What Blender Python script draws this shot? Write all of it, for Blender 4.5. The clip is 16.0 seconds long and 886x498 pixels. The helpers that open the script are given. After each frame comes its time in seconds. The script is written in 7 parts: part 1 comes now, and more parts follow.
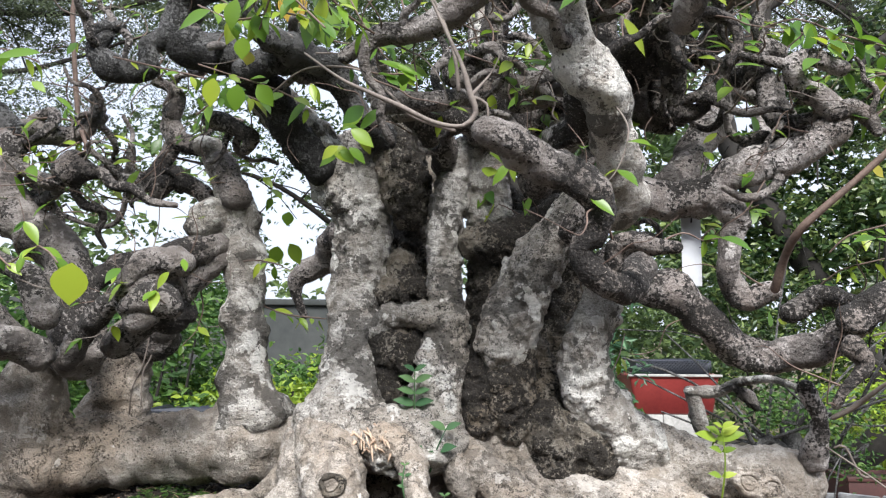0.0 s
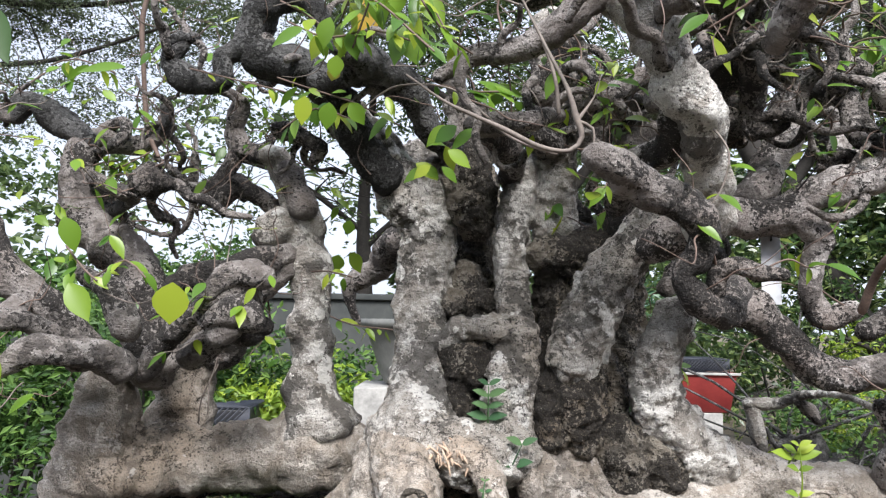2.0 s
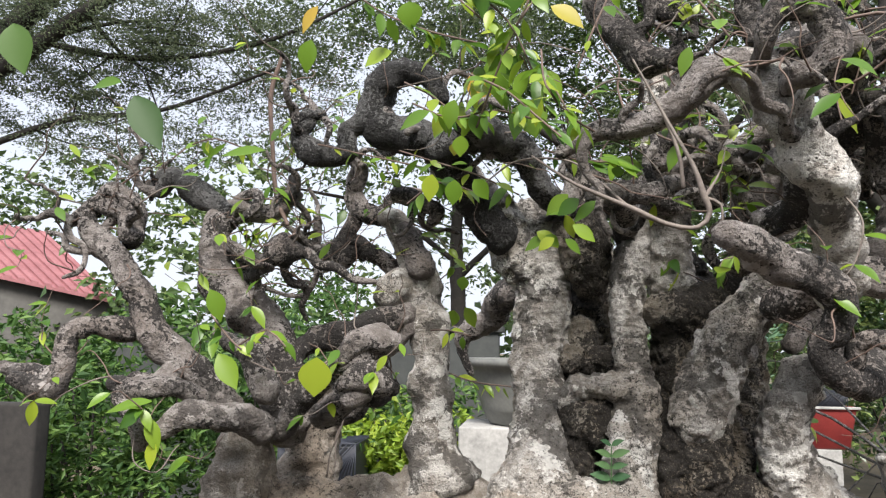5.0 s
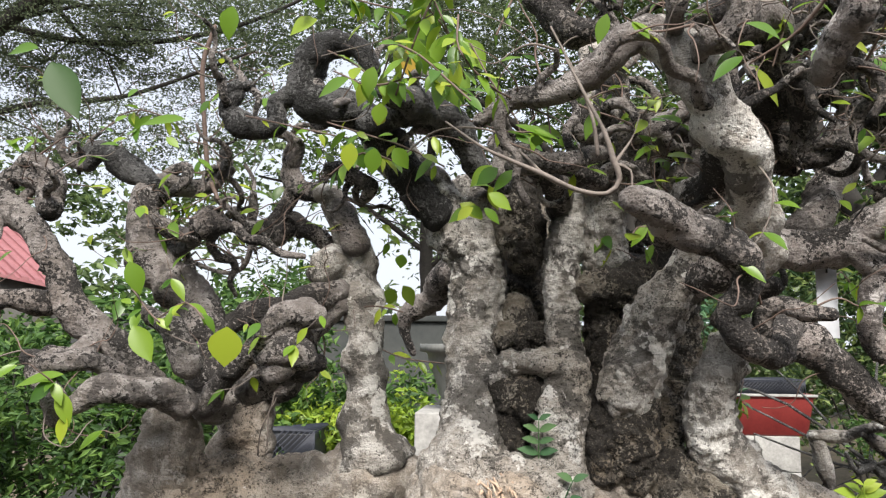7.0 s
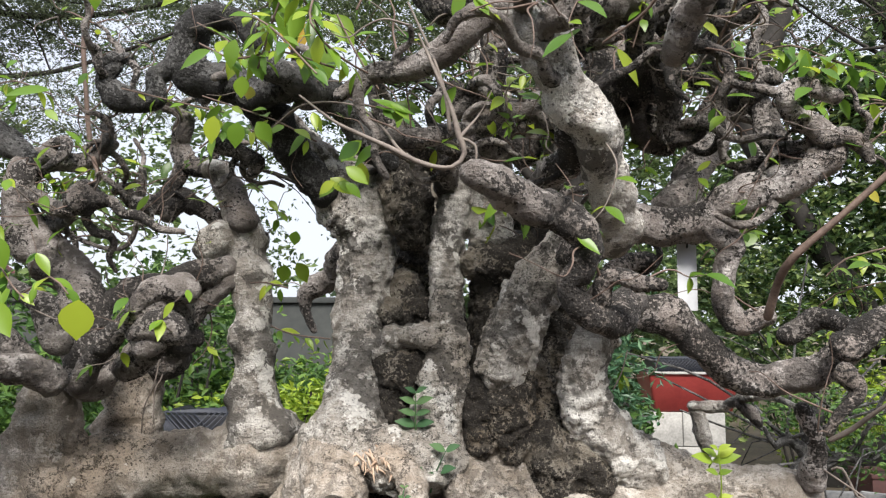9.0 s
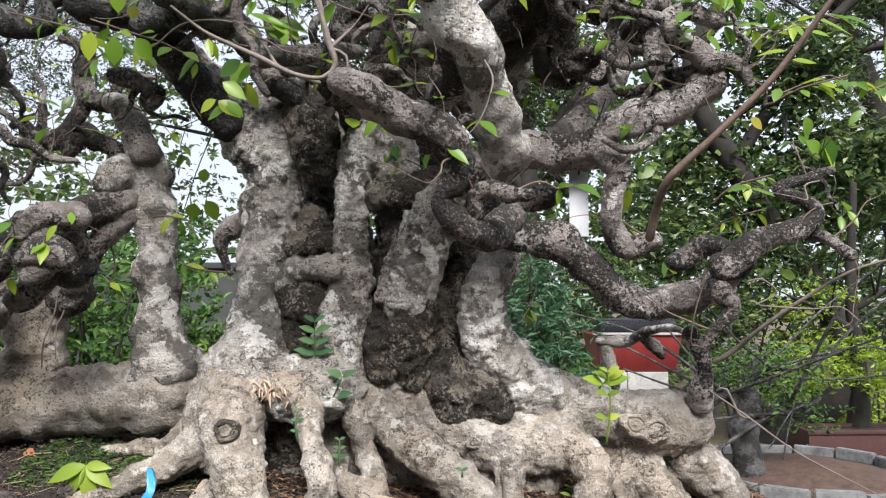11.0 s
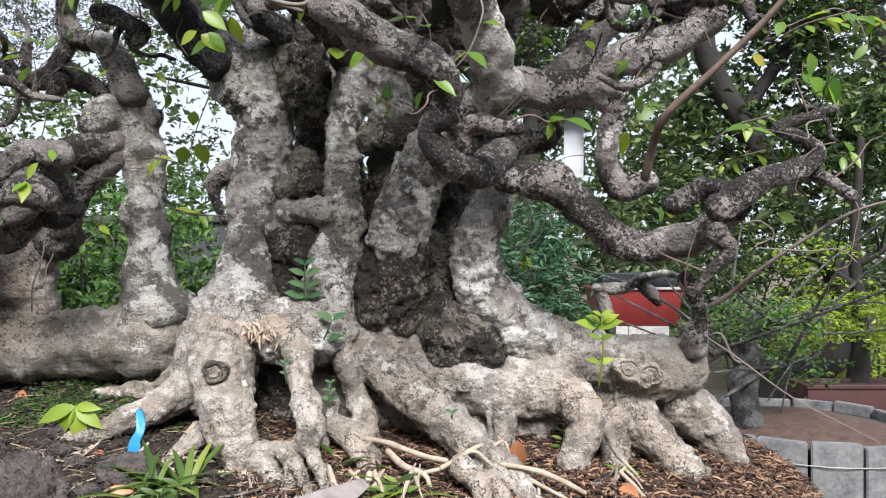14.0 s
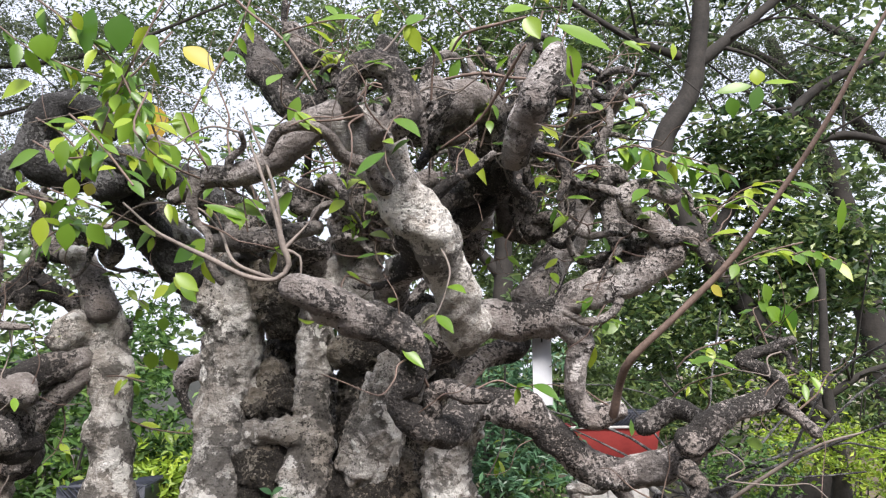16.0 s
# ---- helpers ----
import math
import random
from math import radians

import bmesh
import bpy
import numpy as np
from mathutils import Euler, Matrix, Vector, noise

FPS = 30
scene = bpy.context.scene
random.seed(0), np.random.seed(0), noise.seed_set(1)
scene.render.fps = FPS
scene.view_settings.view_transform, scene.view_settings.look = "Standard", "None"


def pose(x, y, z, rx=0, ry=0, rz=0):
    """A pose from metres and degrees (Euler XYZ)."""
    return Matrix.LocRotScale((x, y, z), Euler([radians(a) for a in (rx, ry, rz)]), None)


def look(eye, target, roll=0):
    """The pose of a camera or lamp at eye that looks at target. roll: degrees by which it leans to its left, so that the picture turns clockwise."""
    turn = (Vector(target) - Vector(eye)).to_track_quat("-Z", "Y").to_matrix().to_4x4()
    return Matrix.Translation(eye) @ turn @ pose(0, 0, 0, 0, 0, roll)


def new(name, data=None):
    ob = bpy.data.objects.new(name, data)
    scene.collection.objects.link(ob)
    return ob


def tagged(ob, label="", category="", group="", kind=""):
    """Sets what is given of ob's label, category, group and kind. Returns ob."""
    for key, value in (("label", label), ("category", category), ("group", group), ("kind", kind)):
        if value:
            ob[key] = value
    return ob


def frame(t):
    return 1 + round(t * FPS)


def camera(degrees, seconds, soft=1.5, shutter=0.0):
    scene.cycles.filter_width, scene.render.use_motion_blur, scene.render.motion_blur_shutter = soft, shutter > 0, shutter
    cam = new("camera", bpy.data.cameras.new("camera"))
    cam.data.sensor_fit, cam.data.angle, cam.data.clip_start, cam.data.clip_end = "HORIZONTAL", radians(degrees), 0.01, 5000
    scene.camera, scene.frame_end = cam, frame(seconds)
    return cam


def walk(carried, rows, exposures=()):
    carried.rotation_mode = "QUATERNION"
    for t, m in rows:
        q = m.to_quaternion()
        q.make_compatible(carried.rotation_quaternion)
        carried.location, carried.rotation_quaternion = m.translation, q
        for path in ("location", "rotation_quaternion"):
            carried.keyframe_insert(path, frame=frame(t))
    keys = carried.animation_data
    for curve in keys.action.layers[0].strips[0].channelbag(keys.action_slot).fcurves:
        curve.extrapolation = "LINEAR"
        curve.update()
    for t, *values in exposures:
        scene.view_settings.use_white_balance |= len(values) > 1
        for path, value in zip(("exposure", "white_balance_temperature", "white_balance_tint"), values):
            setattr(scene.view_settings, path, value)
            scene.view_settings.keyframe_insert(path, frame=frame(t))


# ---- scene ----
cam = camera(61.55, 16.0, soft=1.25)
# seconds, the eye in metres, and the camera's turn in degrees
PATH = [
    (0.0, -0.0000, -0.0000, 1.4000, 96.500, -0.497, -0.052),
    (0.5, -0.0225, 0.0156, 1.3728, 96.065, -0.122, -0.439),
    (1.0, -0.0546, 0.0217, 1.3745, 95.463, 0.012, -0.794),
    (1.5, -0.0786, 0.0101, 1.3980, 95.355, -0.588, -0.426),
    (2.0, -0.0840, -0.0030, 1.4263, 95.857, -1.066, 0.385),
    (2.5, -0.0863, -0.0147, 1.4392, 96.871, -1.319, 1.349),
    (3.0, -0.0980, -0.0232, 1.4543, 97.354, -0.928, 2.886),
    (3.5, -0.1207, -0.0382, 1.4684, 97.177, -0.108, 5.081),
    (6.0, -0.1094, -0.0353, 1.4660, 98.096, -0.930, 7.757),
    (6.5, -0.0800, -0.0244, 1.4561, 97.838, -0.850, 6.508),
    (7.0, -0.0632, -0.0180, 1.4471, 97.199, -0.638, 5.407),
    (7.5, -0.0467, -0.0120, 1.4327, 96.477, -0.440, 4.617),
    (8.0, -0.0235, -0.0137, 1.4292, 95.990, -0.366, 3.747),
    (8.5, 0.0031, -0.0183, 1.4307, 95.913, -0.402, 2.744),
    (9.0, 0.0271, -0.0212, 1.4376, 95.919, -0.321, 1.633),
    (9.5, 0.0541, -0.0181, 1.4189, 95.721, -0.092, 0.482),
    (12.0, 0.1139, -0.0230, 1.3313, 91.576, -0.052, -1.538),
    (12.5, 0.0507, -0.0195, 1.2888, 90.333, -0.510, -0.830),
    (13.0, 0.0403, -0.0220, 1.2824, 89.315, -0.685, -0.227),
    (13.5, 0.0866, -0.0146, 1.2917, 89.213, -0.573, -0.321),
    (14.0, 0.1209, -0.0042, 1.3680, 90.384, -0.128, -1.020),
    (14.5, 0.1193, -0.0087, 1.4040, 92.550, 0.333, -1.965),
    (15.0, 0.1268, -0.0131, 1.4403, 95.051, 0.636, -2.559),
    (15.5, 0.1308, -0.0189, 1.4737, 97.384, 0.714, -2.849),
    (16.0, 0.1250, -0.0221, 1.4932, 99.612, 0.616, -2.998),
]
walk(cam, [(t, pose(x, y, z, rx, ry, rz)) for t, x, y, z, rx, ry, rz in PATH], [(0.0, 0.80, 6250, 11), (3.5, 0.76, 6350, 13), (6.0, 0.66, 6700, 11), (9.5, 0.68, 6600, 11), (12.0, 0.62, 6300, 12), (13.5, 0.60, 6250, 12), (14.5, 0.80, 6250, 13), (16.0, 0.86, 6500, 15)])

# ---- light ----
world = bpy.data.worlds.new("sky")
scene.world = world
world.use_nodes = True
wt = world.node_tree
sky = wt.nodes.new("ShaderNodeTexSky")
sky.sky_type = "NISHITA"
sky.sun_disc = False
sky.sun_elevation, sky.sun_rotation = radians(48), radians(172)
sky.air_density, sky.dust_density, sky.ozone_density = 1.0, 4.0, 1.0
wash = wt.nodes.new("ShaderNodeMixRGB")
wash.inputs[0].default_value = 0.72
wash.inputs[2].default_value = (8.8, 9.5, 10.8, 1)
wt.links.new(sky.outputs[0], wash.inputs[1])
wt.links.new(wash.outputs[0], wt.nodes["Background"].inputs[0])
wt.nodes["Background"].inputs[1].default_value = 0.083
sun = new("sun", bpy.data.lights.new("sun", "SUN"))
sun.data.energy, sun.data.angle, sun.data.color = 5.0, radians(25), (1.0, 0.975, 0.93)
sun.matrix_world = look((0.30, -1.15, 3.3), (0, 1.0, 0.9))

# ---- materials ----
MATS = {}


def material(name, rough=0.8, metal=0.0):
    m = bpy.data.materials.new(name)
    m.use_nodes = True
    n = m.node_tree.nodes["Principled BSDF"]
    n.inputs["Roughness"].default_value, n.inputs["Metallic"].default_value = rough, metal
    MATS[name] = m
    return m, m.node_tree, n


def noise_node(t, scale, detail=4, rough=0.6, coord=None, kind="ShaderNodeTexNoise"):
    n = t.nodes.new(kind)
    n.inputs["Scale"].default_value = scale
    if kind == "ShaderNodeTexNoise":
        n.inputs["Detail"].default_value, n.inputs["Roughness"].default_value = detail, rough
    if coord is not None:
        t.links.new(coord, n.inputs["Vector"])
    return n


def ramp(t, source, stops):
    r = t.nodes.new("ShaderNodeValToRGB")
    els = r.color_ramp.elements
    while len(els) < len(stops):
        els.new(0.5)
    for e, (p, c) in zip(els, stops):
        e.position = p
        e.color = (*c, 1) if len(c) == 3 else (c[0], c[0], c[0], 1)
    t.links.new(source, r.inputs[0])
    return r.outputs[0]


def mix(t, factor, a, b):
    m = t.nodes.new("ShaderNodeMixRGB")
    for i, v in enumerate((factor, a, b)):
        if isinstance(v, tuple):
            m.inputs[i].default_value = (*v, 1)
        elif isinstance(v, float):
            m.inputs[i].default_value = v
        else:
            t.links.new(v, m.inputs[i])
    return m.outputs[0]


def relief(t, n, height, strength, distance):
    b = t.nodes.new("ShaderNodeBump")
    b.inputs["Strength"].default_value, b.inputs["Distance"].default_value = strength, distance
    t.links.new(height, b.inputs["Height"])
    t.links.new(b.outputs[0], n.inputs["Normal"])


def weigh(t, terms, offset=0.0):
    """Sum of several values with weights."""
    total = None
    for source, weight in terms:
        s = t.nodes.new("ShaderNodeMath")
        s.operation = "MULTIPLY_ADD"
        t.links.new(source, s.inputs[0])
        s.inputs[1].default_value = weight
        if total is None:
            s.inputs[2].default_value = offset
        else:
            t.links.new(total, s.inputs[2])
        total = s.outputs[0]
    return total


def bark(name, light, grey, dark, cover, warm, lichen=0.62, pit=0.7, stain=0.7, rings=0.45, lumpy=1.0):
    """Pale bark with black lichen specks that gather into crust, white lichen and fine rings."""
    m, t, n = material(name, 0.9)
    pos = t.nodes.new("ShaderNodeNewGeometry").outputs["Position"]
    big = noise_node(t, 6, 4, 0.6, pos)
    patch = noise_node(t, 12, 7, 0.66, pos)
    mid = noise_node(t, 46, 6, 0.66, pos)
    speck = noise_node(t, 230, 5, 0.66, pos)
    fine = noise_node(t, 620, 3, 0.6, pos)
    base = mix(t, ramp(t, weigh(t, [(mid.outputs[0], 0.6), (patch.outputs[0], 0.4)]), [(0.43, (0,)), (0.57, (1,))]), grey, light)
    base = mix(t, ramp(t, big.outputs[0], [(0.46, (0,)), (0.68, (0.8,))]), base, warm)
    base = mix(t, ramp(t, fine.outputs[0], [(0.36, (0.65,)), (0.50, (0,))]), base, tuple(0.55 * c for c in grey))
    stains = noise_node(t, 15, 9, 0.72, pos)
    base = mix(t, ramp(t, stains.outputs[0], [(0.530, (0,)), (0.545, (stain,))]), base, tuple(0.26 * c for c in grey))
    # ring wrinkles across the stems
    lines = t.nodes.new("ShaderNodeMapping")
    lines.inputs["Scale"].default_value = (1, 1, 5.5)
    t.links.new(pos, lines.inputs["Vector"])
    ring = noise_node(t, 64, 5, 0.62, lines.outputs[0])
    base = mix(t, ramp(t, ring.outputs[0], [(0.33, (rings,)), (0.43, (0,))]), base, tuple(0.42 * c for c in grey))
    # white lichen with crisp edges
    lich = noise_node(t, 21, 7, 0.66, pos)
    white = ramp(t, lich.outputs[0], [(lichen, (0,)), (lichen + 0.012, (0.85,))])
    base = mix(t, white, base, tuple(min(0.78, 1.12 * c) for c in light))
    # black specks, single where they are few and run together where they are many
    amount = weigh(t, [(speck.outputs[0], 0.62), (patch.outputs[0], 0.98), (mid.outputs[0], 0.30)])
    mask = ramp(t, amount, [(cover + 0.100, (0,)), (cover + 0.112, (0.97,))])
    black = mix(t, ramp(t, fine.outputs[0], [(0.42, (0,)), (0.62, (1,))]), dark, tuple(2.6 * c for c in dark))
    grains = noise_node(t, 300, 2, 0.5, pos, "ShaderNodeTexVoronoi")
    black = mix(t, ramp(t, grains.outputs["Distance"], [(0.12, (0.85,)), (0.30, (0,))]), black, tuple(0.8 * c for c in grey))
    col = mix(t, mask, base, black)
    # cracks and pores
    vein = noise_node(t, 24, 6, 0.66, pos)
    cracks = ramp(t, vein.outputs[0], [(0.488, (0,)), (0.498, (0.85,)), (0.502, (0.85,)), (0.512, (0,))])
    cracks = mix(t, ramp(t, big.outputs[0], [(0.44, (0,)), (0.56, (1,))]), (0.0, 0.0, 0.0), cracks)
    col = mix(t, cracks, col, tuple(1.5 * c for c in dark))
    pores = noise_node(t, 170, 2, 0.5, pos, "ShaderNodeTexVoronoi")
    pm = t.nodes.new("ShaderNodeMath")
    pm.operation = "MULTIPLY"
    t.links.new(ramp(t, pores.outputs["Distance"], [(0.14, (1,)), (0.28, (0,))]), pm.inputs[0])
    t.links.new(ramp(t, patch.outputs[0], [(0.44, (0,)), (0.56, (pit,))]), pm.inputs[1])
    col = mix(t, pm.outputs[0], col, dark)
    t.links.new(col, n.inputs["Base Color"])
    h = weigh(t, [(mid.outputs[0], 0.80 * lumpy), (speck.outputs[0], 0.28 * lumpy), (fine.outputs[0], 0.09), (ring.outputs[0], 0.30 * rings), (pm.outputs[0], -0.07), (cracks, -0.14), (mask, 0.045), (white, 0.035), (grains.outputs["Distance"], -0.025)])
    relief(t, n, h, 1.0, 0.020)
    return m


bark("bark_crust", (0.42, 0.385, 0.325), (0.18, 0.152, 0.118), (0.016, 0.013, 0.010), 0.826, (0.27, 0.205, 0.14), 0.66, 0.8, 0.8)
# canopy shade put into the colour of chosen limbs; also the planter bonsai's grey
bark("bark_shaded_grey", (0.19, 0.188, 0.185), (0.080, 0.078, 0.076), (0.010, 0.0095, 0.009), 0.850, (0.095, 0.09, 0.084), 0.68, 0.6)
bark("bark_limb", (0.58, 0.545, 0.525), (0.26, 0.228, 0.212), (0.014, 0.0122, 0.0108), 0.876, (0.31, 0.255, 0.22), 0.60, 0.8, 0.7)
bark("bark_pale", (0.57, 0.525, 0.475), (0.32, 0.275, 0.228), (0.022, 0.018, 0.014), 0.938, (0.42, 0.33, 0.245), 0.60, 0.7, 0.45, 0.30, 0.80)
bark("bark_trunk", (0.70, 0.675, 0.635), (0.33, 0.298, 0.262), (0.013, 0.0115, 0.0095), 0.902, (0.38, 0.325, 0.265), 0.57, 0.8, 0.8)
# brown-grey bark; backlit dimness of upper and left limbs is in the colour
bark("bark_dark", (0.38, 0.35, 0.33), (0.175, 0.152, 0.138), (0.014, 0.012, 0.0108), 0.874, (0.24, 0.195, 0.165), 0.62, 0.8, 0.7)


def plain(name, a, b, scale, rough=0.8, bump=0.3, depth=0.004, metal=0.0, spread=(0.35, 0.65)):
    m, t, n = material(name, rough, metal)
    pos = t.nodes.new("ShaderNodeNewGeometry").outputs["Position"]
    f = noise_node(t, scale, 6, 0.65, pos)
    g = noise_node(t, scale * 7, 4, 0.6, pos)
    both = mix(t, 0.4, f.outputs[0], g.outputs[0])
    t.links.new(ramp(t, both, [(spread[0], a), (spread[1], b)]), n.inputs["Base Color"])
    relief(t, n, both, bump, depth)
    return m


def foliage(name, a, b, c, gloss=0.45, glow=0.35):
    m, t, n = material(name, gloss)
    both = t.nodes.new("ShaderNodeMath")
    both.operation = "ADD"
    t.links.new(t.nodes.new("ShaderNodeNewGeometry").outputs["Random Per Island"], both.inputs[0])
    t.links.new(t.nodes.new("ShaderNodeObjectInfo").outputs["Random"], both.inputs[1])
    rnd = t.nodes.new("ShaderNodeMath")
    rnd.operation = "FRACT"
    t.links.new(both.outputs[0], rnd.inputs[0])
    rnd = rnd.outputs[0]
    col = ramp(t, rnd, [(0.0, a), (0.6, b), (1.0, c)])
    t.links.new(col, n.inputs["Base Color"])
    thin = t.nodes.new("ShaderNodeBsdfTranslucent")
    t.links.new(col, thin.inputs[0])
    add = t.nodes.new("ShaderNodeMixShader")
    add.inputs[0].default_value = glow
    t.links.new(n.outputs[0], add.inputs[1])
    t.links.new(thin.outputs[0], add.inputs[2])
    t.links.new(add.outputs[0], t.nodes["Material Output"].inputs[0])
    return m


foliage("leaf_fresh", (0.06, 0.15, 0.02), (0.17, 0.30, 0.03), (0.36, 0.44, 0.04), 0.36, 0.45)
foliage("leaf_yellow", (0.34, 0.32, 0.04), (0.46, 0.38, 0.05), (0.5, 0.32, 0.05), 0.5, 0.4)
foliage("leaf_far", (0.035, 0.065, 0.022), (0.08, 0.13, 0.042), (0.17, 0.24, 0.075), 0.5, 0.45)
# haze and backlight on the feathery crowns, put into the leaf colours
foliage("leaf_haze", (0.045, 0.065, 0.036), (0.095, 0.125, 0.068), (0.17, 0.205, 0.11), 0.6, 0.5)
foliage("leaf_seed", (0.05, 0.13, 0.055), (0.09, 0.19, 0.08), (0.16, 0.27, 0.10), 0.5, 0.35)
foliage("leaf_dark", (0.015, 0.036, 0.014), (0.058, 0.105, 0.032), (0.22, 0.28, 0.09), 0.30, 0.40)
foliage("leaf_mid", (0.022, 0.062, 0.014), (0.058, 0.13, 0.025), (0.13, 0.225, 0.045), 0.6, 0.35)
foliage("leaf_blue", (0.03, 0.08, 0.04), (0.06, 0.14, 0.07), (0.10, 0.2, 0.09), 0.45, 0.3)
foliage("leaf_hedge", (0.12, 0.2, 0.02), (0.22, 0.33, 0.03), (0.34, 0.42, 0.05), 0.5, 0.4)
plain("soil", (0.013, 0.009, 0.007), (0.055, 0.039, 0.030), 45, 0.95, 1.0, 0.016)
plain("clod", (0.030, 0.024, 0.022), (0.215, 0.18, 0.165), 60, 0.95, 1.0, 0.020, 0.0, (0.38, 0.66))
plain("earth", (0.06, 0.05, 0.03), (0.14, 0.11, 0.07), 3, 0.95, 0.5, 0.02)
# toned down: shade on the plinth blocks is put into this colour
plain("concrete", (0.20, 0.197, 0.187), (0.40, 0.392, 0.37), 9, 0.85, 0.3, 0.003)
plain("concrete_dark", (0.06, 0.065, 0.07), (0.22, 0.22, 0.22), 7, 0.85, 0.4, 0.004)
plain("post_dark", (0.009, 0.008, 0.0075), (0.03, 0.027, 0.024), 6, 0.9, 0.6, 0.006)
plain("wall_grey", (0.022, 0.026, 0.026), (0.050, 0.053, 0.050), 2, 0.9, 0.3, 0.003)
plain("glaze_red", (0.15, 0.020, 0.020), (0.22, 0.034, 0.030), 8, 0.35, 0.1, 0.002)
plain("clay_red", (0.03, 0.011, 0.010), (0.065, 0.02, 0.017), 5, 0.7, 0.2, 0.003)
plain("glaze_grey", (0.09, 0.095, 0.09), (0.18, 0.18, 0.165), 8, 0.5, 0.2, 0.002)
plain("net_black", (0.012, 0.014, 0.018), (0.03, 0.032, 0.038), 40, 0.5, 0.1, 0.002)
plain("roof_red", (0.19, 0.068, 0.074), (0.28, 0.115, 0.122), 1.5, 0.7, 0.2, 0.01)
plain("steel", (0.20, 0.165, 0.157), (0.46, 0.40, 0.385), 11, 0.44, 0.15, 0.0006, 0.55)
plain("rivet_steel", (0.05, 0.045, 0.043), (0.13, 0.12, 0.115), 60, 0.45, 0.2, 0.0006, 0.7)
plain("tag_white", (0.68, 0.70, 0.74), (0.76, 0.78, 0.82), 30, 0.4, 0.05, 0.001)
plain("tie_blue", (0.02, 0.2, 0.5), (0.05, 0.32, 0.65), 60, 0.4, 0.2, 0.001)
plain("shoot", (0.07, 0.045, 0.035), (0.18, 0.125, 0.10), 60, 0.7, 0.4, 0.001)
plain("shoot_pale", (0.09, 0.072, 0.062), (0.22, 0.185, 0.16), 60, 0.75, 0.4, 0.001)
plain("root_pale", (0.22, 0.17, 0.12), (0.46, 0.39, 0.31), 50, 0.85, 0.5, 0.002)
# near black: the backlit silhouette of far trunks is put into the colour
plain("far_wood_backlit", (0.008, 0.007, 0.006), (0.028, 0.024, 0.02), 6, 0.9, 0.5, 0.02)
foliage("chips", (0.016, 0.008, 0.006), (0.075, 0.038, 0.025), (0.36, 0.22, 0.13), 0.9, 0.02)
foliage("leaf_grass", (0.04, 0.085, 0.016), (0.095, 0.17, 0.030), (0.26, 0.32, 0.07), 0.42, 0.4)
foliage("fibres", (0.020, 0.011, 0.008), (0.090, 0.048, 0.030), (0.34, 0.215, 0.13), 0.9, 0.02)
foliage("straw", (0.12, 0.08, 0.05), (0.3, 0.22, 0.14), (0.5, 0.4, 0.28), 0.9, 0.02)
foliage("crumbs", (0.012, 0.009, 0.007), (0.036, 0.028, 0.022), (0.12, 0.095, 0.075), 0.95, 0.02)
plain("soil_red", (0.03, 0.018, 0.013), (0.10, 0.06, 0.042), 18, 0.95, 0.8, 0.01)
plain("handle_grey", (0.060, 0.062, 0.070), (0.16, 0.165, 0.18), 30, 0.42, 0.1, 0.001, 0.4)
plain("lattice_black", (0.008, 0.010, 0.018), (0.02, 0.024, 0.036), 40, 0.6, 0.1, 0.001)
plain("stone_black", (0.015, 0.016, 0.02), (0.04, 0.042, 0.05), 40, 0.6, 0.2, 0.002)
plain("shard_pink", (0.42, 0.24, 0.2), (0.6, 0.42, 0.38), 40, 0.8, 0.2, 0.001)
plain("shard_orange", (0.45, 0.2, 0.1), (0.58, 0.32, 0.2), 40, 0.8, 0.2, 0.001)
# wall kept dark: the shade below the eave is put into its colour
plain("house_wall_shaded", (0.05, 0.048, 0.044), (0.09, 0.088, 0.08), 1.5, 0.9, 0.1, 0.003)
plain("leaf_fallen_yellow", (0.6, 0.42, 0.02), (0.72, 0.52, 0.03), 30, 0.6, 0.2, 0.001)
plain("leaf_dead", (0.22, 0.08, 0.03), (0.36, 0.15, 0.06), 40, 0.8, 0.3, 0.001)


# ---- builders ----
def part(name, bm, mat, parent=None, label="", smooth=True):
    """Links a bmesh, given in world places, as one mesh under its parent."""
    me = bpy.data.meshes.new(name)
    bm.to_mesh(me)
    bm.free()
    me.materials.append(MATS[mat])
    if smooth:
        me.shade_smooth()
    ob = new(name, me)
    if parent is not None:
        root = parent.location.copy()
        up = parent.parent
        while up is not None:
            root += up.location
            up = up.parent
        me.transform(Matrix.Translation(-root))
        ob.parent = parent
    if label:
        tagged(ob, label)
    return ob


def thing(name, place, label, category, group="", kind=""):
    ob = new(name)
    ob.location = place
    ob.empty_display_size = 0.05
    return tagged(ob, label, category, group, kind)


def spline(pts, step):
    """Catmull-Rom points (x, y, z, r) about step metres apart."""
    p = [np.array(q, float) for q in pts]
    p = [2 * p[0] - p[1]] + p + [2 * p[-1] - p[-2]]
    out = []
    for a, b, c, d in zip(p, p[1:], p[2:], p[3:]):
        n = max(2, int(np.linalg.norm(c[:3] - b[:3]) / step))
        for i in range(n):
            t = i / n
            out.append(0.5 * (2 * b + (c - a) * t + (2 * a - 5 * b + 4 * c - d) * t * t + (3 * b - a - 3 * c + d) * t ** 3))
    out.append(p[-2])
    return out


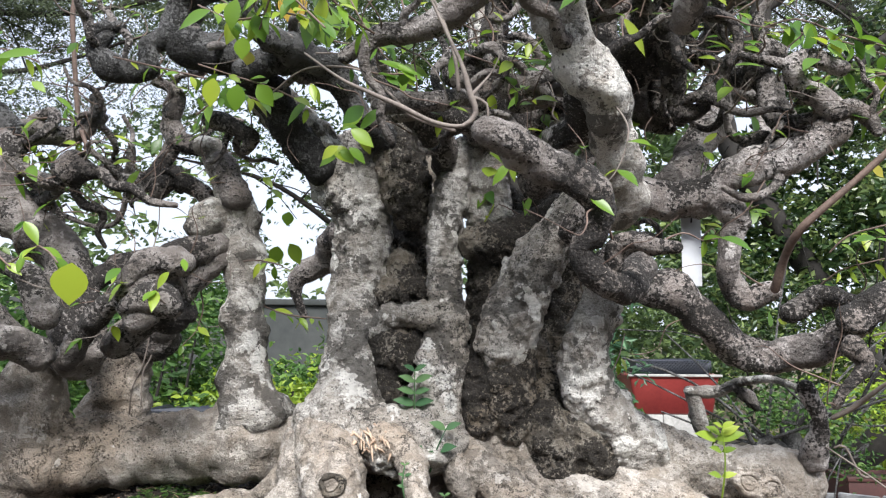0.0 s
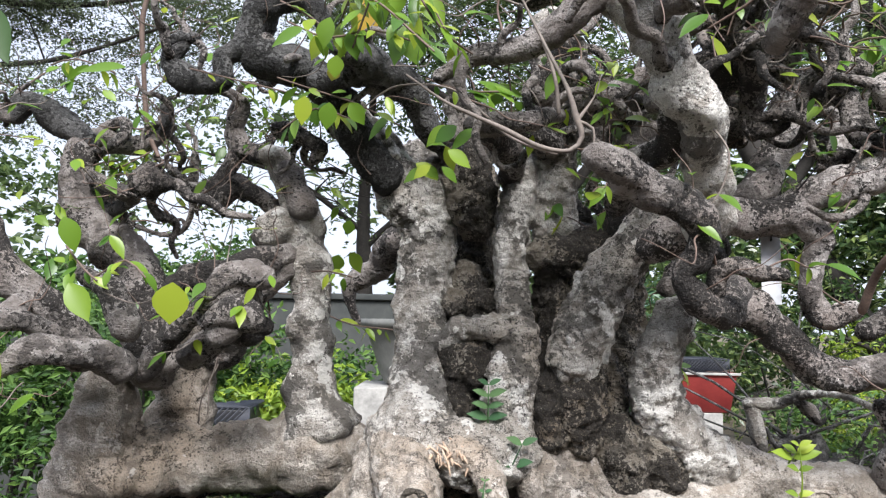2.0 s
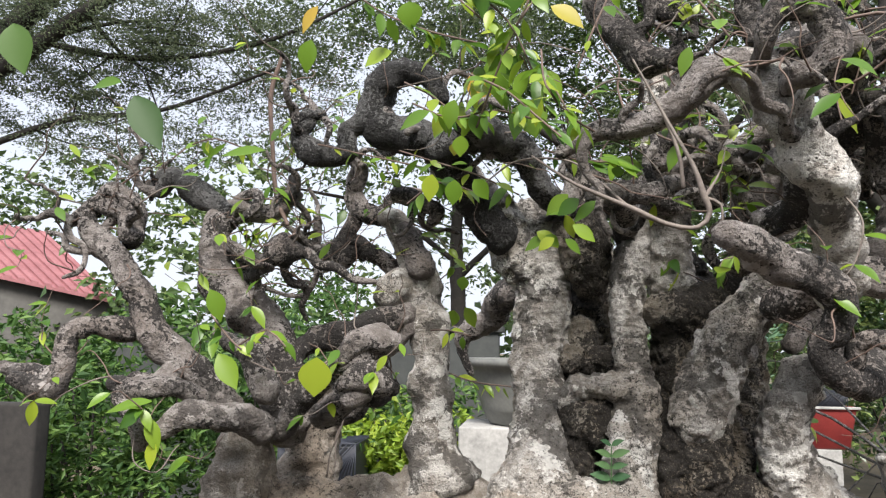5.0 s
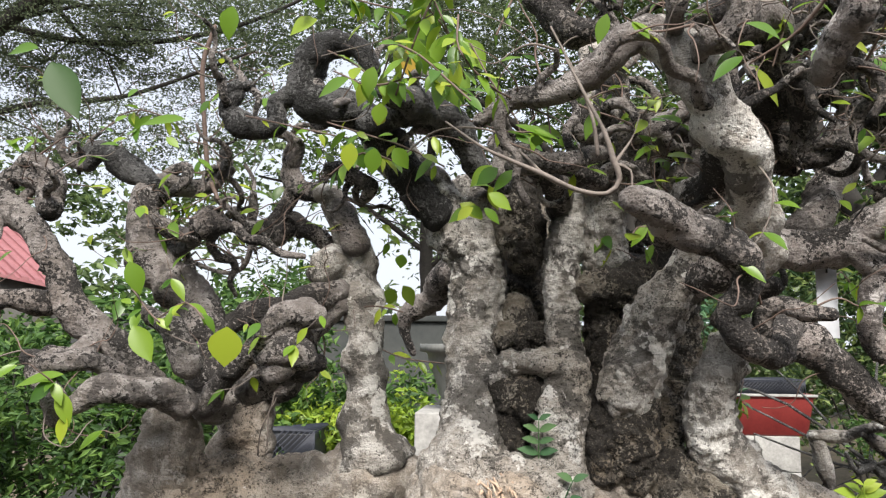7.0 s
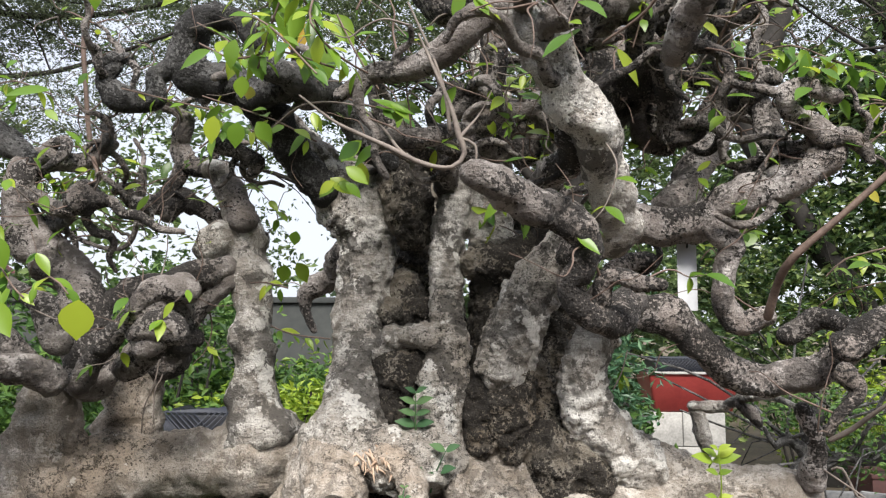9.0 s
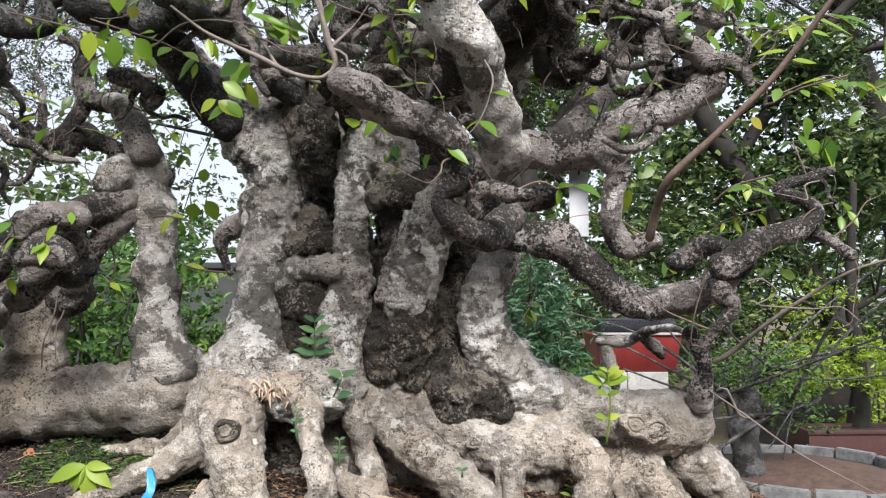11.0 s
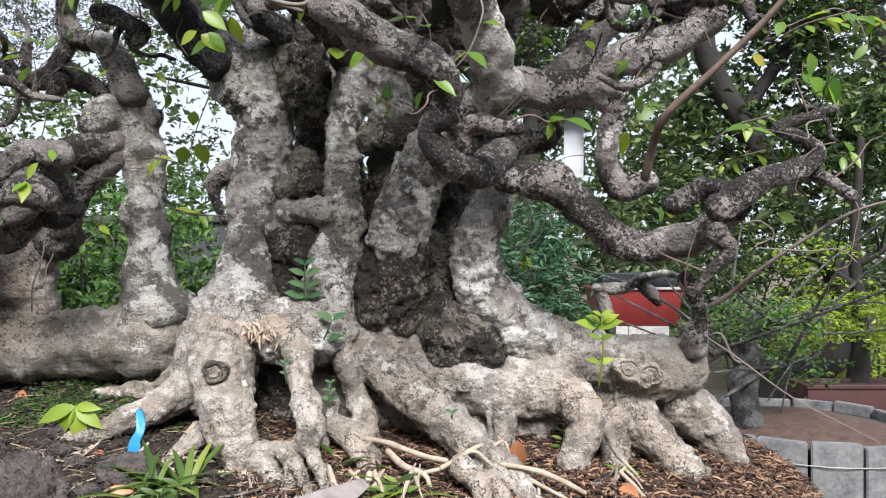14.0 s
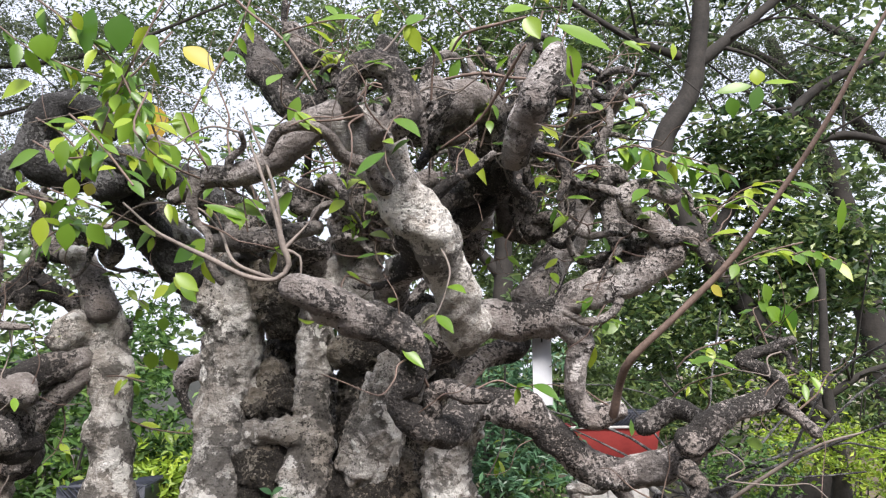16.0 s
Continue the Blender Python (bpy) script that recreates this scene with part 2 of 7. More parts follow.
def tube(bm, pts, sides=16, step=0.006, lumps=0.12, seed=0.0, freq=1.0, cap=True, knobs=0):
    """A gnarled tube along centre points with radii, closed by rounded ends."""
    line = spline(pts, step)
    off = Vector((seed * 3.1, seed * 1.7, -seed * 2.3))
    if cap:
        first, last = line[0], line[-1]
        d0 = (line[0] - line[1])[:3]
        d1 = (line[-1] - line[-2])[:3]
        d0, d1 = d0 / max(1e-6, np.linalg.norm(d0)), d1 / max(1e-6, np.linalg.norm(d1))
        pre = [np.array([*(first[:3] + d0 * first[3] * s), first[3] * c]) for s, c in ((0.8, 0.3), (0.5, 0.75))]
        post = [np.array([*(last[:3] + d1 * last[3] * s), last[3] * c]) for s, c in ((0.5, 0.75), (0.8, 0.3))]
        line = pre + line + post
    rng = random.Random(int(seed * 17) + 5)
    swell = [(rng.uniform(0, len(line)), rng.uniform(2.0, 4.5), rng.uniform(-0.10, 0.13)) for k in range(knobs)]
    warts = [(rng.uniform(0, len(line)), rng.uniform(0, 2 * math.pi), rng.uniform(0.10, 0.30), rng.uniform(0.25, 0.5)) for k in range(2 * knobs)]
    rings, up = [], Vector((0.3, -0.9, 0.2))
    for i, q in enumerate(line):
        a, b = line[max(0, i - 1)], line[min(len(line) - 1, i + 1)]
        d = Vector((b - a)[:3])
        d = d.normalized() if d.length > 1e-7 else Vector((0, 0, 1))
        side = d.cross(up)
        side = side.normalized() if side.length > 1e-4 else d.orthogonal().normalized()
        up = side.cross(d).normalized()
        c, r = Vector(q[:3]), max(float(q[3]), 0.0004)
        near = []
        if knobs:
            c = c + Vector((noise.noise(c * 22 + off), noise.noise(c * 22 - off), noise.noise(c * 22 + off * 2))) * (r * 0.3)
            r *= 1 + sum(h * math.exp(-((i - p) / w) ** 2) for p, w, h in swell)
            near = [w for w in warts if abs(w[0] - i) * step < 2.2 * r * w[3]]
        ring = []
        for k in range(sides):
            an = 2 * math.pi * k / sides
            v = side * math.cos(an) + up * math.sin(an)
            s = 1
            if lumps:
                p = (c + v * r) * freq + off
                n1 = noise.noise(p * 30)
                s += lumps * (1.4 * n1 + 0.8 * noise.noise(p * 75) + 0.4 * noise.noise(p * 190))
                s -= lumps * 3.2 * max(0.0, 0.10 - abs(noise.noise(p * 42 + off)))
            for p0, a0, h, w in near:
                da = (an - a0 + math.pi) % (2 * math.pi) - math.pi
                s += h * math.exp(-(da / w) ** 2 - ((i - p0) * step / (r * w)) ** 2)
            ring.append(bm.verts.new(c + v * r * s))
        rings.append(ring)
    for a, b in zip(rings, rings[1:]):
        for k in range(sides):
            bm.faces.new((b[k], b[(k + 1) % sides], a[(k + 1) % sides], a[k]))
    bm.faces.new(rings[0])
    bm.faces.new(rings[-1][::-1])
    return bm


def box(bm, lo, hi, bevel=0.0, turn=0.0):
    made = bmesh.ops.create_cube(bm, size=1)["verts"]
    c = [(a + b) / 2 for a, b in zip(lo, hi)]
    for v in made:
        v.co = Vector([c[i] + v.co[i] * (hi[i] - lo[i]) for i in range(3)])
    if turn:
        bmesh.ops.rotate(bm, verts=made, cent=c, matrix=Matrix.Rotation(turn, 3, "Z"))
    if bevel:
        edges = {e for v in made for e in v.link_edges}
        bmesh.ops.bevel(bm, geom=list(edges), offset=bevel, segments=2, affect="EDGES", profile=0.6)
    return bm


def blade(verts, faces, base, direction, normal, length, width, fold=0.25, curl=0.25):
    """An ovate leaf: two rows of quads folded along the midrib, tip bent down."""
    d = Vector(direction).normalized()
    s = d.cross(Vector(normal))
    s = s.normalized() if s.length > 1e-4 else d.orthogonal().normalized()
    n = s.cross(d)
    o = len(verts)
    prof = ((0.0, 0.03), (0.12, 0.5), (0.26, 0.85), (0.42, 1.0), (0.58, 0.92), (0.74, 0.66), (0.88, 0.3), (1.0, 0.015))
    for f, w in prof:
        mid = Vector(base) + d * (length * f) - n * (curl * length * f * f)
        half = width * 0.5 * w
        verts += [mid - s * half + n * (fold * half), mid, mid + s * half + n * (fold * half)]
    for i in range(len(prof) - 1):
        a = o + 3 * i
        faces += [(a, a + 1, a + 4, a + 3), (a + 1, a + 2, a + 5, a + 4)]


def mesh_part(name, verts, faces, mat, parent, label="", smooth=True):
    bm = bmesh.new()
    vs = [bm.verts.new(v) for v in verts]
    for f in faces:
        bm.faces.new([vs[i] for i in f])
    return part(name, bm, mat, parent, label, smooth)


# ---- ground ----
def mound_height(x, y):
    """Bed of soil that the old tree stands on, falling off to the garden ground."""
    r = math.hypot((x + 0.02) / 1.05, (y - 0.93) / 0.90)
    top = 1.094 + 0.17 * (min(y, 1.03) - 0.673) - 0.06 * (x - 0.119) - 0.06 * max(0, x - 0.19)
    k = min(1, max(0, (r - 0.55) / 0.6))
    k = k * k * (3 - 2 * k)
    return top * (1 - k) - 0.03 * k


def soil_z(x, y):
    """Height of the rough surface of the bed."""
    p, h = Vector((x, y, 0)), mound_height(x, y)
    return h + (0.009 * noise.noise(p * 9) + 0.007 * noise.noise(p * 26) + 0.005 * noise.noise(p * 70)) * min(1, max(0, h) * 4)


def ground_height(x, y):
    return 0.02 * noise.noise(Vector((x * 0.7, y * 0.7, 0)))


bm = bmesh.new()
N = 60
grid = {}
for i in range(N + 1):
    for j in range(N + 1):
        u, v = i / N * 2 - 1, j / N * 2 - 1
        x, y = 400 * u ** 5 + 6 * u, 400 * v ** 5 + 6 * v
        grid[i, j] = bm.verts.new((x, y, ground_height(x, y)))
for i in range(N):
    for j in range(N):
        bm.faces.new((grid[i, j], grid[i + 1, j], grid[i + 1, j + 1], grid[i, j + 1]))
tagged(part("ground", bm, "earth"), "bare brown garden earth between the pots", "ground", kind="structure")

bm = bmesh.new()
N = 220
grid = {}
for i in range(N + 1):
    for j in range(N + 1):
        x, y = -1.4 + 2.8 * i / N, -0.2 + 2.4 * j / N
        z = soil_z(x, y)
        grid[i, j] = bm.verts.new((x, y, z))
for i in range(N):
    for j in range(N):
        bm.faces.new((grid[i, j], grid[i + 1, j], grid[i + 1, j + 1], grid[i, j + 1]))
tagged(part("soil_mound", bm, "soil"), "raised bed of dark crumbly soil under the old tree", "soil", kind="structure")

# ---- the old tree ----
tree = thing("bonsai_tree", (0.0, 1.0, 0.8), "old gnarled bonsai tree with pale crusty trunk on soil", "tree")
# the fused trunk and its buttress roots: centre lines with radii
wood = []
base_wood = []
inner_wood = []
wood.append([(-0.127, 1.070, 1.670, 0.0318), (-0.116, 1.065, 1.627, 0.0349), (-0.115, 1.065, 1.576, 0.0364), (-0.115, 1.060, 1.525, 0.0394), (-0.119, 1.053, 1.476, 0.0392), (-0.120, 1.035, 1.427, 0.0370), (-0.119, 1.015, 1.388, 0.0348), (-0.121, 1.000, 1.351, 0.0402), (-0.118, 0.985, 1.315, 0.0484), (-0.126, 0.950, 1.277, 0.0595)])
wood.append([(0.027, 1.040, 1.664, 0.0186), (0.015, 1.035, 1.621, 0.0231), (0.009, 1.030, 1.588, 0.0245), (0.004, 1.028, 1.555, 0.0230), (0.001, 1.020, 1.514, 0.0220), (0.002, 1.005, 1.474, 0.0217), (0.005, 0.985, 1.439, 0.0235), (0.009, 0.972, 1.406, 0.0246), (0.010, 0.965, 1.373, 0.0237), (0.003, 0.955, 1.338, 0.0228), (-0.003, 0.945, 1.303, 0.0254), (0.005, 0.925, 1.268, 0.0276)])
wood.append([(-0.090, 0.990, 1.400, 0.0125), (-0.071, 0.978, 1.418, 0.0146), (-0.042, 0.974, 1.425, 0.0152), (-0.008, 0.972, 1.419, 0.0174)])
wood.append([(0.060, 1.060, 1.876, 0.0237), (0.063, 1.055, 1.795, 0.0267), (0.063, 1.050, 1.734, 0.0297), (0.065, 1.050, 1.666, 0.0312), (0.064, 1.045, 1.615, 0.0311), (0.064, 1.040, 1.557, 0.0310)])
wood.append([(0.170, 0.935, 1.569, 0.0209), (0.150, 0.940, 1.535, 0.0266), (0.125, 0.945, 1.498, 0.0317), (0.106, 0.948, 1.462, 0.0346), (0.090, 0.950, 1.425, 0.0368), (0.079, 0.952, 1.393, 0.0369), (0.073, 0.955, 1.364, 0.0299)])
wood.append([(0.208, 0.950, 1.448, 0.0241), (0.192, 0.950, 1.414, 0.0255), (0.180, 0.952, 1.379, 0.0284), (0.181, 0.960, 1.346, 0.0329), (0.196, 0.972, 1.312, 0.0377), (0.223, 0.985, 1.278, 0.0396), (0.265, 0.995, 1.250, 0.0371)])
wood.append([(-0.011, 0.972, 1.391, 0.0159), (-0.016, 0.958, 1.355, 0.0171), (-0.021, 0.952, 1.320, 0.0199), (-0.027, 0.940, 1.279, 0.0280)])
wood.append([(-0.103, 0.940, 1.278, 0.0421), (-0.058, 0.930, 1.270, 0.0416), (-0.008, 0.915, 1.263, 0.0314)])
wood.append([(-0.251, 0.985, 1.728, 0.0249), (-0.210, 1.020, 1.689, 0.0304), (-0.165, 1.050, 1.641, 0.0359), (-0.133, 1.060, 1.584, 0.0363)])
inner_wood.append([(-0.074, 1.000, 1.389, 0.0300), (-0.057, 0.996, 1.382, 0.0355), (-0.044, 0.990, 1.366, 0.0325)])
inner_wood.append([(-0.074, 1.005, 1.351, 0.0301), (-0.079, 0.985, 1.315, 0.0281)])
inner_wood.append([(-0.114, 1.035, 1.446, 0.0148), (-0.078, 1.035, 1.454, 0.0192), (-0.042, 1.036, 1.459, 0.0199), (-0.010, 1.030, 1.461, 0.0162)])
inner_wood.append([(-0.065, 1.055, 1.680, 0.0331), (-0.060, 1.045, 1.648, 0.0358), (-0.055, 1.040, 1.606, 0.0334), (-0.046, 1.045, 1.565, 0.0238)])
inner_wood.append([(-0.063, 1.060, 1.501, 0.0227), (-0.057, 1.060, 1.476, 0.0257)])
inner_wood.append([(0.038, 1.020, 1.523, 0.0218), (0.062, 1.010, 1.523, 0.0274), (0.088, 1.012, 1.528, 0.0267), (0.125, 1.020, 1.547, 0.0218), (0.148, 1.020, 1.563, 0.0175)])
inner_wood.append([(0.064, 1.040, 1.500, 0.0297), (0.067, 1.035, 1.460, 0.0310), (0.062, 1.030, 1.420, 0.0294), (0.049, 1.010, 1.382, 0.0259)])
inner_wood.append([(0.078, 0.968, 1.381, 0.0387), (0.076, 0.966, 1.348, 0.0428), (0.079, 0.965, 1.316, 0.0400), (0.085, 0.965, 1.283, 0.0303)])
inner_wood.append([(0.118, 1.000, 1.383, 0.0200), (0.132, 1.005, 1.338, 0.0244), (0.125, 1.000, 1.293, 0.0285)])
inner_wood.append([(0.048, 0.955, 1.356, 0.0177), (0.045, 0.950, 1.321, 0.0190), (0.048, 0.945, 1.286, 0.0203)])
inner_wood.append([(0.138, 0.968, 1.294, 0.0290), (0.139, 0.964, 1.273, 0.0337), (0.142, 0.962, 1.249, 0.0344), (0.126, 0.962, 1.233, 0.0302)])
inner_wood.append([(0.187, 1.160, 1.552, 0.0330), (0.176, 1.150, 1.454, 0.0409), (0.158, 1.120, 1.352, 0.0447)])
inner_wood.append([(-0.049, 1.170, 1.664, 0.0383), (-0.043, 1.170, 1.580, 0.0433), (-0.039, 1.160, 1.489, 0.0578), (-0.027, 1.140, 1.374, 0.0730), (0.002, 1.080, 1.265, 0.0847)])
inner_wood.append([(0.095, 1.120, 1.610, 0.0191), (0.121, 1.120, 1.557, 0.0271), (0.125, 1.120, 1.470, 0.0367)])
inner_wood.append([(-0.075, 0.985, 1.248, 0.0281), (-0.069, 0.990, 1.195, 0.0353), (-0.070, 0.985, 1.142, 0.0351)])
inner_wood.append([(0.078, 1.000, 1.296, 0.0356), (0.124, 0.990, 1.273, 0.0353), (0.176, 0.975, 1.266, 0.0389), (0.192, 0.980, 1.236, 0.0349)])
base_wood.append([(-0.147, 0.965, 1.308, 0.0299), (-0.140, 0.930, 1.272, 0.0361), (-0.127, 0.890, 1.241, 0.0373), (-0.117, 0.862, 1.213, 0.0335), (-0.107, 0.838, 1.186, 0.0300), (-0.094, 0.824, 1.156, 0.0243), (-0.085, 0.816, 1.132, 0.0159)])
base_wood.append([(-0.122, 0.950, 1.293, 0.0295), (-0.077, 0.915, 1.278, 0.0227), (-0.045, 0.888, 1.268, 0.0179), (-0.033, 0.872, 1.250, 0.0163), (-0.025, 0.838, 1.225, 0.0130), (-0.012, 0.806, 1.200, 0.0144), (-0.006, 0.797, 1.179, 0.0143), (-0.018, 0.800, 1.160, 0.0093), (-0.046, 0.812, 1.154, 0.0076), (-0.074, 0.822, 1.148, 0.0102)])
base_wood.append([(-0.171, 0.960, 1.263, 0.0298), (-0.169, 0.940, 1.220, 0.0277), (-0.160, 0.930, 1.185, 0.0216)])
base_wood.append([(-0.004, 0.945, 1.295, 0.0220), (0.006, 0.925, 1.266, 0.0158), (0.017, 0.913, 1.238, 0.0142), (0.031, 0.909, 1.197, 0.0127), (0.045, 0.885, 1.172, 0.0124), (0.054, 0.862, 1.155, 0.0080)])
base_wood.append([(-0.004, 0.940, 1.273, 0.0248), (0.029, 0.945, 1.251, 0.0264), (0.069, 0.918, 1.220, 0.0256), (0.111, 0.893, 1.191, 0.0250), (0.151, 0.866, 1.163, 0.0235), (0.178, 0.842, 1.137, 0.0222), (0.207, 0.820, 1.122, 0.0217), (0.224, 0.800, 1.106, 0.0137)])
base_wood.append([(0.032, 0.985, 1.287, 0.0336), (0.077, 0.970, 1.250, 0.0316), (0.122, 0.960, 1.218, 0.0298), (0.177, 0.947, 1.195, 0.0294), (0.227, 0.943, 1.188, 0.0307), (0.276, 0.932, 1.195, 0.0289), (0.304, 0.912, 1.189, 0.0233)])
base_wood.append([(0.301, 0.908, 1.191, 0.0225), (0.311, 0.893, 1.161, 0.0215), (0.296, 0.882, 1.129, 0.0171), (0.278, 0.866, 1.098, 0.0128)])
base_wood.append([(0.201, 0.985, 1.343, 0.0137), (0.211, 1.000, 1.308, 0.0217), (0.251, 1.010, 1.267, 0.0328), (0.300, 1.002, 1.242, 0.0357), (0.345, 0.982, 1.223, 0.0396), (0.388, 0.962, 1.220, 0.0425), (0.429, 0.965, 1.219, 0.0419), (0.459, 0.972, 1.217, 0.0316)])
base_wood.append([(0.369, 0.960, 1.178, 0.0327), (0.395, 0.938, 1.146, 0.0269), (0.422, 0.921, 1.119, 0.0221), (0.445, 0.893, 1.095, 0.0166)])
base_wood.append([(0.439, 0.985, 1.180, 0.0351), (0.480, 0.987, 1.152, 0.0321), (0.506, 0.975, 1.119, 0.0257), (0.521, 0.950, 1.089, 0.0133)])
base_wood.append([(0.350, 0.970, 1.170, 0.0301), (0.366, 0.962, 1.133, 0.0268), (0.369, 0.945, 1.103, 0.0190)])
base_wood.append([(0.211, 0.930, 1.174, 0.0202), (0.211, 0.925, 1.145, 0.0172), (0.207, 0.910, 1.119, 0.0141)])
base_wood.append([(-0.172, 0.935, 1.206, 0.0276), (-0.200, 0.905, 1.186, 0.0197), (-0.239, 0.890, 1.170, 0.0145), (-0.271, 0.876, 1.158, 0.0109), (-0.299, 0.866, 1.152, 0.0074)])
base_wood.append([(-0.194, 0.980, 1.214, 0.0228), (-0.237, 0.985, 1.189, 0.0130), (-0.280, 0.990, 1.186, 0.0092), (-0.324, 0.995, 1.179, 0.0069)])
base_wood.append([(-0.045, 1.000, 1.202, 0.0465), (0.017, 1.000, 1.187, 0.0542), (0.101, 0.985, 1.166, 0.0458), (0.176, 0.970, 1.146, 0.0331), (0.264, 0.960, 1.148, 0.0268)])
base_wood.append([(-0.002, 0.925, 1.144, 0.0244), (0.010, 0.900, 1.120, 0.0168)])
base_wood.append([(0.047, 1.000, 1.264, 0.0356), (0.117, 0.995, 1.234, 0.0354), (0.186, 0.990, 1.216, 0.0337), (0.246, 0.985, 1.209, 0.0305), (0.298, 0.975, 1.210, 0.0272)])
base_wood.append([(-0.087, 0.824, 1.145, 0.0154), (-0.062, 0.815, 1.135, 0.0139), (-0.048, 0.805, 1.126, 0.0113), (-0.043, 0.800, 1.118, 0.0062)])
base_wood.append([(-0.026, 0.800, 1.154, 0.0093), (-0.019, 0.792, 1.140, 0.0080), (-0.009, 0.780, 1.125, 0.0061), (-0.001, 0.770, 1.115, 0.0048)])
base_wood.append([(-0.011, 0.797, 1.162, 0.0081), (0.001, 0.785, 1.150, 0.0061), (0.009, 0.772, 1.136, 0.0060), (0.017, 0.760, 1.122, 0.0047)])
base_wood.append([(-0.037, 0.806, 1.153, 0.0069), (-0.030, 0.800, 1.137, 0.0050), (-0.028, 0.790, 1.122, 0.0043), (-0.028, 0.780, 1.109, 0.0030)])
base_wood.append([(0.015, 0.885, 1.165, 0.0117), (0.034, 0.868, 1.153, 0.0148), (0.052, 0.845, 1.137, 0.0144), (0.057, 0.830, 1.123, 0.0103)])


def fused(name, lines, mat, label, voxel, rough=1.0):
    """Several thick strands grown together into one knobbly mass."""
    bm = bmesh.new()
    for i, pts in enumerate(lines):
        tube(bm, pts, 22, 0.006, 0.09 * rough, i)
    ob = part(name, bm, mat, tree, label)
    rm = ob.modifiers.new("fuse", "REMESH")
    rm.mode, rm.voxel_size, rm.use_smooth_shade = "VOXEL", voxel, True
    sm = ob.modifiers.new("soften", "SMOOTH")
    sm.factor, sm.iterations = 0.5, 1
    for title, kind, size, strength in (("knots", "CLOUDS", 0.036, 0.007 * rough), ("ridges", "MUSGRAVE", 0.016, 0.004 * rough), ("crust", "CLOUDS", 0.009, 0.002 + 0.004 * rough)):
        tex = bpy.data.textures.new(title, kind)
        tex.noise_scale = size
        if kind == "CLOUDS":
            tex.noise_depth = 3
        dm = ob.modifiers.new(title, "DISPLACE")
        dm.texture, dm.strength, dm.mid_level, dm.texture_coords = tex, strength, 0.5, "GLOBAL"
    return ob


# crusty burls; the dark tone also carries crevice and hollow shade
fused("inner_wood", inner_wood, "bark_crust", "recessed crusty wood between the trunk strands, crevice shade in its colour", 0.0025, 1.1)
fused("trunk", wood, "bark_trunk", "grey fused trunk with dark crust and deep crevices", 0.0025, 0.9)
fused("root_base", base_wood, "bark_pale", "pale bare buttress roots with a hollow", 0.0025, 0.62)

limb_count = 0


def limb(pts, mat="bark_dark", lumps=0.17):
    global limb_count
    limb_count += 1
    length = sum(math.dist(p[:3], q[:3]) for p, q in zip(pts, pts[1:]))
    ob = part("branch", tube(bmesh.new(), pts, 22, 0.0045, lumps, limb_count, knobs=0 if mat == "bark_pale" else 1 + int(length / 0.05)), mat, tree)
    limb_lines.append(pts)
    return ob


def twig(pts, mat="shoot"):
    global limb_count
    limb_count += 1
    return part("twig", tube(bmesh.new(), pts, 8, 0.012, 0.06, limb_count), mat, tree)


limb_lines = []


def vine(pts):
    global limb_count
    limb_count += 1
    return part("vine", tube(bmesh.new(), pts, 8, 0.006, 0.05, limb_count), "shoot_pale", tree, "thin pale brown vine stem")


def root(pts):
    global limb_count
    limb_count += 1
    return part("root", tube(bmesh.new(), pts, 14, 0.004, 0.2, limb_count), "root_pale" if pts[0][3] < 0.007 else "bark_pale", tree)


limb([(-0.217, 1.069, 1.260, 0.0371), (-0.258, 1.058, 1.244, 0.0529), (-0.323, 1.044, 1.244, 0.0522), (-0.397, 1.031, 1.242, 0.0456), (-0.461, 1.003, 1.238, 0.0482), (-0.518, 0.968, 1.238, 0.0521)], "bark_pale")
limb([(-0.548, 0.990, 1.200, 0.0623), (-0.530, 0.975, 1.250, 0.0530), (-0.522, 0.960, 1.300, 0.0450), (-0.516, 0.955, 1.345, 0.0370)], "bark_pale")
limb([(-0.267, 1.060, 1.285, 0.0493), (-0.271, 1.056, 1.317, 0.0376), (-0.275, 1.050, 1.370, 0.0309), (-0.276, 1.045, 1.418, 0.0292), (-0.278, 1.044, 1.458, 0.0275), (-0.285, 1.044, 1.507, 0.0267), (-0.296, 1.050, 1.549, 0.0277), (-0.303, 1.055, 1.583, 0.0262), (-0.315, 1.058, 1.625, 0.0230), (-0.331, 1.058, 1.658, 0.0197), (-0.351, 1.050, 1.668, 0.0146)], "bark_trunk")
limb([(-0.309, 1.050, 1.561, 0.0244), (-0.330, 1.030, 1.556, 0.0287), (-0.336, 1.020, 1.545, 0.0221)], "bark_trunk")
limb([(-0.311, 1.035, 1.516, 0.0201), (-0.341, 1.005, 1.506, 0.0226), (-0.372, 0.985, 1.491, 0.0199), (-0.407, 0.975, 1.485, 0.0182), (-0.440, 0.965, 1.472, 0.0150), (-0.451, 0.952, 1.457, 0.0133)], "bark_dark")
limb([(-0.468, 1.080, 1.284, 0.0478), (-0.456, 1.073, 1.350, 0.0374), (-0.433, 1.074, 1.408, 0.0313), (-0.413, 1.083, 1.450, 0.0253)], "bark_pale")
limb([(-0.456, 0.941, 1.364, 0.0310), (-0.456, 0.942, 1.424, 0.0277), (-0.481, 0.949, 1.484, 0.0301), (-0.537, 0.958, 1.534, 0.0280), (-0.574, 0.960, 1.582, 0.0227), (-0.580, 0.962, 1.635, 0.0210), (-0.559, 0.973, 1.664, 0.0203), (-0.516, 0.994, 1.661, 0.0133), (-0.490, 0.993, 1.674, 0.0116), (-0.475, 0.996, 1.704, 0.0091)], "bark_dark")
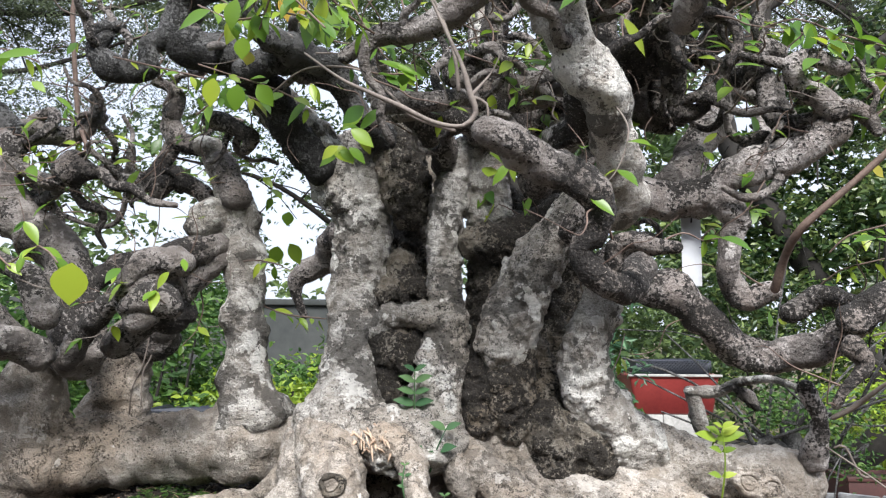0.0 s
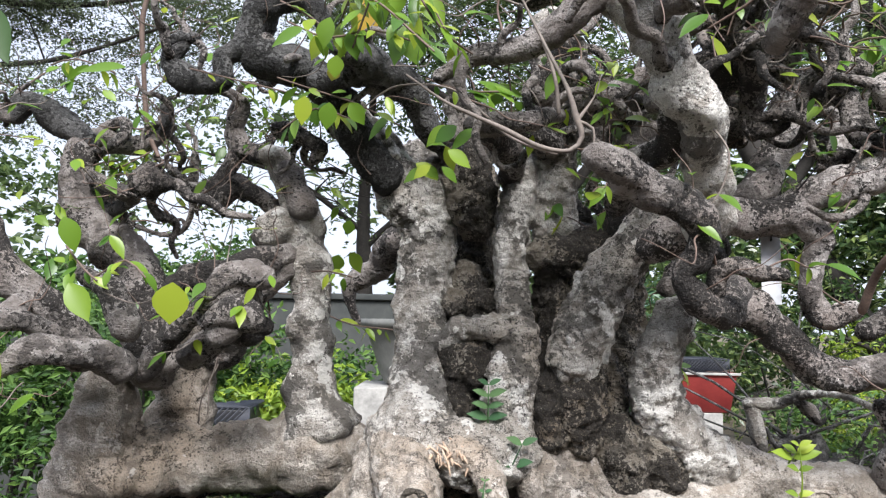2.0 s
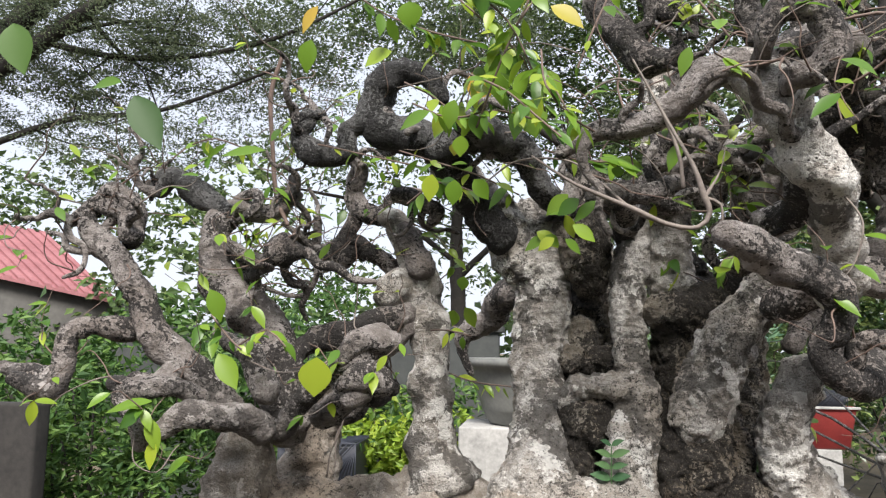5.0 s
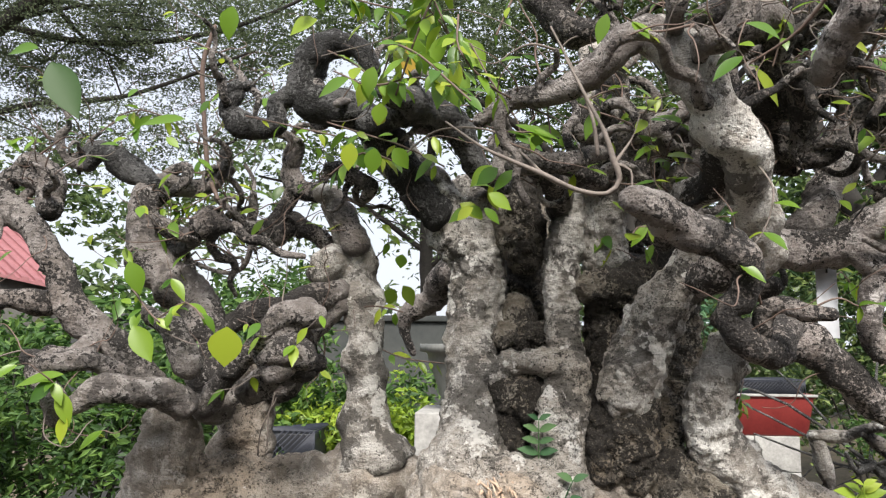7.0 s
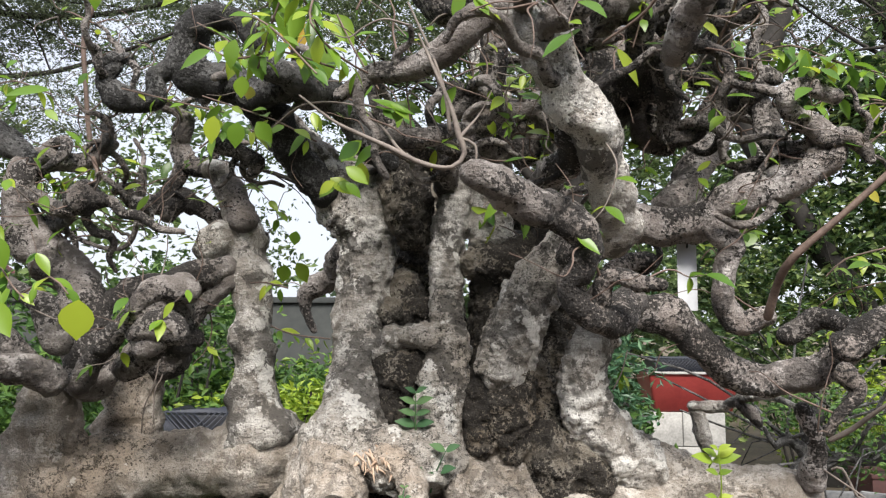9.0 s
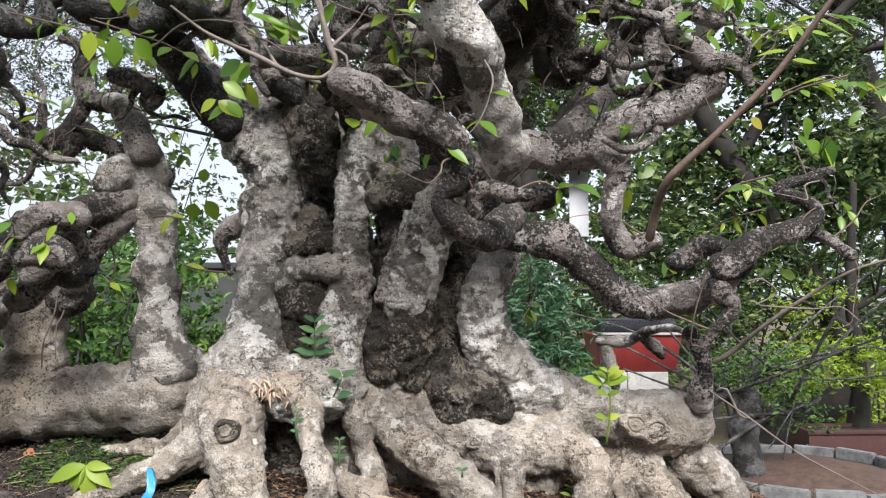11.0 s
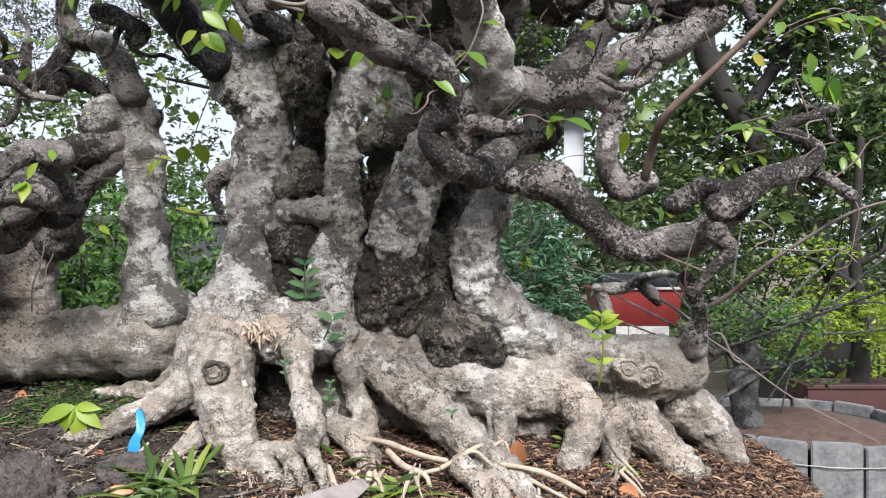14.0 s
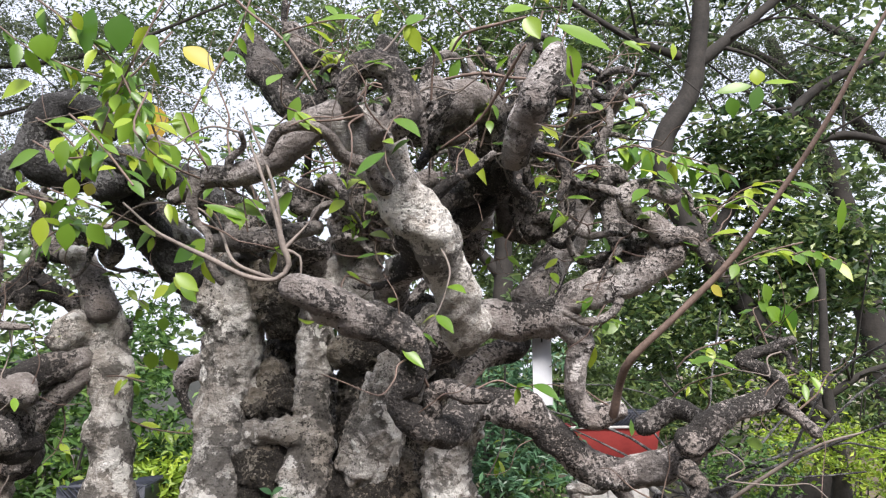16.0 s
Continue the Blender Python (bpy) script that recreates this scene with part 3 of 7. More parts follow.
limb([(-0.560, 0.966, 1.657, 0.0163), (-0.611, 0.970, 1.691, 0.0165), (-0.650, 0.974, 1.716, 0.0142), (-0.672, 0.976, 1.694, 0.0109)], "bark_shaded_grey")
limb([(-0.505, 0.863, 1.385, 0.0225), (-0.528, 0.825, 1.437, 0.0190), (-0.587, 0.820, 1.486, 0.0193), (-0.607, 0.815, 1.541, 0.0159), (-0.638, 0.818, 1.576, 0.0154), (-0.681, 0.821, 1.616, 0.0128), (-0.679, 0.825, 1.646, 0.0108), (-0.640, 0.826, 1.635, 0.0143), (-0.620, 0.822, 1.605, 0.0148)], "bark_dark")
limb([(-0.617, 0.820, 1.486, 0.0173), (-0.648, 0.798, 1.495, 0.0122), (-0.674, 0.784, 1.481, 0.0127), (-0.675, 0.781, 1.438, 0.0146), (-0.691, 0.776, 1.418, 0.0132), (-0.725, 0.767, 1.431, 0.0099)])
limb([(-0.544, 0.759, 1.373, 0.0105), (-0.515, 0.772, 1.390, 0.0165), (-0.475, 0.801, 1.391, 0.0155), (-0.448, 0.839, 1.374, 0.0200)])
limb([(-0.442, 0.884, 1.365, 0.0151), (-0.396, 0.857, 1.417, 0.0141), (-0.353, 0.839, 1.442, 0.0158), (-0.326, 0.844, 1.464, 0.0153), (-0.319, 0.885, 1.489, 0.0153)])
limb([(-0.356, 0.834, 1.426, 0.0111), (-0.333, 0.827, 1.420, 0.0188), (-0.323, 0.833, 1.437, 0.0137)])
limb([(-0.288, 1.023, 1.586, 0.0205), (-0.314, 1.044, 1.630, 0.0185), (-0.345, 1.066, 1.666, 0.0165), (-0.393, 1.077, 1.680, 0.0150), (-0.407, 1.079, 1.708, 0.0142), (-0.401, 1.075, 1.748, 0.0106)])
limb([(-0.402, 1.078, 1.676, 0.0132), (-0.428, 1.083, 1.628, 0.0141), (-0.469, 1.084, 1.619, 0.0124), (-0.493, 1.081, 1.646, 0.0089)])
limb([(-0.422, 1.081, 1.601, 0.0132), (-0.391, 1.079, 1.623, 0.0140), (-0.355, 1.081, 1.601, 0.0131), (-0.337, 1.084, 1.575, 0.0122)])
limb([(-0.174, 1.030, 1.627, 0.0260), (-0.212, 0.997, 1.676, 0.0249), (-0.244, 0.957, 1.728, 0.0242), (-0.279, 0.929, 1.752, 0.0253), (-0.321, 0.919, 1.760, 0.0260), (-0.336, 0.912, 1.796, 0.0237), (-0.315, 0.903, 1.832, 0.0190), (-0.273, 0.903, 1.834, 0.0151), (-0.246, 0.907, 1.799, 0.0113)], "bark_shaded_grey")
limb([(-0.338, 0.909, 1.775, 0.0171), (-0.371, 0.907, 1.760, 0.0129), (-0.377, 0.908, 1.729, 0.0159), (-0.415, 0.908, 1.728, 0.0183), (-0.436, 0.903, 1.752, 0.0137), (-0.422, 0.901, 1.770, 0.0084)], "bark_shaded_grey")
limb([(-0.252, 0.903, 1.729, 0.0185), (-0.195, 0.928, 1.750, 0.0189), (-0.144, 0.985, 1.741, 0.0179)], "bark_shaded_grey")
limb([(0.193, 0.798, 1.536, 0.0249), (0.184, 0.761, 1.562, 0.0227), (0.168, 0.722, 1.602, 0.0229), (0.149, 0.689, 1.634, 0.0250), (0.127, 0.669, 1.666, 0.0238), (0.100, 0.659, 1.702, 0.0225), (0.068, 0.656, 1.734, 0.0215)], "bark_trunk")
limb([(0.068, 0.656, 1.734, 0.0192), (0.041, 0.659, 1.729, 0.0161), (0.004, 0.668, 1.699, 0.0146), (-0.029, 0.676, 1.681, 0.0120), (-0.063, 0.684, 1.681, 0.0094), (-0.098, 0.694, 1.664, 0.0067)], "bark_dark")
limb([(0.137, 0.702, 1.632, 0.0168), (0.134, 0.747, 1.610, 0.0172), (0.119, 0.800, 1.597, 0.0158), (0.109, 0.854, 1.570, 0.0151)], "bark_limb")
limb([(0.033, 0.594, 1.565, 0.0130), (0.055, 0.603, 1.556, 0.0159), (0.085, 0.617, 1.544, 0.0167), (0.115, 0.627, 1.532, 0.0151), (0.136, 0.634, 1.511, 0.0140), (0.131, 0.639, 1.488, 0.0119), (0.119, 0.642, 1.474, 0.0108), (0.130, 0.648, 1.455, 0.0136), (0.160, 0.666, 1.445, 0.0157), (0.189, 0.712, 1.459, 0.0179)], "bark_dark")
limb([(0.150, 0.656, 1.460, 0.0092), (0.150, 0.646, 1.477, 0.0086), (0.163, 0.637, 1.483, 0.0075), (0.178, 0.629, 1.476, 0.0074), (0.196, 0.620, 1.474, 0.0063)])
limb([(0.211, 0.888, 1.464, 0.0205), (0.257, 0.860, 1.451, 0.0205), (0.297, 0.863, 1.424, 0.0198), (0.339, 0.874, 1.390, 0.0200), (0.375, 0.868, 1.378, 0.0198), (0.414, 0.853, 1.386, 0.0201), (0.445, 0.837, 1.401, 0.0178), (0.473, 0.826, 1.431, 0.0157)], "bark_limb")
limb([(0.434, 0.793, 1.418, 0.0179), (0.465, 0.791, 1.439, 0.0160), (0.495, 0.794, 1.451, 0.0136), (0.527, 0.797, 1.463, 0.0118), (0.543, 0.799, 1.478, 0.0094), (0.529, 0.802, 1.495, 0.0082), (0.502, 0.801, 1.507, 0.0075), (0.536, 0.802, 1.519, 0.0063), (0.564, 0.801, 1.528, 0.0050)], "bark_limb")
limb([(0.542, 0.823, 1.464, 0.0097), (0.552, 0.788, 1.448, 0.0062), (0.559, 0.760, 1.428, 0.0066)])
limb([(0.419, 0.906, 1.427, 0.0119), (0.455, 0.896, 1.451, 0.0139), (0.475, 0.861, 1.439, 0.0101)])
limb([(0.425, 0.774, 1.393, 0.0126), (0.435, 0.772, 1.372, 0.0084), (0.412, 0.770, 1.349, 0.0060), (0.405, 0.777, 1.330, 0.0048)])
limb([(0.455, 0.939, 1.250, 0.0159), (0.455, 0.913, 1.297, 0.0092), (0.436, 0.901, 1.340, 0.0111)], "bark_limb")
limb([(0.154, 0.876, 1.525, 0.0223), (0.186, 0.849, 1.540, 0.0249), (0.224, 0.834, 1.552, 0.0246), (0.263, 0.835, 1.551, 0.0220), (0.295, 0.829, 1.559, 0.0207), (0.324, 0.814, 1.581, 0.0191), (0.366, 0.805, 1.591, 0.0189), (0.401, 0.795, 1.607, 0.0175), (0.424, 0.784, 1.629, 0.0154), (0.408, 0.777, 1.653, 0.0135), (0.379, 0.771, 1.668, 0.0121), (0.367, 0.762, 1.685, 0.0108), (0.392, 0.764, 1.695, 0.0102), (0.426, 0.766, 1.686, 0.0079)], "bark_limb")
limb([(0.309, 0.821, 1.555, 0.0160), (0.328, 0.821, 1.530, 0.0141), (0.322, 0.825, 1.499, 0.0128), (0.322, 0.835, 1.467, 0.0129), (0.346, 0.846, 1.442, 0.0138), (0.370, 0.836, 1.451, 0.0117)], "bark_limb")
twig([(0.349, 0.781, 1.449, 0.0048), (0.352, 0.761, 1.482, 0.0044), (0.357, 0.732, 1.508, 0.0043), (0.400, 0.711, 1.551, 0.0034), (0.446, 0.688, 1.600, 0.0033), (0.487, 0.656, 1.663, 0.0027), (0.519, 0.624, 1.721, 0.0024), (0.543, 0.593, 1.779, 0.0021), (0.571, 0.570, 1.834, 0.0018)])
limb([(-0.125, 1.203, 1.565, 0.0235), (-0.180, 1.255, 1.566, 0.0245), (-0.205, 1.299, 1.524, 0.0232), (-0.251, 1.308, 1.499, 0.0172), (-0.259, 1.311, 1.469, 0.0112), (-0.242, 1.315, 1.429, 0.0071)])
limb([(0.395, 1.197, 1.313, 0.0101), (0.407, 1.201, 1.273, 0.0129), (0.417, 1.205, 1.236, 0.0074)], "bark_trunk")
limb([(0.389, 1.190, 1.314, 0.0091), (0.431, 1.191, 1.313, 0.0101), (0.448, 1.129, 1.331, 0.0078), (0.463, 1.061, 1.340, 0.0053), (0.462, 0.945, 1.329, 0.0040)], "bark_trunk")
limb([(0.443, 1.136, 1.323, 0.0079), (0.461, 1.137, 1.310, 0.0105), (0.474, 1.139, 1.292, 0.0053)])
limb([(0.417, 0.774, 1.638, 0.0134), (0.436, 0.769, 1.643, 0.0103), (0.452, 0.767, 1.629, 0.0084), (0.457, 0.764, 1.614, 0.0048)])
limb([(0.359, 0.881, 1.718, 0.0167), (0.372, 0.837, 1.694, 0.0132), (0.371, 0.828, 1.658, 0.0111), (0.377, 0.813, 1.636, 0.0096), (0.402, 0.787, 1.637, 0.0062)])
limb([(0.360, 0.831, 1.706, 0.0131), (0.370, 0.820, 1.726, 0.0130), (0.382, 0.813, 1.720, 0.0084)])
limb([(0.411, 0.788, 1.626, 0.0124), (0.386, 0.832, 1.619, 0.0137), (0.360, 0.874, 1.623, 0.0102)])
limb([(0.205, 0.938, 1.857, 0.0264), (0.210, 0.957, 1.809, 0.0237), (0.217, 0.950, 1.744, 0.0188), (0.198, 0.921, 1.687, 0.0182)])
limb([(0.144, 0.788, 1.727, 0.0069), (0.162, 0.813, 1.758, 0.0098), (0.193, 0.840, 1.781, 0.0121), (0.220, 0.839, 1.789, 0.0067), (0.257, 0.804, 1.781, 0.0039)])
limb([(0.145, 0.815, 1.679, 0.0150), (0.185, 0.862, 1.708, 0.0159), (0.222, 0.889, 1.728, 0.0179), (0.255, 0.913, 1.765, 0.0155), (0.272, 0.942, 1.817, 0.0184), (0.295, 0.959, 1.860, 0.0197)])
limb([(0.186, 0.887, 1.680, 0.0141), (0.216, 0.905, 1.706, 0.0181), (0.248, 0.915, 1.741, 0.0170), (0.283, 0.930, 1.739, 0.0157), (0.281, 0.948, 1.697, 0.0121), (0.314, 0.957, 1.683, 0.0092)])
limb([(0.284, 0.972, 1.798, 0.0213), (0.307, 0.959, 1.860, 0.0228), (0.338, 0.949, 1.889, 0.0220), (0.358, 0.903, 1.863, 0.0179), (0.380, 0.878, 1.827, 0.0131), (0.398, 0.863, 1.834, 0.0079)])
limb([(0.341, 0.982, 1.773, 0.0143), (0.355, 0.945, 1.791, 0.0154), (0.355, 0.907, 1.818, 0.0104)])
limb([(0.111, 0.733, 1.758, 0.0167), (0.151, 0.746, 1.779, 0.0251), (0.199, 0.766, 1.800, 0.0189), (0.229, 0.796, 1.788, 0.0170), (0.223, 0.814, 1.750, 0.0119)])
limb([(-0.064, 0.725, 1.625, 0.0096), (-0.026, 0.703, 1.625, 0.0111), (0.002, 0.717, 1.631, 0.0096), (0.030, 0.781, 1.655, 0.0093)])
limb([(-0.003, 0.787, 1.884, 0.0116), (0.024, 0.781, 1.853, 0.0127), (0.047, 0.775, 1.835, 0.0094), (0.051, 0.769, 1.813, 0.0050)])
limb([(0.084, 0.649, 1.731, 0.0093), (0.076, 0.610, 1.734, 0.0088), (0.078, 0.600, 1.751, 0.0102), (0.093, 0.594, 1.764, 0.0115), (0.117, 0.591, 1.753, 0.0128), (0.126, 0.595, 1.729, 0.0137), (0.117, 0.604, 1.712, 0.0129), (0.100, 0.617, 1.708, 0.0113), (0.100, 0.635, 1.699, 0.0060)])
limb([(0.069, 0.898, 1.708, 0.0119), (0.118, 0.904, 1.718, 0.0141), (0.159, 0.915, 1.745, 0.0142)])
limb([(-0.054, 0.825, 1.648, 0.0111), (-0.011, 0.811, 1.647, 0.0128), (0.035, 0.827, 1.634, 0.0116)])
limb([(0.230, 0.839, 1.788, 0.0130), (0.259, 0.857, 1.753, 0.0230), (0.243, 0.867, 1.729, 0.0199), (0.218, 0.866, 1.743, 0.0167), (0.197, 0.883, 1.721, 0.0149)])
limb([(-0.224, 0.857, 1.756, 0.0127), (-0.185, 0.901, 1.749, 0.0206), (-0.150, 0.943, 1.746, 0.0191), (-0.113, 0.991, 1.693, 0.0174), (-0.081, 1.020, 1.667, 0.0201)], "bark_shaded_grey")
limb([(0.049, 1.012, 1.682, 0.0288), (0.055, 0.979, 1.738, 0.0241), (0.063, 0.960, 1.787, 0.0192), (0.074, 0.941, 1.835, 0.0166)])
limb([(0.009, 1.036, 1.638, 0.0204), (-0.033, 0.922, 1.676, 0.0168), (-0.060, 0.887, 1.678, 0.0141), (-0.085, 0.868, 1.654, 0.0104)])
limb([(0.094, 0.920, 1.694, 0.0182), (0.129, 0.933, 1.707, 0.0155), (0.162, 0.959, 1.724, 0.0152)])
limb([(0.094, 1.046, 1.541, 0.0285), (0.130, 1.032, 1.552, 0.0249), (0.154, 1.003, 1.573, 0.0219)])
limb([(0.283, 1.021, 1.529, 0.0158), (0.245, 1.008, 1.524, 0.0140), (0.220, 0.996, 1.503, 0.0131), (0.203, 0.978, 1.479, 0.0136)])
limb([(-0.313, 1.030, 1.502, 0.0192), (-0.336, 1.020, 1.473, 0.0174), (-0.358, 1.020, 1.445, 0.0174), (-0.378, 1.035, 1.417, 0.0185), (-0.413, 1.065, 1.380, 0.0281)], "bark_dark")
limb([(-0.354, 0.827, 1.456, 0.0113), (-0.325, 0.834, 1.478, 0.0174), (-0.294, 0.847, 1.477, 0.0135)])
limb([(-0.347, 0.818, 1.427, 0.0105), (-0.317, 0.820, 1.439, 0.0190), (-0.298, 0.826, 1.425, 0.0131)])
limb([(-0.611, 0.783, 1.426, 0.0085), (-0.570, 0.768, 1.421, 0.0128), (-0.533, 0.776, 1.422, 0.0109), (-0.513, 0.807, 1.408, 0.0119)])
limb([(-0.595, 0.777, 1.414, 0.0130), (-0.565, 0.766, 1.378, 0.0140), (-0.565, 0.768, 1.359, 0.0095)])
limb([(-0.549, 0.803, 1.440, 0.0133), (-0.562, 0.790, 1.427, 0.0118), (-0.586, 0.782, 1.433, 0.0079)])
limb([(-0.302, 0.892, 1.422, 0.0106), (-0.335, 0.878, 1.415, 0.0140), (-0.367, 0.895, 1.399, 0.0178), (-0.401, 0.911, 1.383, 0.0181)])
limb([(-0.324, 0.893, 1.414, 0.0212), (-0.333, 0.896, 1.456, 0.0215), (-0.331, 0.900, 1.485, 0.0180)])
limb([(-0.445, 0.842, 1.414, 0.0171), (-0.469, 0.845, 1.454, 0.0152), (-0.505, 0.858, 1.474, 0.0106), (-0.527, 0.871, 1.489, 0.0072)])
limb([(-0.464, 0.888, 1.593, 0.0148), (-0.448, 0.888, 1.593, 0.0228), (-0.433, 0.888, 1.592, 0.0132)])
limb([(-0.563, 0.999, 1.608, 0.0108), (-0.541, 1.001, 1.591, 0.0141), (-0.558, 1.003, 1.579, 0.0116)])
limb([(-0.490, 0.995, 1.649, 0.0037), (-0.460, 1.011, 1.626, 0.0042), (-0.446, 1.028, 1.595, 0.0046), (-0.463, 1.045, 1.554, 0.0038), (-0.503, 1.046, 1.549, 0.0034), (-0.567, 1.023, 1.577, 0.0030)])
limb([(-0.475, 0.996, 1.704, 0.0083), (-0.479, 0.998, 1.683, 0.0100), (-0.467, 0.997, 1.691, 0.0058)])
limb([(-0.322, 0.991, 1.688, 0.0122), (-0.297, 0.992, 1.684, 0.0137), (-0.264, 0.993, 1.667, 0.0121), (-0.272, 0.995, 1.647, 0.0080)])
limb([(-0.701, 0.820, 1.624, 0.0072), (-0.732, 0.819, 1.635, 0.0058), (-0.755, 0.820, 1.628, 0.0036)])
limb([(-0.675, 0.825, 1.646, 0.0086), (-0.652, 0.823, 1.664, 0.0108), (-0.621, 0.826, 1.635, 0.0143), (-0.628, 0.830, 1.599, 0.0121)])
limb([(-0.758, 0.788, 1.443, 0.0088), (-0.693, 0.782, 1.434, 0.0113), (-0.672, 0.781, 1.444, 0.0119)])
limb([(0.249, 0.985, 1.749, 0.0229), (0.216, 0.985, 1.721, 0.0275), (0.180, 0.980, 1.688, 0.0259), (0.153, 0.980, 1.656, 0.0228)], "bark_limb")
limb([(0.194, 1.000, 1.761, 0.0155), (0.162, 1.000, 1.744, 0.0217), (0.126, 1.000, 1.716, 0.0217), (0.106, 1.000, 1.675, 0.0202)], "bark_dark")
limb([(0.274, 0.650, 1.802, 0.0112), (0.258, 0.660, 1.765, 0.0176), (0.247, 0.680, 1.741, 0.0181), (0.239, 0.720, 1.715, 0.0152)], "bark_limb")
limb([(0.250, 0.800, 1.746, 0.0156), (0.271, 0.860, 1.707, 0.0147), (0.277, 0.880, 1.675, 0.0137), (0.296, 0.870, 1.666, 0.0108), (0.312, 0.860, 1.671, 0.0067)], "bark_dark")
limb([(0.282, 0.900, 1.587, 0.0210), (0.323, 0.930, 1.633, 0.0217), (0.356, 0.955, 1.687, 0.0237), (0.367, 0.965, 1.733, 0.0225), (0.381, 0.960, 1.758, 0.0194), (0.404, 0.950, 1.759, 0.0162)], "bark_limb")
limb([(0.375, 0.955, 1.730, 0.0193), (0.397, 0.945, 1.723, 0.0161), (0.416, 0.940, 1.706, 0.0146), (0.415, 0.940, 1.676, 0.0124), (0.407, 0.930, 1.655, 0.0108), (0.428, 0.920, 1.649, 0.0086)], "bark_limb")
limb([(0.245, 1.050, 1.810, 0.0179), (0.253, 1.050, 1.767, 0.0228), (0.236, 1.050, 1.725, 0.0244), (0.223, 1.050, 1.674, 0.0212)], "bark_limb")
limb([(0.300, 0.990, 1.789, 0.0169), (0.273, 0.980, 1.757, 0.0198), (0.268, 0.980, 1.722, 0.0152), (0.272, 0.980, 1.690, 0.0122), (0.303, 0.970, 1.676, 0.0098)], "bark_dark")
limb([(0.073, 1.020, 1.713, 0.0206), (0.113, 1.015, 1.717, 0.0213), (0.157, 1.010, 1.718, 0.0196)], "bark_limb")
vine([(-0.016, 0.643, 1.707, 0.0010), (0.001, 0.630, 1.665, 0.0016), (0.015, 0.617, 1.629, 0.0020), (0.022, 0.615, 1.603, 0.0030), (0.027, 0.617, 1.588, 0.0025), (0.016, 0.614, 1.575, 0.0020), (-0.009, 0.614, 1.578, 0.0021), (-0.039, 0.616, 1.593, 0.0023), (-0.064, 0.619, 1.605, 0.0019), (-0.091, 0.626, 1.620, 0.0014), (-0.125, 0.641, 1.648, 0.0009)])
vine([(0.023, 0.616, 1.601, 0.0019), (0.036, 0.616, 1.595, 0.0013), (0.037, 0.618, 1.576, 0.0009)])
vine([(0.024, 0.615, 1.603, 0.0019), (0.041, 0.634, 1.629, 0.0007), (0.052, 0.657, 1.657, 0.0006)])
vine([(0.614, 0.768, 1.428, 0.0011), (0.574, 0.784, 1.414, 0.0017), (0.536, 0.809, 1.386, 0.0022), (0.498, 0.842, 1.350, 0.0024), (0.478, 0.874, 1.321, 0.0032), (0.460, 0.890, 1.306, 0.0032)])
vine([(0.469, 0.908, 1.269, 0.0015), (0.478, 0.901, 1.271, 0.0015), (0.492, 0.897, 1.240, 0.0016), (0.504, 0.897, 1.237, 0.0013)])
vine([(0.453, 0.894, 1.271, 0.0011), (0.493, 0.882, 1.242, 0.0011), (0.542, 0.857, 1.203, 0.0009), (0.594, 0.831, 1.174, 0.0007), (0.624, 0.818, 1.158, 0.0006)])
vine([(0.465, 0.807, 1.402, 0.0012), (0.484, 0.807, 1.405, 0.0010), (0.501, 0.809, 1.389, 0.0009), (0.479, 0.810, 1.377, 0.0009), (0.497, 0.796, 1.374, 0.0009), (0.531, 0.788, 1.372, 0.0009), (0.558, 0.781, 1.374, 0.0007), (0.573, 0.775, 1.360, 0.0007)])
vine([(-0.383, 0.985, 1.414, 0.0009), (-0.392, 0.990, 1.362, 0.0010), (-0.410, 1.001, 1.325, 0.0010), (-0.417, 1.012, 1.290, 0.0011)])
vine([(-0.395, 1.030, 1.442, 0.0011), (-0.401, 1.038, 1.371, 0.0011), (-0.413, 1.041, 1.343, 0.0011), (-0.415, 1.045, 1.299, 0.0009)])
vine([(-0.028, 0.667, 1.748, 0.0010), (-0.003, 0.658, 1.690, 0.0015), (0.009, 0.653, 1.651, 0.0018), (0.013, 0.656, 1.620, 0.0022)])
vine([(0.037, 0.659, 1.757, 0.0006), (0.065, 0.656, 1.701, 0.0005), (0.076, 0.659, 1.674, 0.0005)])
vine([(-0.178, 0.745, 1.646, 0.0009), (-0.141, 0.735, 1.668, 0.0011), (-0.088, 0.728, 1.665, 0.0011), (-0.056, 0.709, 1.636, 0.0013), (-0.029, 0.659, 1.597, 0.0017), (0.009, 0.644, 1.579, 0.0019)])
vine([(-0.279, 0.769, 1.766, 0.0006), (-0.197, 0.732, 1.769, 0.0006), (-0.129, 0.694, 1.781, 0.0007), (-0.067, 0.681, 1.756, 0.0006), (-0.030, 0.671, 1.716, 0.0008)])
vine([(-0.459, 0.802, 1.455, 0.0009), (-0.410, 0.766, 1.443, 0.0007), (-0.359, 0.692, 1.446, 0.0005), (-0.336, 0.674, 1.452, 0.0005)])
vine([(-0.563, 0.751, 1.373, 0.0007), (-0.554, 0.739, 1.345, 0.0007), (-0.528, 0.740, 1.335, 0.0007), (-0.517, 0.753, 1.356, 0.0007), (-0.518, 0.767, 1.360, 0.0006)])
limb([(-0.405, 1.078, 1.719, 0.0130), (-0.392, 1.066, 1.746, 0.0103), (-0.405, 1.048, 1.756, 0.0076), (-0.415, 1.031, 1.754, 0.0050)])
limb([(-0.414, 1.086, 1.641, 0.0078), (-0.395, 1.086, 1.635, 0.0086), (-0.386, 1.088, 1.620, 0.0078), (-0.402, 1.089, 1.614, 0.0061)])
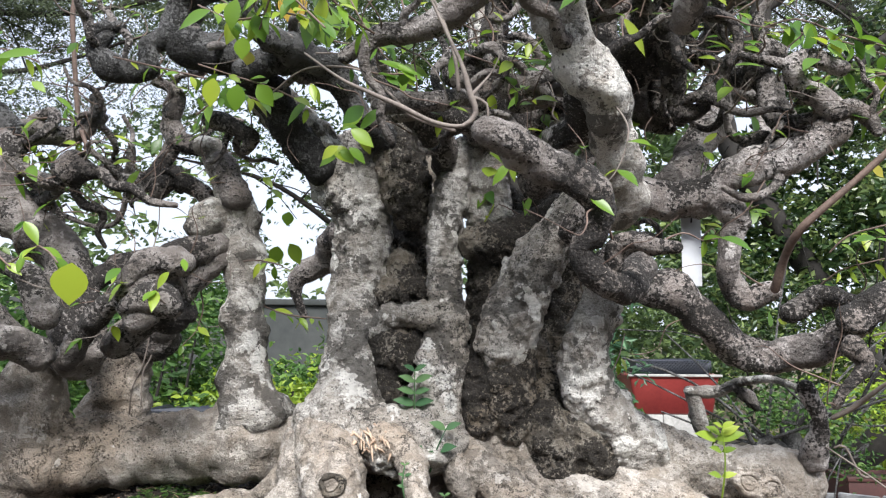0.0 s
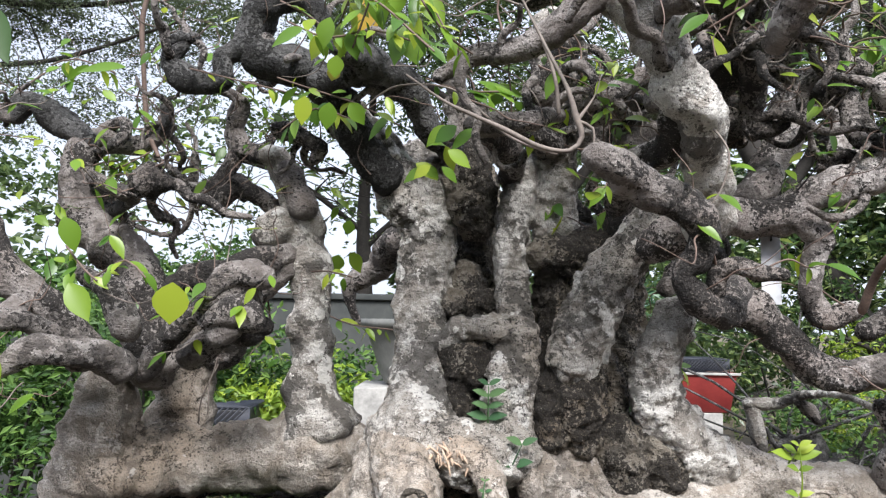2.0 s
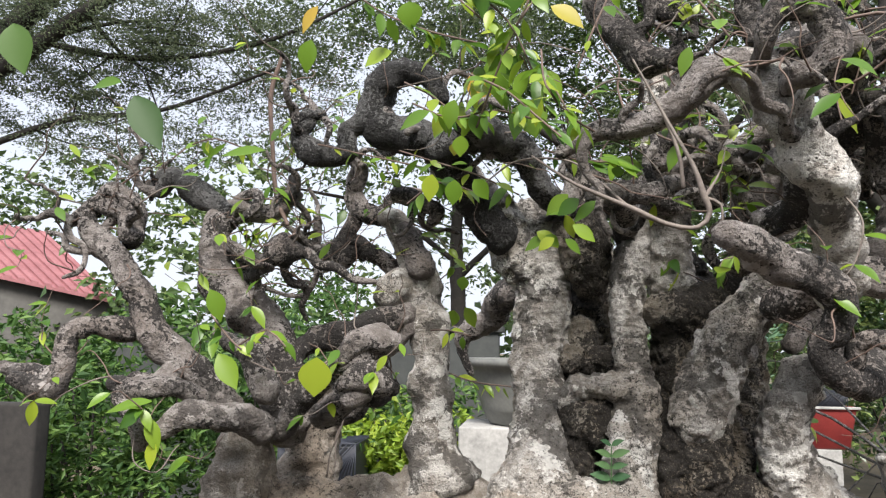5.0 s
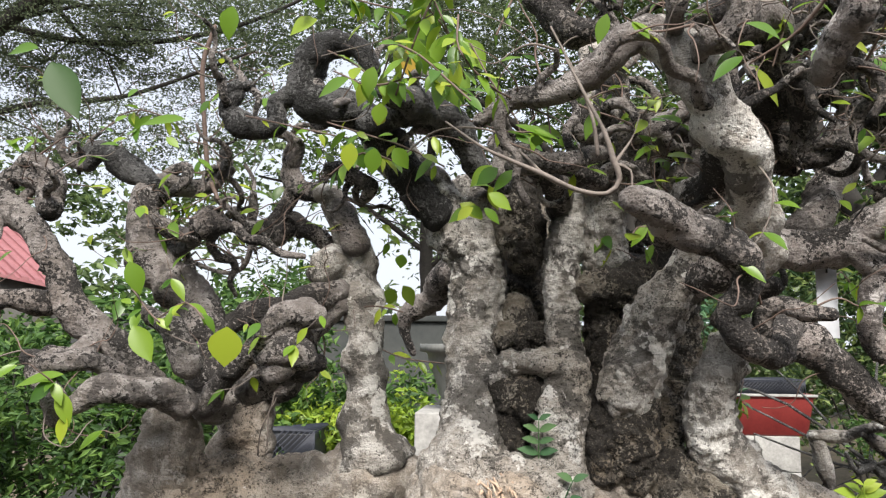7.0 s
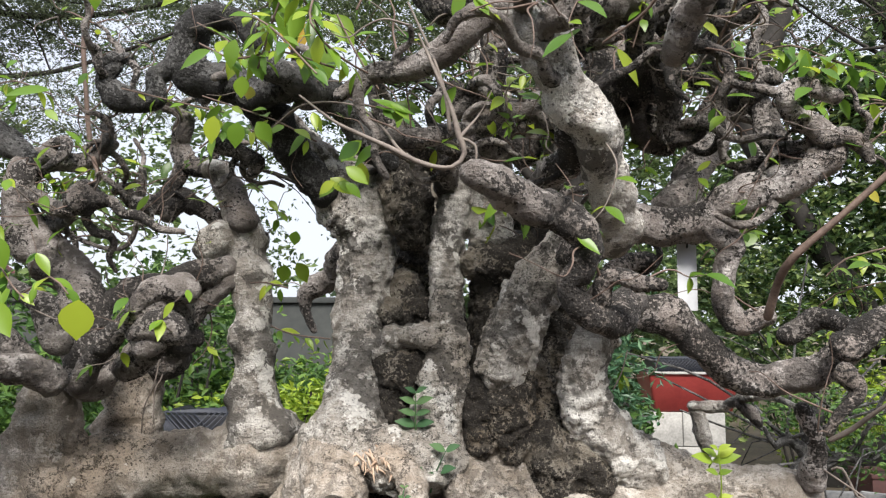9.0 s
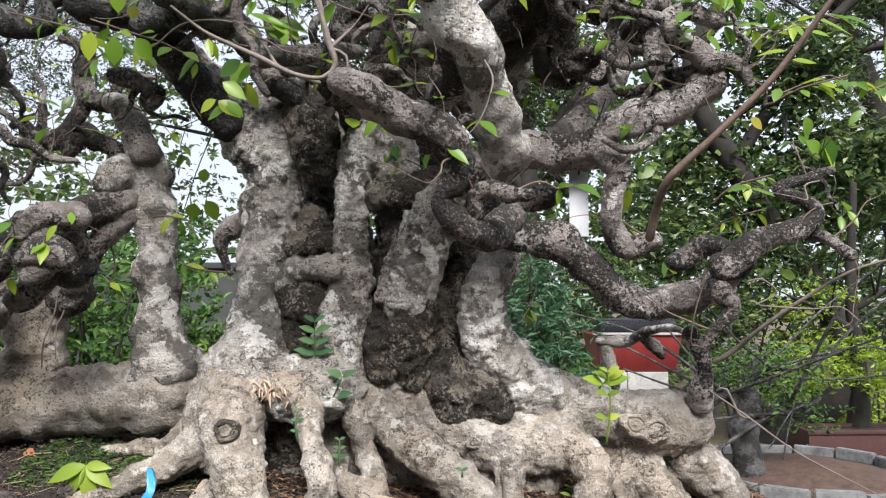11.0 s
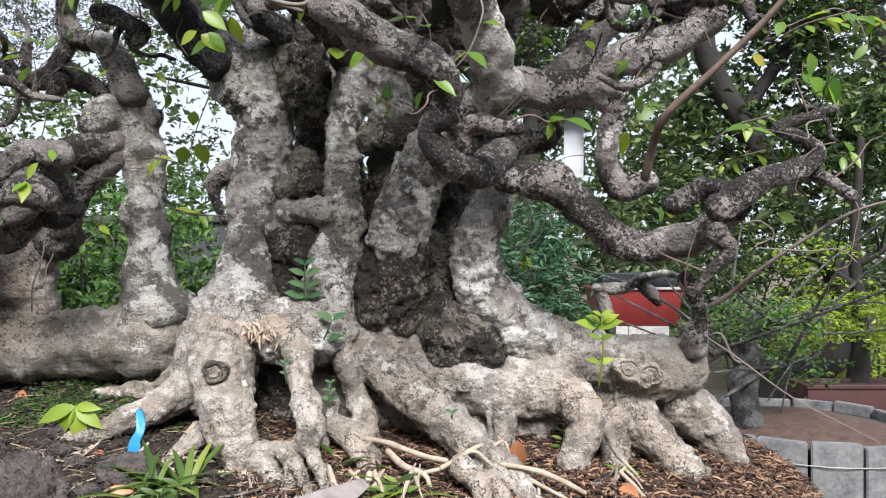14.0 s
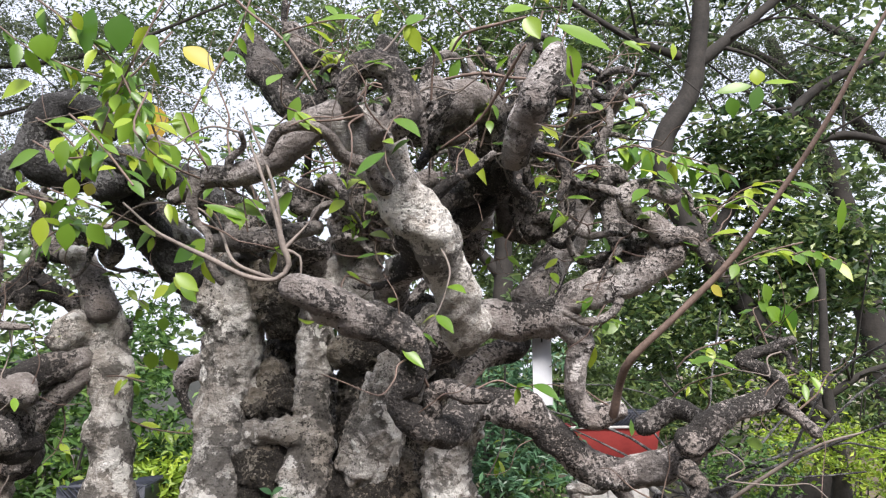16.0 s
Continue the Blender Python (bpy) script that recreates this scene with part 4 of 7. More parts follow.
limb([(-0.427, 1.080, 1.613, 0.0086), (-0.446, 1.072, 1.609, 0.0085), (-0.460, 1.062, 1.618, 0.0068), (-0.456, 1.056, 1.598, 0.0042), (-0.448, 1.058, 1.578, 0.0025)])
limb([(-0.562, 0.960, 1.615, 0.0070), (-0.525, 0.937, 1.597, 0.0083), (-0.489, 0.912, 1.582, 0.0095), (-0.453, 0.889, 1.588, 0.0143), (-0.437, 0.887, 1.600, 0.0086)])
limb([(-0.564, 0.990, 1.576, 0.0087), (-0.530, 0.965, 1.570, 0.0101), (-0.497, 0.939, 1.576, 0.0075)], "bark_shaded_grey")
limb([(-0.494, 0.997, 1.674, 0.0105), (-0.470, 0.978, 1.689, 0.0087), (-0.471, 0.967, 1.711, 0.0055)], "bark_shaded_grey")
limb([(-0.606, 0.994, 1.699, 0.0089), (-0.631, 0.993, 1.712, 0.0105), (-0.665, 0.991, 1.728, 0.0089), (-0.689, 0.984, 1.712, 0.0065), (-0.693, 0.987, 1.686, 0.0032)], "bark_shaded_grey")
limb([(-0.445, 0.905, 1.773, 0.0074), (-0.428, 0.900, 1.780, 0.0088), (-0.407, 0.900, 1.781, 0.0066)], "bark_shaded_grey")
limb([(-0.052, 0.805, 1.875, 0.0166), (-0.031, 0.800, 1.837, 0.0196), (-0.004, 0.787, 1.803, 0.0191), (0.024, 0.771, 1.790, 0.0137), (0.038, 0.762, 1.797, 0.0061)])
limb([(0.103, 0.764, 1.860, 0.0135), (0.109, 0.767, 1.829, 0.0147), (0.111, 0.761, 1.804, 0.0103)])
limb([(0.112, 0.664, 1.754, 0.0109), (0.129, 0.672, 1.760, 0.0122), (0.143, 0.682, 1.741, 0.0061), (0.147, 0.693, 1.717, 0.0028)])
limb([(0.117, 0.732, 1.758, 0.0179), (0.144, 0.749, 1.758, 0.0202), (0.161, 0.763, 1.786, 0.0138), (0.164, 0.769, 1.808, 0.0070)])
limb([(0.287, 0.913, 1.823, 0.0209), (0.292, 0.892, 1.858, 0.0214), (0.322, 0.874, 1.866, 0.0145), (0.331, 0.868, 1.845, 0.0093)])
limb([(0.351, 0.895, 1.825, 0.0133), (0.374, 0.870, 1.824, 0.0122), (0.391, 0.852, 1.834, 0.0092), (0.396, 0.842, 1.843, 0.0049)])
limb([(0.017, 0.780, 1.700, 0.0106), (0.010, 0.791, 1.680, 0.0125), (0.034, 0.798, 1.691, 0.0121), (0.052, 0.805, 1.706, 0.0084)])
twig([(-0.493, 0.973, 1.898, 0.0032), (-0.511, 0.979, 1.842, 0.0036), (-0.509, 0.987, 1.770, 0.0032), (-0.502, 0.995, 1.690, 0.0036), (-0.470, 0.958, 1.641, 0.0027)])
twig([(0.163, 0.693, 1.717, 0.0011), (0.200, 0.665, 1.738, 0.0016), (0.226, 0.627, 1.774, 0.0018), (0.236, 0.609, 1.788, 0.0013)])
twig([(0.048, 0.613, 1.745, 0.0010), (0.015, 0.625, 1.798, 0.0013), (-0.020, 0.638, 1.832, 0.0013), (-0.045, 0.652, 1.862, 0.0014)])
twig([(0.295, 0.683, 1.811, 0.0011), (0.304, 0.713, 1.774, 0.0015), (0.295, 0.751, 1.737, 0.0015)])
twig([(0.169, 0.694, 1.790, 0.0014), (0.203, 0.685, 1.793, 0.0017), (0.249, 0.686, 1.788, 0.0014), (0.291, 0.693, 1.803, 0.0009)])
twig([(0.175, 0.691, 1.819, 0.0012), (0.186, 0.681, 1.833, 0.0017), (0.214, 0.672, 1.838, 0.0017), (0.247, 0.663, 1.843, 0.0011)])
root([(0.049, 0.850, 1.156, 0.0033), (0.075, 0.835, 1.155, 0.0032), (0.113, 0.820, 1.145, 0.0032), (0.140, 0.810, 1.142, 0.0025)])
root([(0.075, 0.830, 1.147, 0.0039), (0.093, 0.805, 1.138, 0.0038), (0.116, 0.795, 1.131, 0.0031), (0.123, 0.785, 1.117, 0.0024)])
root([(0.116, 0.800, 1.132, 0.0025), (0.142, 0.800, 1.139, 0.0025), (0.169, 0.815, 1.151, 0.0025), (0.189, 0.800, 1.139, 0.0019)])
root([(0.199, 0.800, 1.141, 0.0025), (0.236, 0.800, 1.134, 0.0031), (0.268, 0.800, 1.121, 0.0031), (0.290, 0.800, 1.109, 0.0019)])
root([(0.175, 0.810, 1.131, 0.0019), (0.194, 0.830, 1.153, 0.0019), (0.207, 0.840, 1.154, 0.0020), (0.212, 0.830, 1.137, 0.0013)])
root([(0.012, 0.800, 1.138, 0.0037), (0.024, 0.770, 1.120, 0.0030), (0.022, 0.745, 1.103, 0.0023)])
root([(0.058, 0.790, 1.134, 0.0037), (0.054, 0.755, 1.112, 0.0029), (0.043, 0.730, 1.095, 0.0023)])
root([(0.069, 0.790, 1.134, 0.0037), (0.064, 0.755, 1.112, 0.0029), (0.071, 0.735, 1.095, 0.0023)])
root([(-0.090, 0.815, 1.135, 0.0057), (-0.076, 0.800, 1.128, 0.0056), (-0.071, 0.785, 1.111, 0.0043), (-0.077, 0.770, 1.098, 0.0030)])
root([(-0.097, 0.820, 1.135, 0.0045), (-0.100, 0.800, 1.120, 0.0031), (-0.102, 0.785, 1.106, 0.0018)])
root([(-0.079, 0.810, 1.131, 0.0038), (-0.062, 0.790, 1.116, 0.0025), (-0.054, 0.780, 1.107, 0.0012)])
root([(0.011, 0.875, 1.167, 0.0136), (0.032, 0.860, 1.151, 0.0147), (0.047, 0.830, 1.133, 0.0090), (0.049, 0.810, 1.121, 0.0050)])
root([(-0.132, 0.865, 1.159, 0.0094), (-0.160, 0.845, 1.143, 0.0072), (-0.180, 0.830, 1.130, 0.0058), (-0.180, 0.815, 1.113, 0.0038)])
root([(-0.144, 0.860, 1.153, 0.0047), (-0.149, 0.840, 1.130, 0.0033), (-0.142, 0.830, 1.113, 0.0019)])
root([(-0.285, 0.865, 1.148, 0.0060), (-0.278, 0.850, 1.127, 0.0046), (-0.280, 0.840, 1.113, 0.0026)])
root([(0.181, 0.848, 1.157, 0.0032), (0.202, 0.821, 1.136, 0.0031), (0.236, 0.800, 1.121, 0.0025), (0.283, 0.787, 1.099, 0.0022)])
root([(0.134, 0.783, 1.142, 0.0029), (0.177, 0.826, 1.154, 0.0021), (0.201, 0.848, 1.150, 0.0018)])
root([(0.155, 0.798, 1.140, 0.0149), (0.173, 0.777, 1.125, 0.0121), (0.178, 0.750, 1.102, 0.0070)])
root([(0.187, 0.785, 1.127, 0.0147), (0.198, 0.764, 1.113, 0.0086), (0.199, 0.750, 1.102, 0.0052)])
root([(0.195, 0.799, 1.130, 0.0112), (0.221, 0.786, 1.112, 0.0064), (0.244, 0.779, 1.107, 0.0034)])
root([(0.212, 0.917, 1.182, 0.0125), (0.211, 0.906, 1.148, 0.0113), (0.205, 0.894, 1.129, 0.0072)])
root([(-0.130, 0.889, 1.176, 0.0110), (-0.158, 0.863, 1.152, 0.0069), (-0.184, 0.836, 1.127, 0.0041)])
root([(-0.161, 0.905, 1.160, 0.0056), (-0.178, 0.864, 1.139, 0.0043), (-0.190, 0.836, 1.131, 0.0031)])
root([(-0.288, 0.891, 1.154, 0.0083), (-0.281, 0.872, 1.130, 0.0048), (-0.275, 0.866, 1.118, 0.0027)])
root([(0.305, 0.891, 1.158, 0.0111), (0.330, 0.904, 1.171, 0.0101), (0.343, 0.879, 1.133, 0.0038), (0.353, 0.866, 1.122, 0.0022)])
root([(0.007, 0.888, 1.191, 0.0083), (0.001, 0.877, 1.151, 0.0049), (-0.005, 0.865, 1.126, 0.0032)])
root([(0.358, 0.948, 1.165, 0.0266), (0.353, 0.931, 1.124, 0.0203), (0.354, 0.912, 1.099, 0.0142)])

plain("torn_wood", (0.30, 0.20, 0.135), (0.60, 0.47, 0.36), 90, 0.9, 0.5, 0.002)


def sliver(place, seed):
    """A torn splinter of bare wood where the bark has split off."""
    rng = random.Random(seed)
    p = Vector(place) + Vector((rng.uniform(-0.012, 0.012), rng.uniform(-0.006, 0.006), rng.uniform(-0.010, 0.010)))
    d = Vector((rng.uniform(-0.5, 0.9), -0.5, rng.uniform(-0.8, -0.2))).normalized()
    l, w = rng.uniform(0.008, 0.020), rng.uniform(0.0012, 0.0028)
    line = [(*(p - d * l * 0.6), w * 0.5), (*p, w), (*(p + d * l * 0.5 + Vector((0, -0.002, 0.001))), w * 0.8), (*(p + d * l), w * 0.2)]
    part("splinter", tube(bmesh.new(), line, 6, 0.004, 0.25, seed), "torn_wood", tree)


for i, place in enumerate(((-0.104, 0.922, 1.299), (-0.089, 0.906, 1.288), (-0.074, 0.895, 1.283), (-0.116, 0.915, 1.290), (-0.062, 0.885, 1.274), (-0.094, 0.892, 1.276), (-0.079, 0.885, 1.273))):
    for j in range(7):
        sliver(place, 2000 + 9 * i + j)

# ---- shoots and leaves of the old tree ----
leaf_mats = {"g": "leaf_fresh", "y": "leaf_yellow", "d": "leaf_mid"}


def leaf(base, tip, width, tone="g"):
    """One large leaf with a stalk, from base to tip."""
    b, t = Vector(base), Vector(tip)
    d = t - b
    verts, faces = [], []
    n = Vector((0.25 * random.uniform(-1, 1), -0.75, 0.55 + 0.3 * random.uniform(-1, 1)))
    blade(verts, faces, b, d, n, d.length, width, random.uniform(0.1, 0.35), random.uniform(0.02, 0.2))
    return mesh_part("leaf", verts, faces, leaf_mats[tone], tree)


def spray(points, count, length, tone="g", droop=0.6, thin=0.0011):
    """A thin shoot along its points, with pairs of drooping leaves."""
    line = spline([(*p, thin) for p in points], 0.01)
    shoot = part("shoot", tube(bmesh.new(), [(*p, thin) for p in points], 6, 0.015, 0.0), "shoot", tree)
    for i in range(count):
        verts, faces = [], []
        k = int((0.15 + 0.85 * (i + random.random()) / count) * (len(line) - 1))
        p = Vector(line[k][:3])
        a = Vector((line[min(k + 1, len(line) - 1)] - line[max(0, k - 1)])[:3]).normalized()
        out = Vector((random.uniform(-1, 1), random.uniform(-1, 0.6), random.uniform(-0.7, 0.5) - droop * 0.5))
        d = (out.normalized() + a * 0.5).normalized()
        l = length * random.uniform(0.55, 1.15)
        n = Vector((random.uniform(-0.5, 0.5), random.uniform(-0.9, 0.2), 0.8))
        blade(verts, faces, p + d * 0.004, d, n, l, l * random.uniform(0.36, 0.5), random.uniform(0.1, 0.45), random.uniform(0.05, 0.4))
        mesh_part("leaf", verts, faces, leaf_mats[tone], shoot)
    return shoot


def twiglet(pts, r, seed, leaves=0):
    """A short crooked twig growing from a branch, sometimes with a few leaves."""
    rng = random.Random(seed)
    k = rng.randrange(max(1, len(pts) // 3), len(pts))
    b = Vector(pts[k][:3])
    d = Vector((rng.uniform(-1, 1), rng.uniform(-0.9, 0.5), rng.uniform(-0.5, 0.9))).normalized()
    line = [(*b, r)]
    p = b + d * pts[k][3] * 0.9
    n = rng.randrange(4, 7)
    for i in range(n):
        d = (d + Vector((rng.uniform(-0.8, 0.8), rng.uniform(-0.5, 0.5), rng.uniform(-0.7, 0.8)))).normalized()
        p = p + d * rng.uniform(0.012, 0.03)
        line.append((*p, r * (1 - 0.75 * (i + 1) / n)))
    ob = part("twig", tube(bmesh.new(), line, 7, 0.004, 0.08, seed), rng.choice(("shoot", "shoot_pale", "shoot")), tree)
    if leaves:
        for i in range(leaves):
            verts, faces = [], []
            q = Vector(line[rng.randrange(2, len(line))][:3])
            w = Vector((rng.uniform(-1, 1), rng.uniform(-1, 0.4), rng.uniform(-0.9, 0.3))).normalized()
            l = rng.uniform(0.014, 0.032)
            blade(verts, faces, q, w, Vector((rng.uniform(-0.5, 0.5), -0.5, 0.8)), l, l * rng.uniform(0.36, 0.5), rng.uniform(0.1, 0.4), rng.uniform(0.0, 0.3))
            mesh_part("leaf", verts, faces, "leaf_fresh", ob)
    return ob


def curl(start, seed, radius, steps, mat="bark_dark"):
    """A stubby crooked branchlet that winds about, as on trees pruned for years."""
    rng = random.Random(seed)
    p = Vector(start)
    d = Vector((rng.uniform(-1, 1), rng.uniform(-0.7, 0.5), rng.uniform(-0.2, 1.0))).normalized()
    turn = Vector((rng.uniform(-0.4, 0.4), rng.uniform(-1, 1), rng.uniform(-0.4, 0.4))).normalized()
    line = [(*p, radius)]
    for i in range(steps):
        if rng.random() < 0.3:
            turn = -turn + Vector((rng.uniform(-0.5, 0.5), 0, rng.uniform(-0.5, 0.5)))
        d = (d + turn.cross(d) * rng.uniform(0.5, 1.2)).normalized()
        p = p + d * rng.uniform(2.0, 3.6) * radius
        line.append((*p, radius * (1 - 0.6 * (i + 1) / steps) * rng.uniform(0.85, 1.2)))
    part("branchlet", tube(bmesh.new(), line, 12, 0.004, 0.15, seed, knobs=2), mat, tree)
    return line


for i, pts in enumerate(limb_lines[6:]):
    if pts[0][2] < 1.33:
        continue
    rng = random.Random(900 + i)
    for j in range(2):
        k = rng.randrange(len(pts) // 2, len(pts))
        if pts[k][2] < 1.5:
            continue
        line = curl(pts[k][:3], 300 + i * 3 + j, min(0.009, max(0.0035, pts[k][3] * rng.uniform(0.35, 0.7))), rng.randrange(4, 8))
        for n in range(2):
            twiglet(line, 0.0007 + 0.0007 * rng.random(), 1000 + i * 7 + j * 2 + n, rng.choice((0, 0, 2, 3)))
    for j in range(2):
        twiglet(pts, 0.0007 + 0.0008 * ((i * 7 + j * 3) % 5) / 5, 100 + i * 5 + j, (0, 3, 0, 4, 0, 2)[(i + 2 * j) % 6])


def knot(centre, normal, radius, core="bark_pale", edge="bark_pale"):
    """A healed branch scar: ringed swelling with a dark core."""
    n = Vector(normal).normalized()
    f = n.to_track_quat("Z", "Y").to_matrix().to_4x4()
    for name, prof, mat, label in (("scar_ring", ((0.98, -0.5), (1.0, -0.05), (0.9, 0.14), (0.74, 0.2), (0.62, 0.1), (0.56, -0.1), (0.5, -0.5)), edge, "swollen bark ring of an old scar"), ("scar_core", ((0.56, -0.5), (0.55, 0.0), (0.42, 0.12), (0.3, 0.02), (0.16, 0.12), (0.02, 0.14)), core, "weathered scar core")):
        bm = bmesh.new()
        seg = 26
        rings = []
        for r, h in prof:
            ring = []
            for k in range(seg):
                a = 2 * math.pi * k / seg
                w = 1 + 0.34 * noise.noise(Vector((math.cos(a) * 1.5 + centre[0] * 40, math.sin(a) * 1.5, radius * 90 + 1.5 * r)))
                ring.append(bm.verts.new((radius * r * w * math.cos(a), radius * r * w * 0.85 * math.sin(a), radius * h * (1 + 0.5 * noise.noise(Vector((a, r * 3, radius * 50)))))))
            rings.append(ring)
        for p, q in zip(rings, rings[1:]):
            for k in range(seg):
                bm.faces.new((p[k], p[(k + 1) % seg], q[(k + 1) % seg], q[k]))
        bmesh.ops.transform(bm, matrix=Matrix.Translation(centre) @ f, verts=bm.verts)
        part(name, bm, mat, tree, label)


knot((-0.119, 0.829, 1.236), (-0.1, -1, 0.15), 0.0145, "bark_pale", "bark_crust")
knot((0.366, 0.912, 1.227), (0.0, -1, 0.2), 0.019)
knot((0.392, 0.911, 1.219), (0.2, -1, 0.1), 0.020)
knot((0.165, 0.914, 1.205), (0.1, -1, 0.3), 0.009)
leaf((-0.331, 0.661, 1.460), (-0.334, 0.665, 1.422), 0.0324)
leaf((-0.610, 0.783, 1.773), (-0.568, 0.776, 1.703), 0.0399, "d")
leaf((-0.733, 0.724, 1.845), (-0.716, 0.723, 1.783), 0.0401, "d")
leaf((-0.466, 0.742, 1.462), (-0.442, 0.738, 1.424), 0.0241)
leaf((-0.503, 0.793, 1.536), (-0.488, 0.797, 1.499), 0.0230)
leaf((-0.534, 0.733, 1.410), (-0.593, 0.733, 1.401), 0.0154)
leaf((-0.542, 0.733, 1.404), (-0.571, 0.728, 1.381), 0.0183)
leaf((-0.539, 0.734, 1.393), (-0.523, 0.731, 1.357), 0.0168)
leaf((-0.532, 0.737, 1.369), (-0.533, 0.733, 1.338), 0.0154)
leaf((-0.198, 0.911, 1.842), (-0.194, 0.916, 1.789), 0.0382, "y")
leaf((-0.166, 0.751, 1.798), (-0.160, 0.757, 1.737), 0.0317)
leaf((-0.133, 0.750, 1.741), (-0.121, 0.747, 1.698), 0.0383)
leaf((-0.133, 0.750, 1.738), (-0.147, 0.747, 1.696), 0.0255)
leaf((-0.118, 0.754, 1.774), (-0.093, 0.750, 1.741), 0.0257)
leaf((-0.105, 0.725, 1.835), (-0.070, 0.720, 1.810), 0.0237, "y")
leaf((-0.220, 0.772, 1.738), (-0.239, 0.775, 1.710), 0.0221)
leaf((-0.122, 0.787, 1.600), (-0.097, 0.788, 1.583), 0.0188)
leaf((-0.210, 0.776, 1.701), (-0.215, 0.778, 1.687), 0.0162, "y")
leaf((0.025, 0.666, 1.759), (0.016, 0.669, 1.730), 0.0137)
leaf((-0.382, 0.763, 1.826), (-0.390, 0.767, 1.788), 0.0243)
leaf((-0.374, 0.759, 1.865), (-0.394, 0.762, 1.835), 0.0198, "y")
leaf((-0.626, 0.781, 1.790), (-0.669, 0.781, 1.789), 0.0208)
leaf((-0.293, 0.799, 1.823), (-0.326, 0.794, 1.806), 0.0281)
leaf((-0.266, 0.759, 1.865), (-0.263, 0.762, 1.834), 0.0299)
leaf((-0.042, 0.706, 1.661), (-0.014, 0.707, 1.652), 0.0130)
leaf((-0.039, 0.707, 1.653), (-0.042, 0.708, 1.642), 0.0130)
leaf((-0.061, 0.711, 1.619), (-0.085, 0.713, 1.598), 0.0143)
leaf((0.283, 0.687, 1.847), (0.339, 0.675, 1.821), 0.0201)
leaf((0.296, 0.689, 1.827), (0.301, 0.693, 1.785), 0.0200)
leaf((0.286, 0.688, 1.833), (0.269, 0.690, 1.815), 0.0214)
leaf((0.230, 0.699, 1.867), (0.262, 0.698, 1.877), 0.0163)
leaf((0.253, 0.700, 1.862), (0.267, 0.695, 1.836), 0.0204)
leaf((0.547, 0.799, 1.830), (0.546, 0.796, 1.851), 0.0186)
leaf((0.550, 0.799, 1.829), (0.540, 0.802, 1.798), 0.0170)
leaf((0.555, 0.798, 1.832), (0.597, 0.798, 1.836), 0.0124)
leaf((0.540, 0.799, 1.829), (0.496, 0.799, 1.825), 0.0155)
leaf((0.513, 0.800, 1.815), (0.518, 0.803, 1.791), 0.0185)
leaf((0.547, 0.823, 1.595), (0.553, 0.826, 1.569), 0.0183)
leaf((0.548, 0.826, 1.567), (0.570, 0.828, 1.546), 0.0228)
leaf((0.571, 0.826, 1.571), (0.581, 0.830, 1.536), 0.0213)
leaf((0.193, 0.772, 1.742), (0.220, 0.776, 1.702), 0.0144)
leaf((-0.168, 0.650, 1.839), (-0.174, 0.655, 1.792), 0.0221)
leaf((-0.141, 0.651, 1.834), (-0.143, 0.655, 1.796), 0.0283)
leaf((-0.205, 0.699, 1.725), (-0.214, 0.702, 1.696), 0.0230)
leaf((-0.231, 0.701, 1.714), (-0.265, 0.702, 1.700), 0.0191)
leaf((-0.188, 0.701, 1.710), (-0.177, 0.704, 1.684), 0.0179)
leaf((-0.198, 0.703, 1.688), (-0.200, 0.706, 1.666), 0.0178)
leaf((-0.087, 0.677, 1.589), (-0.065, 0.678, 1.573), 0.0145)
leaf((-0.062, 0.670, 1.653), (-0.019, 0.671, 1.641), 0.0110)
leaf((-0.044, 0.670, 1.649), (-0.025, 0.672, 1.633), 0.0098)
leaf((0.625, 0.778, 1.686), (0.620, 0.782, 1.647), 0.0103)
leaf((0.083, 0.686, 1.850), (0.038, 0.686, 1.855), 0.0132)
leaf((-0.437, 0.776, 1.698), (-0.495, 0.776, 1.699), 0.0160)
leaf((-0.112, 0.787, 1.594), (-0.137, 0.789, 1.582), 0.0173)
leaf((-0.112, 0.787, 1.596), (-0.096, 0.788, 1.585), 0.0130)
leaf((-0.230, 0.717, 1.651), (-0.234, 0.720, 1.622), 0.0200)
leaf((-0.206, 0.718, 1.645), (-0.209, 0.721, 1.618), 0.0187)
leaf((-0.186, 0.718, 1.645), (-0.171, 0.720, 1.624), 0.0173)
leaf((-0.154, 0.817, 1.660), (-0.181, 0.819, 1.636), 0.0196)
leaf((-0.087, 0.782, 1.641), (-0.112, 0.785, 1.619), 0.0187)
leaf((-0.050, 0.778, 1.684), (-0.021, 0.779, 1.675), 0.0129)
leaf((-0.050, 0.778, 1.681), (-0.031, 0.780, 1.666), 0.0115)
leaf((0.249, 0.734, 1.751), (0.261, 0.737, 1.720), 0.0176)
leaf((0.377, 0.888, 1.670), (0.384, 0.891, 1.643), 0.0160)
leaf((-0.255, 1.141, 1.532), (-0.260, 1.144, 1.505), 0.0246)
leaf((-0.237, 1.140, 1.536), (-0.219, 1.144, 1.505), 0.0246)
leaf((-0.238, 1.135, 1.585), (-0.242, 1.138, 1.563), 0.0225)
leaf((0.381, 0.973, 1.531), (0.374, 0.976, 1.499), 0.0139)
leaf((0.392, 0.971, 1.546), (0.419, 0.969, 1.564), 0.0174)
leaf((0.494, 0.843, 1.408), (0.517, 0.842, 1.421), 0.0106)
leaf((0.540, 0.843, 1.408), (0.520, 0.842, 1.415), 0.0151)
leaf((0.483, 0.824, 1.593), (0.498, 0.825, 1.580), 0.0134, "y")
leaf((0.539, 0.826, 1.573), (0.553, 0.827, 1.564), 0.0179)
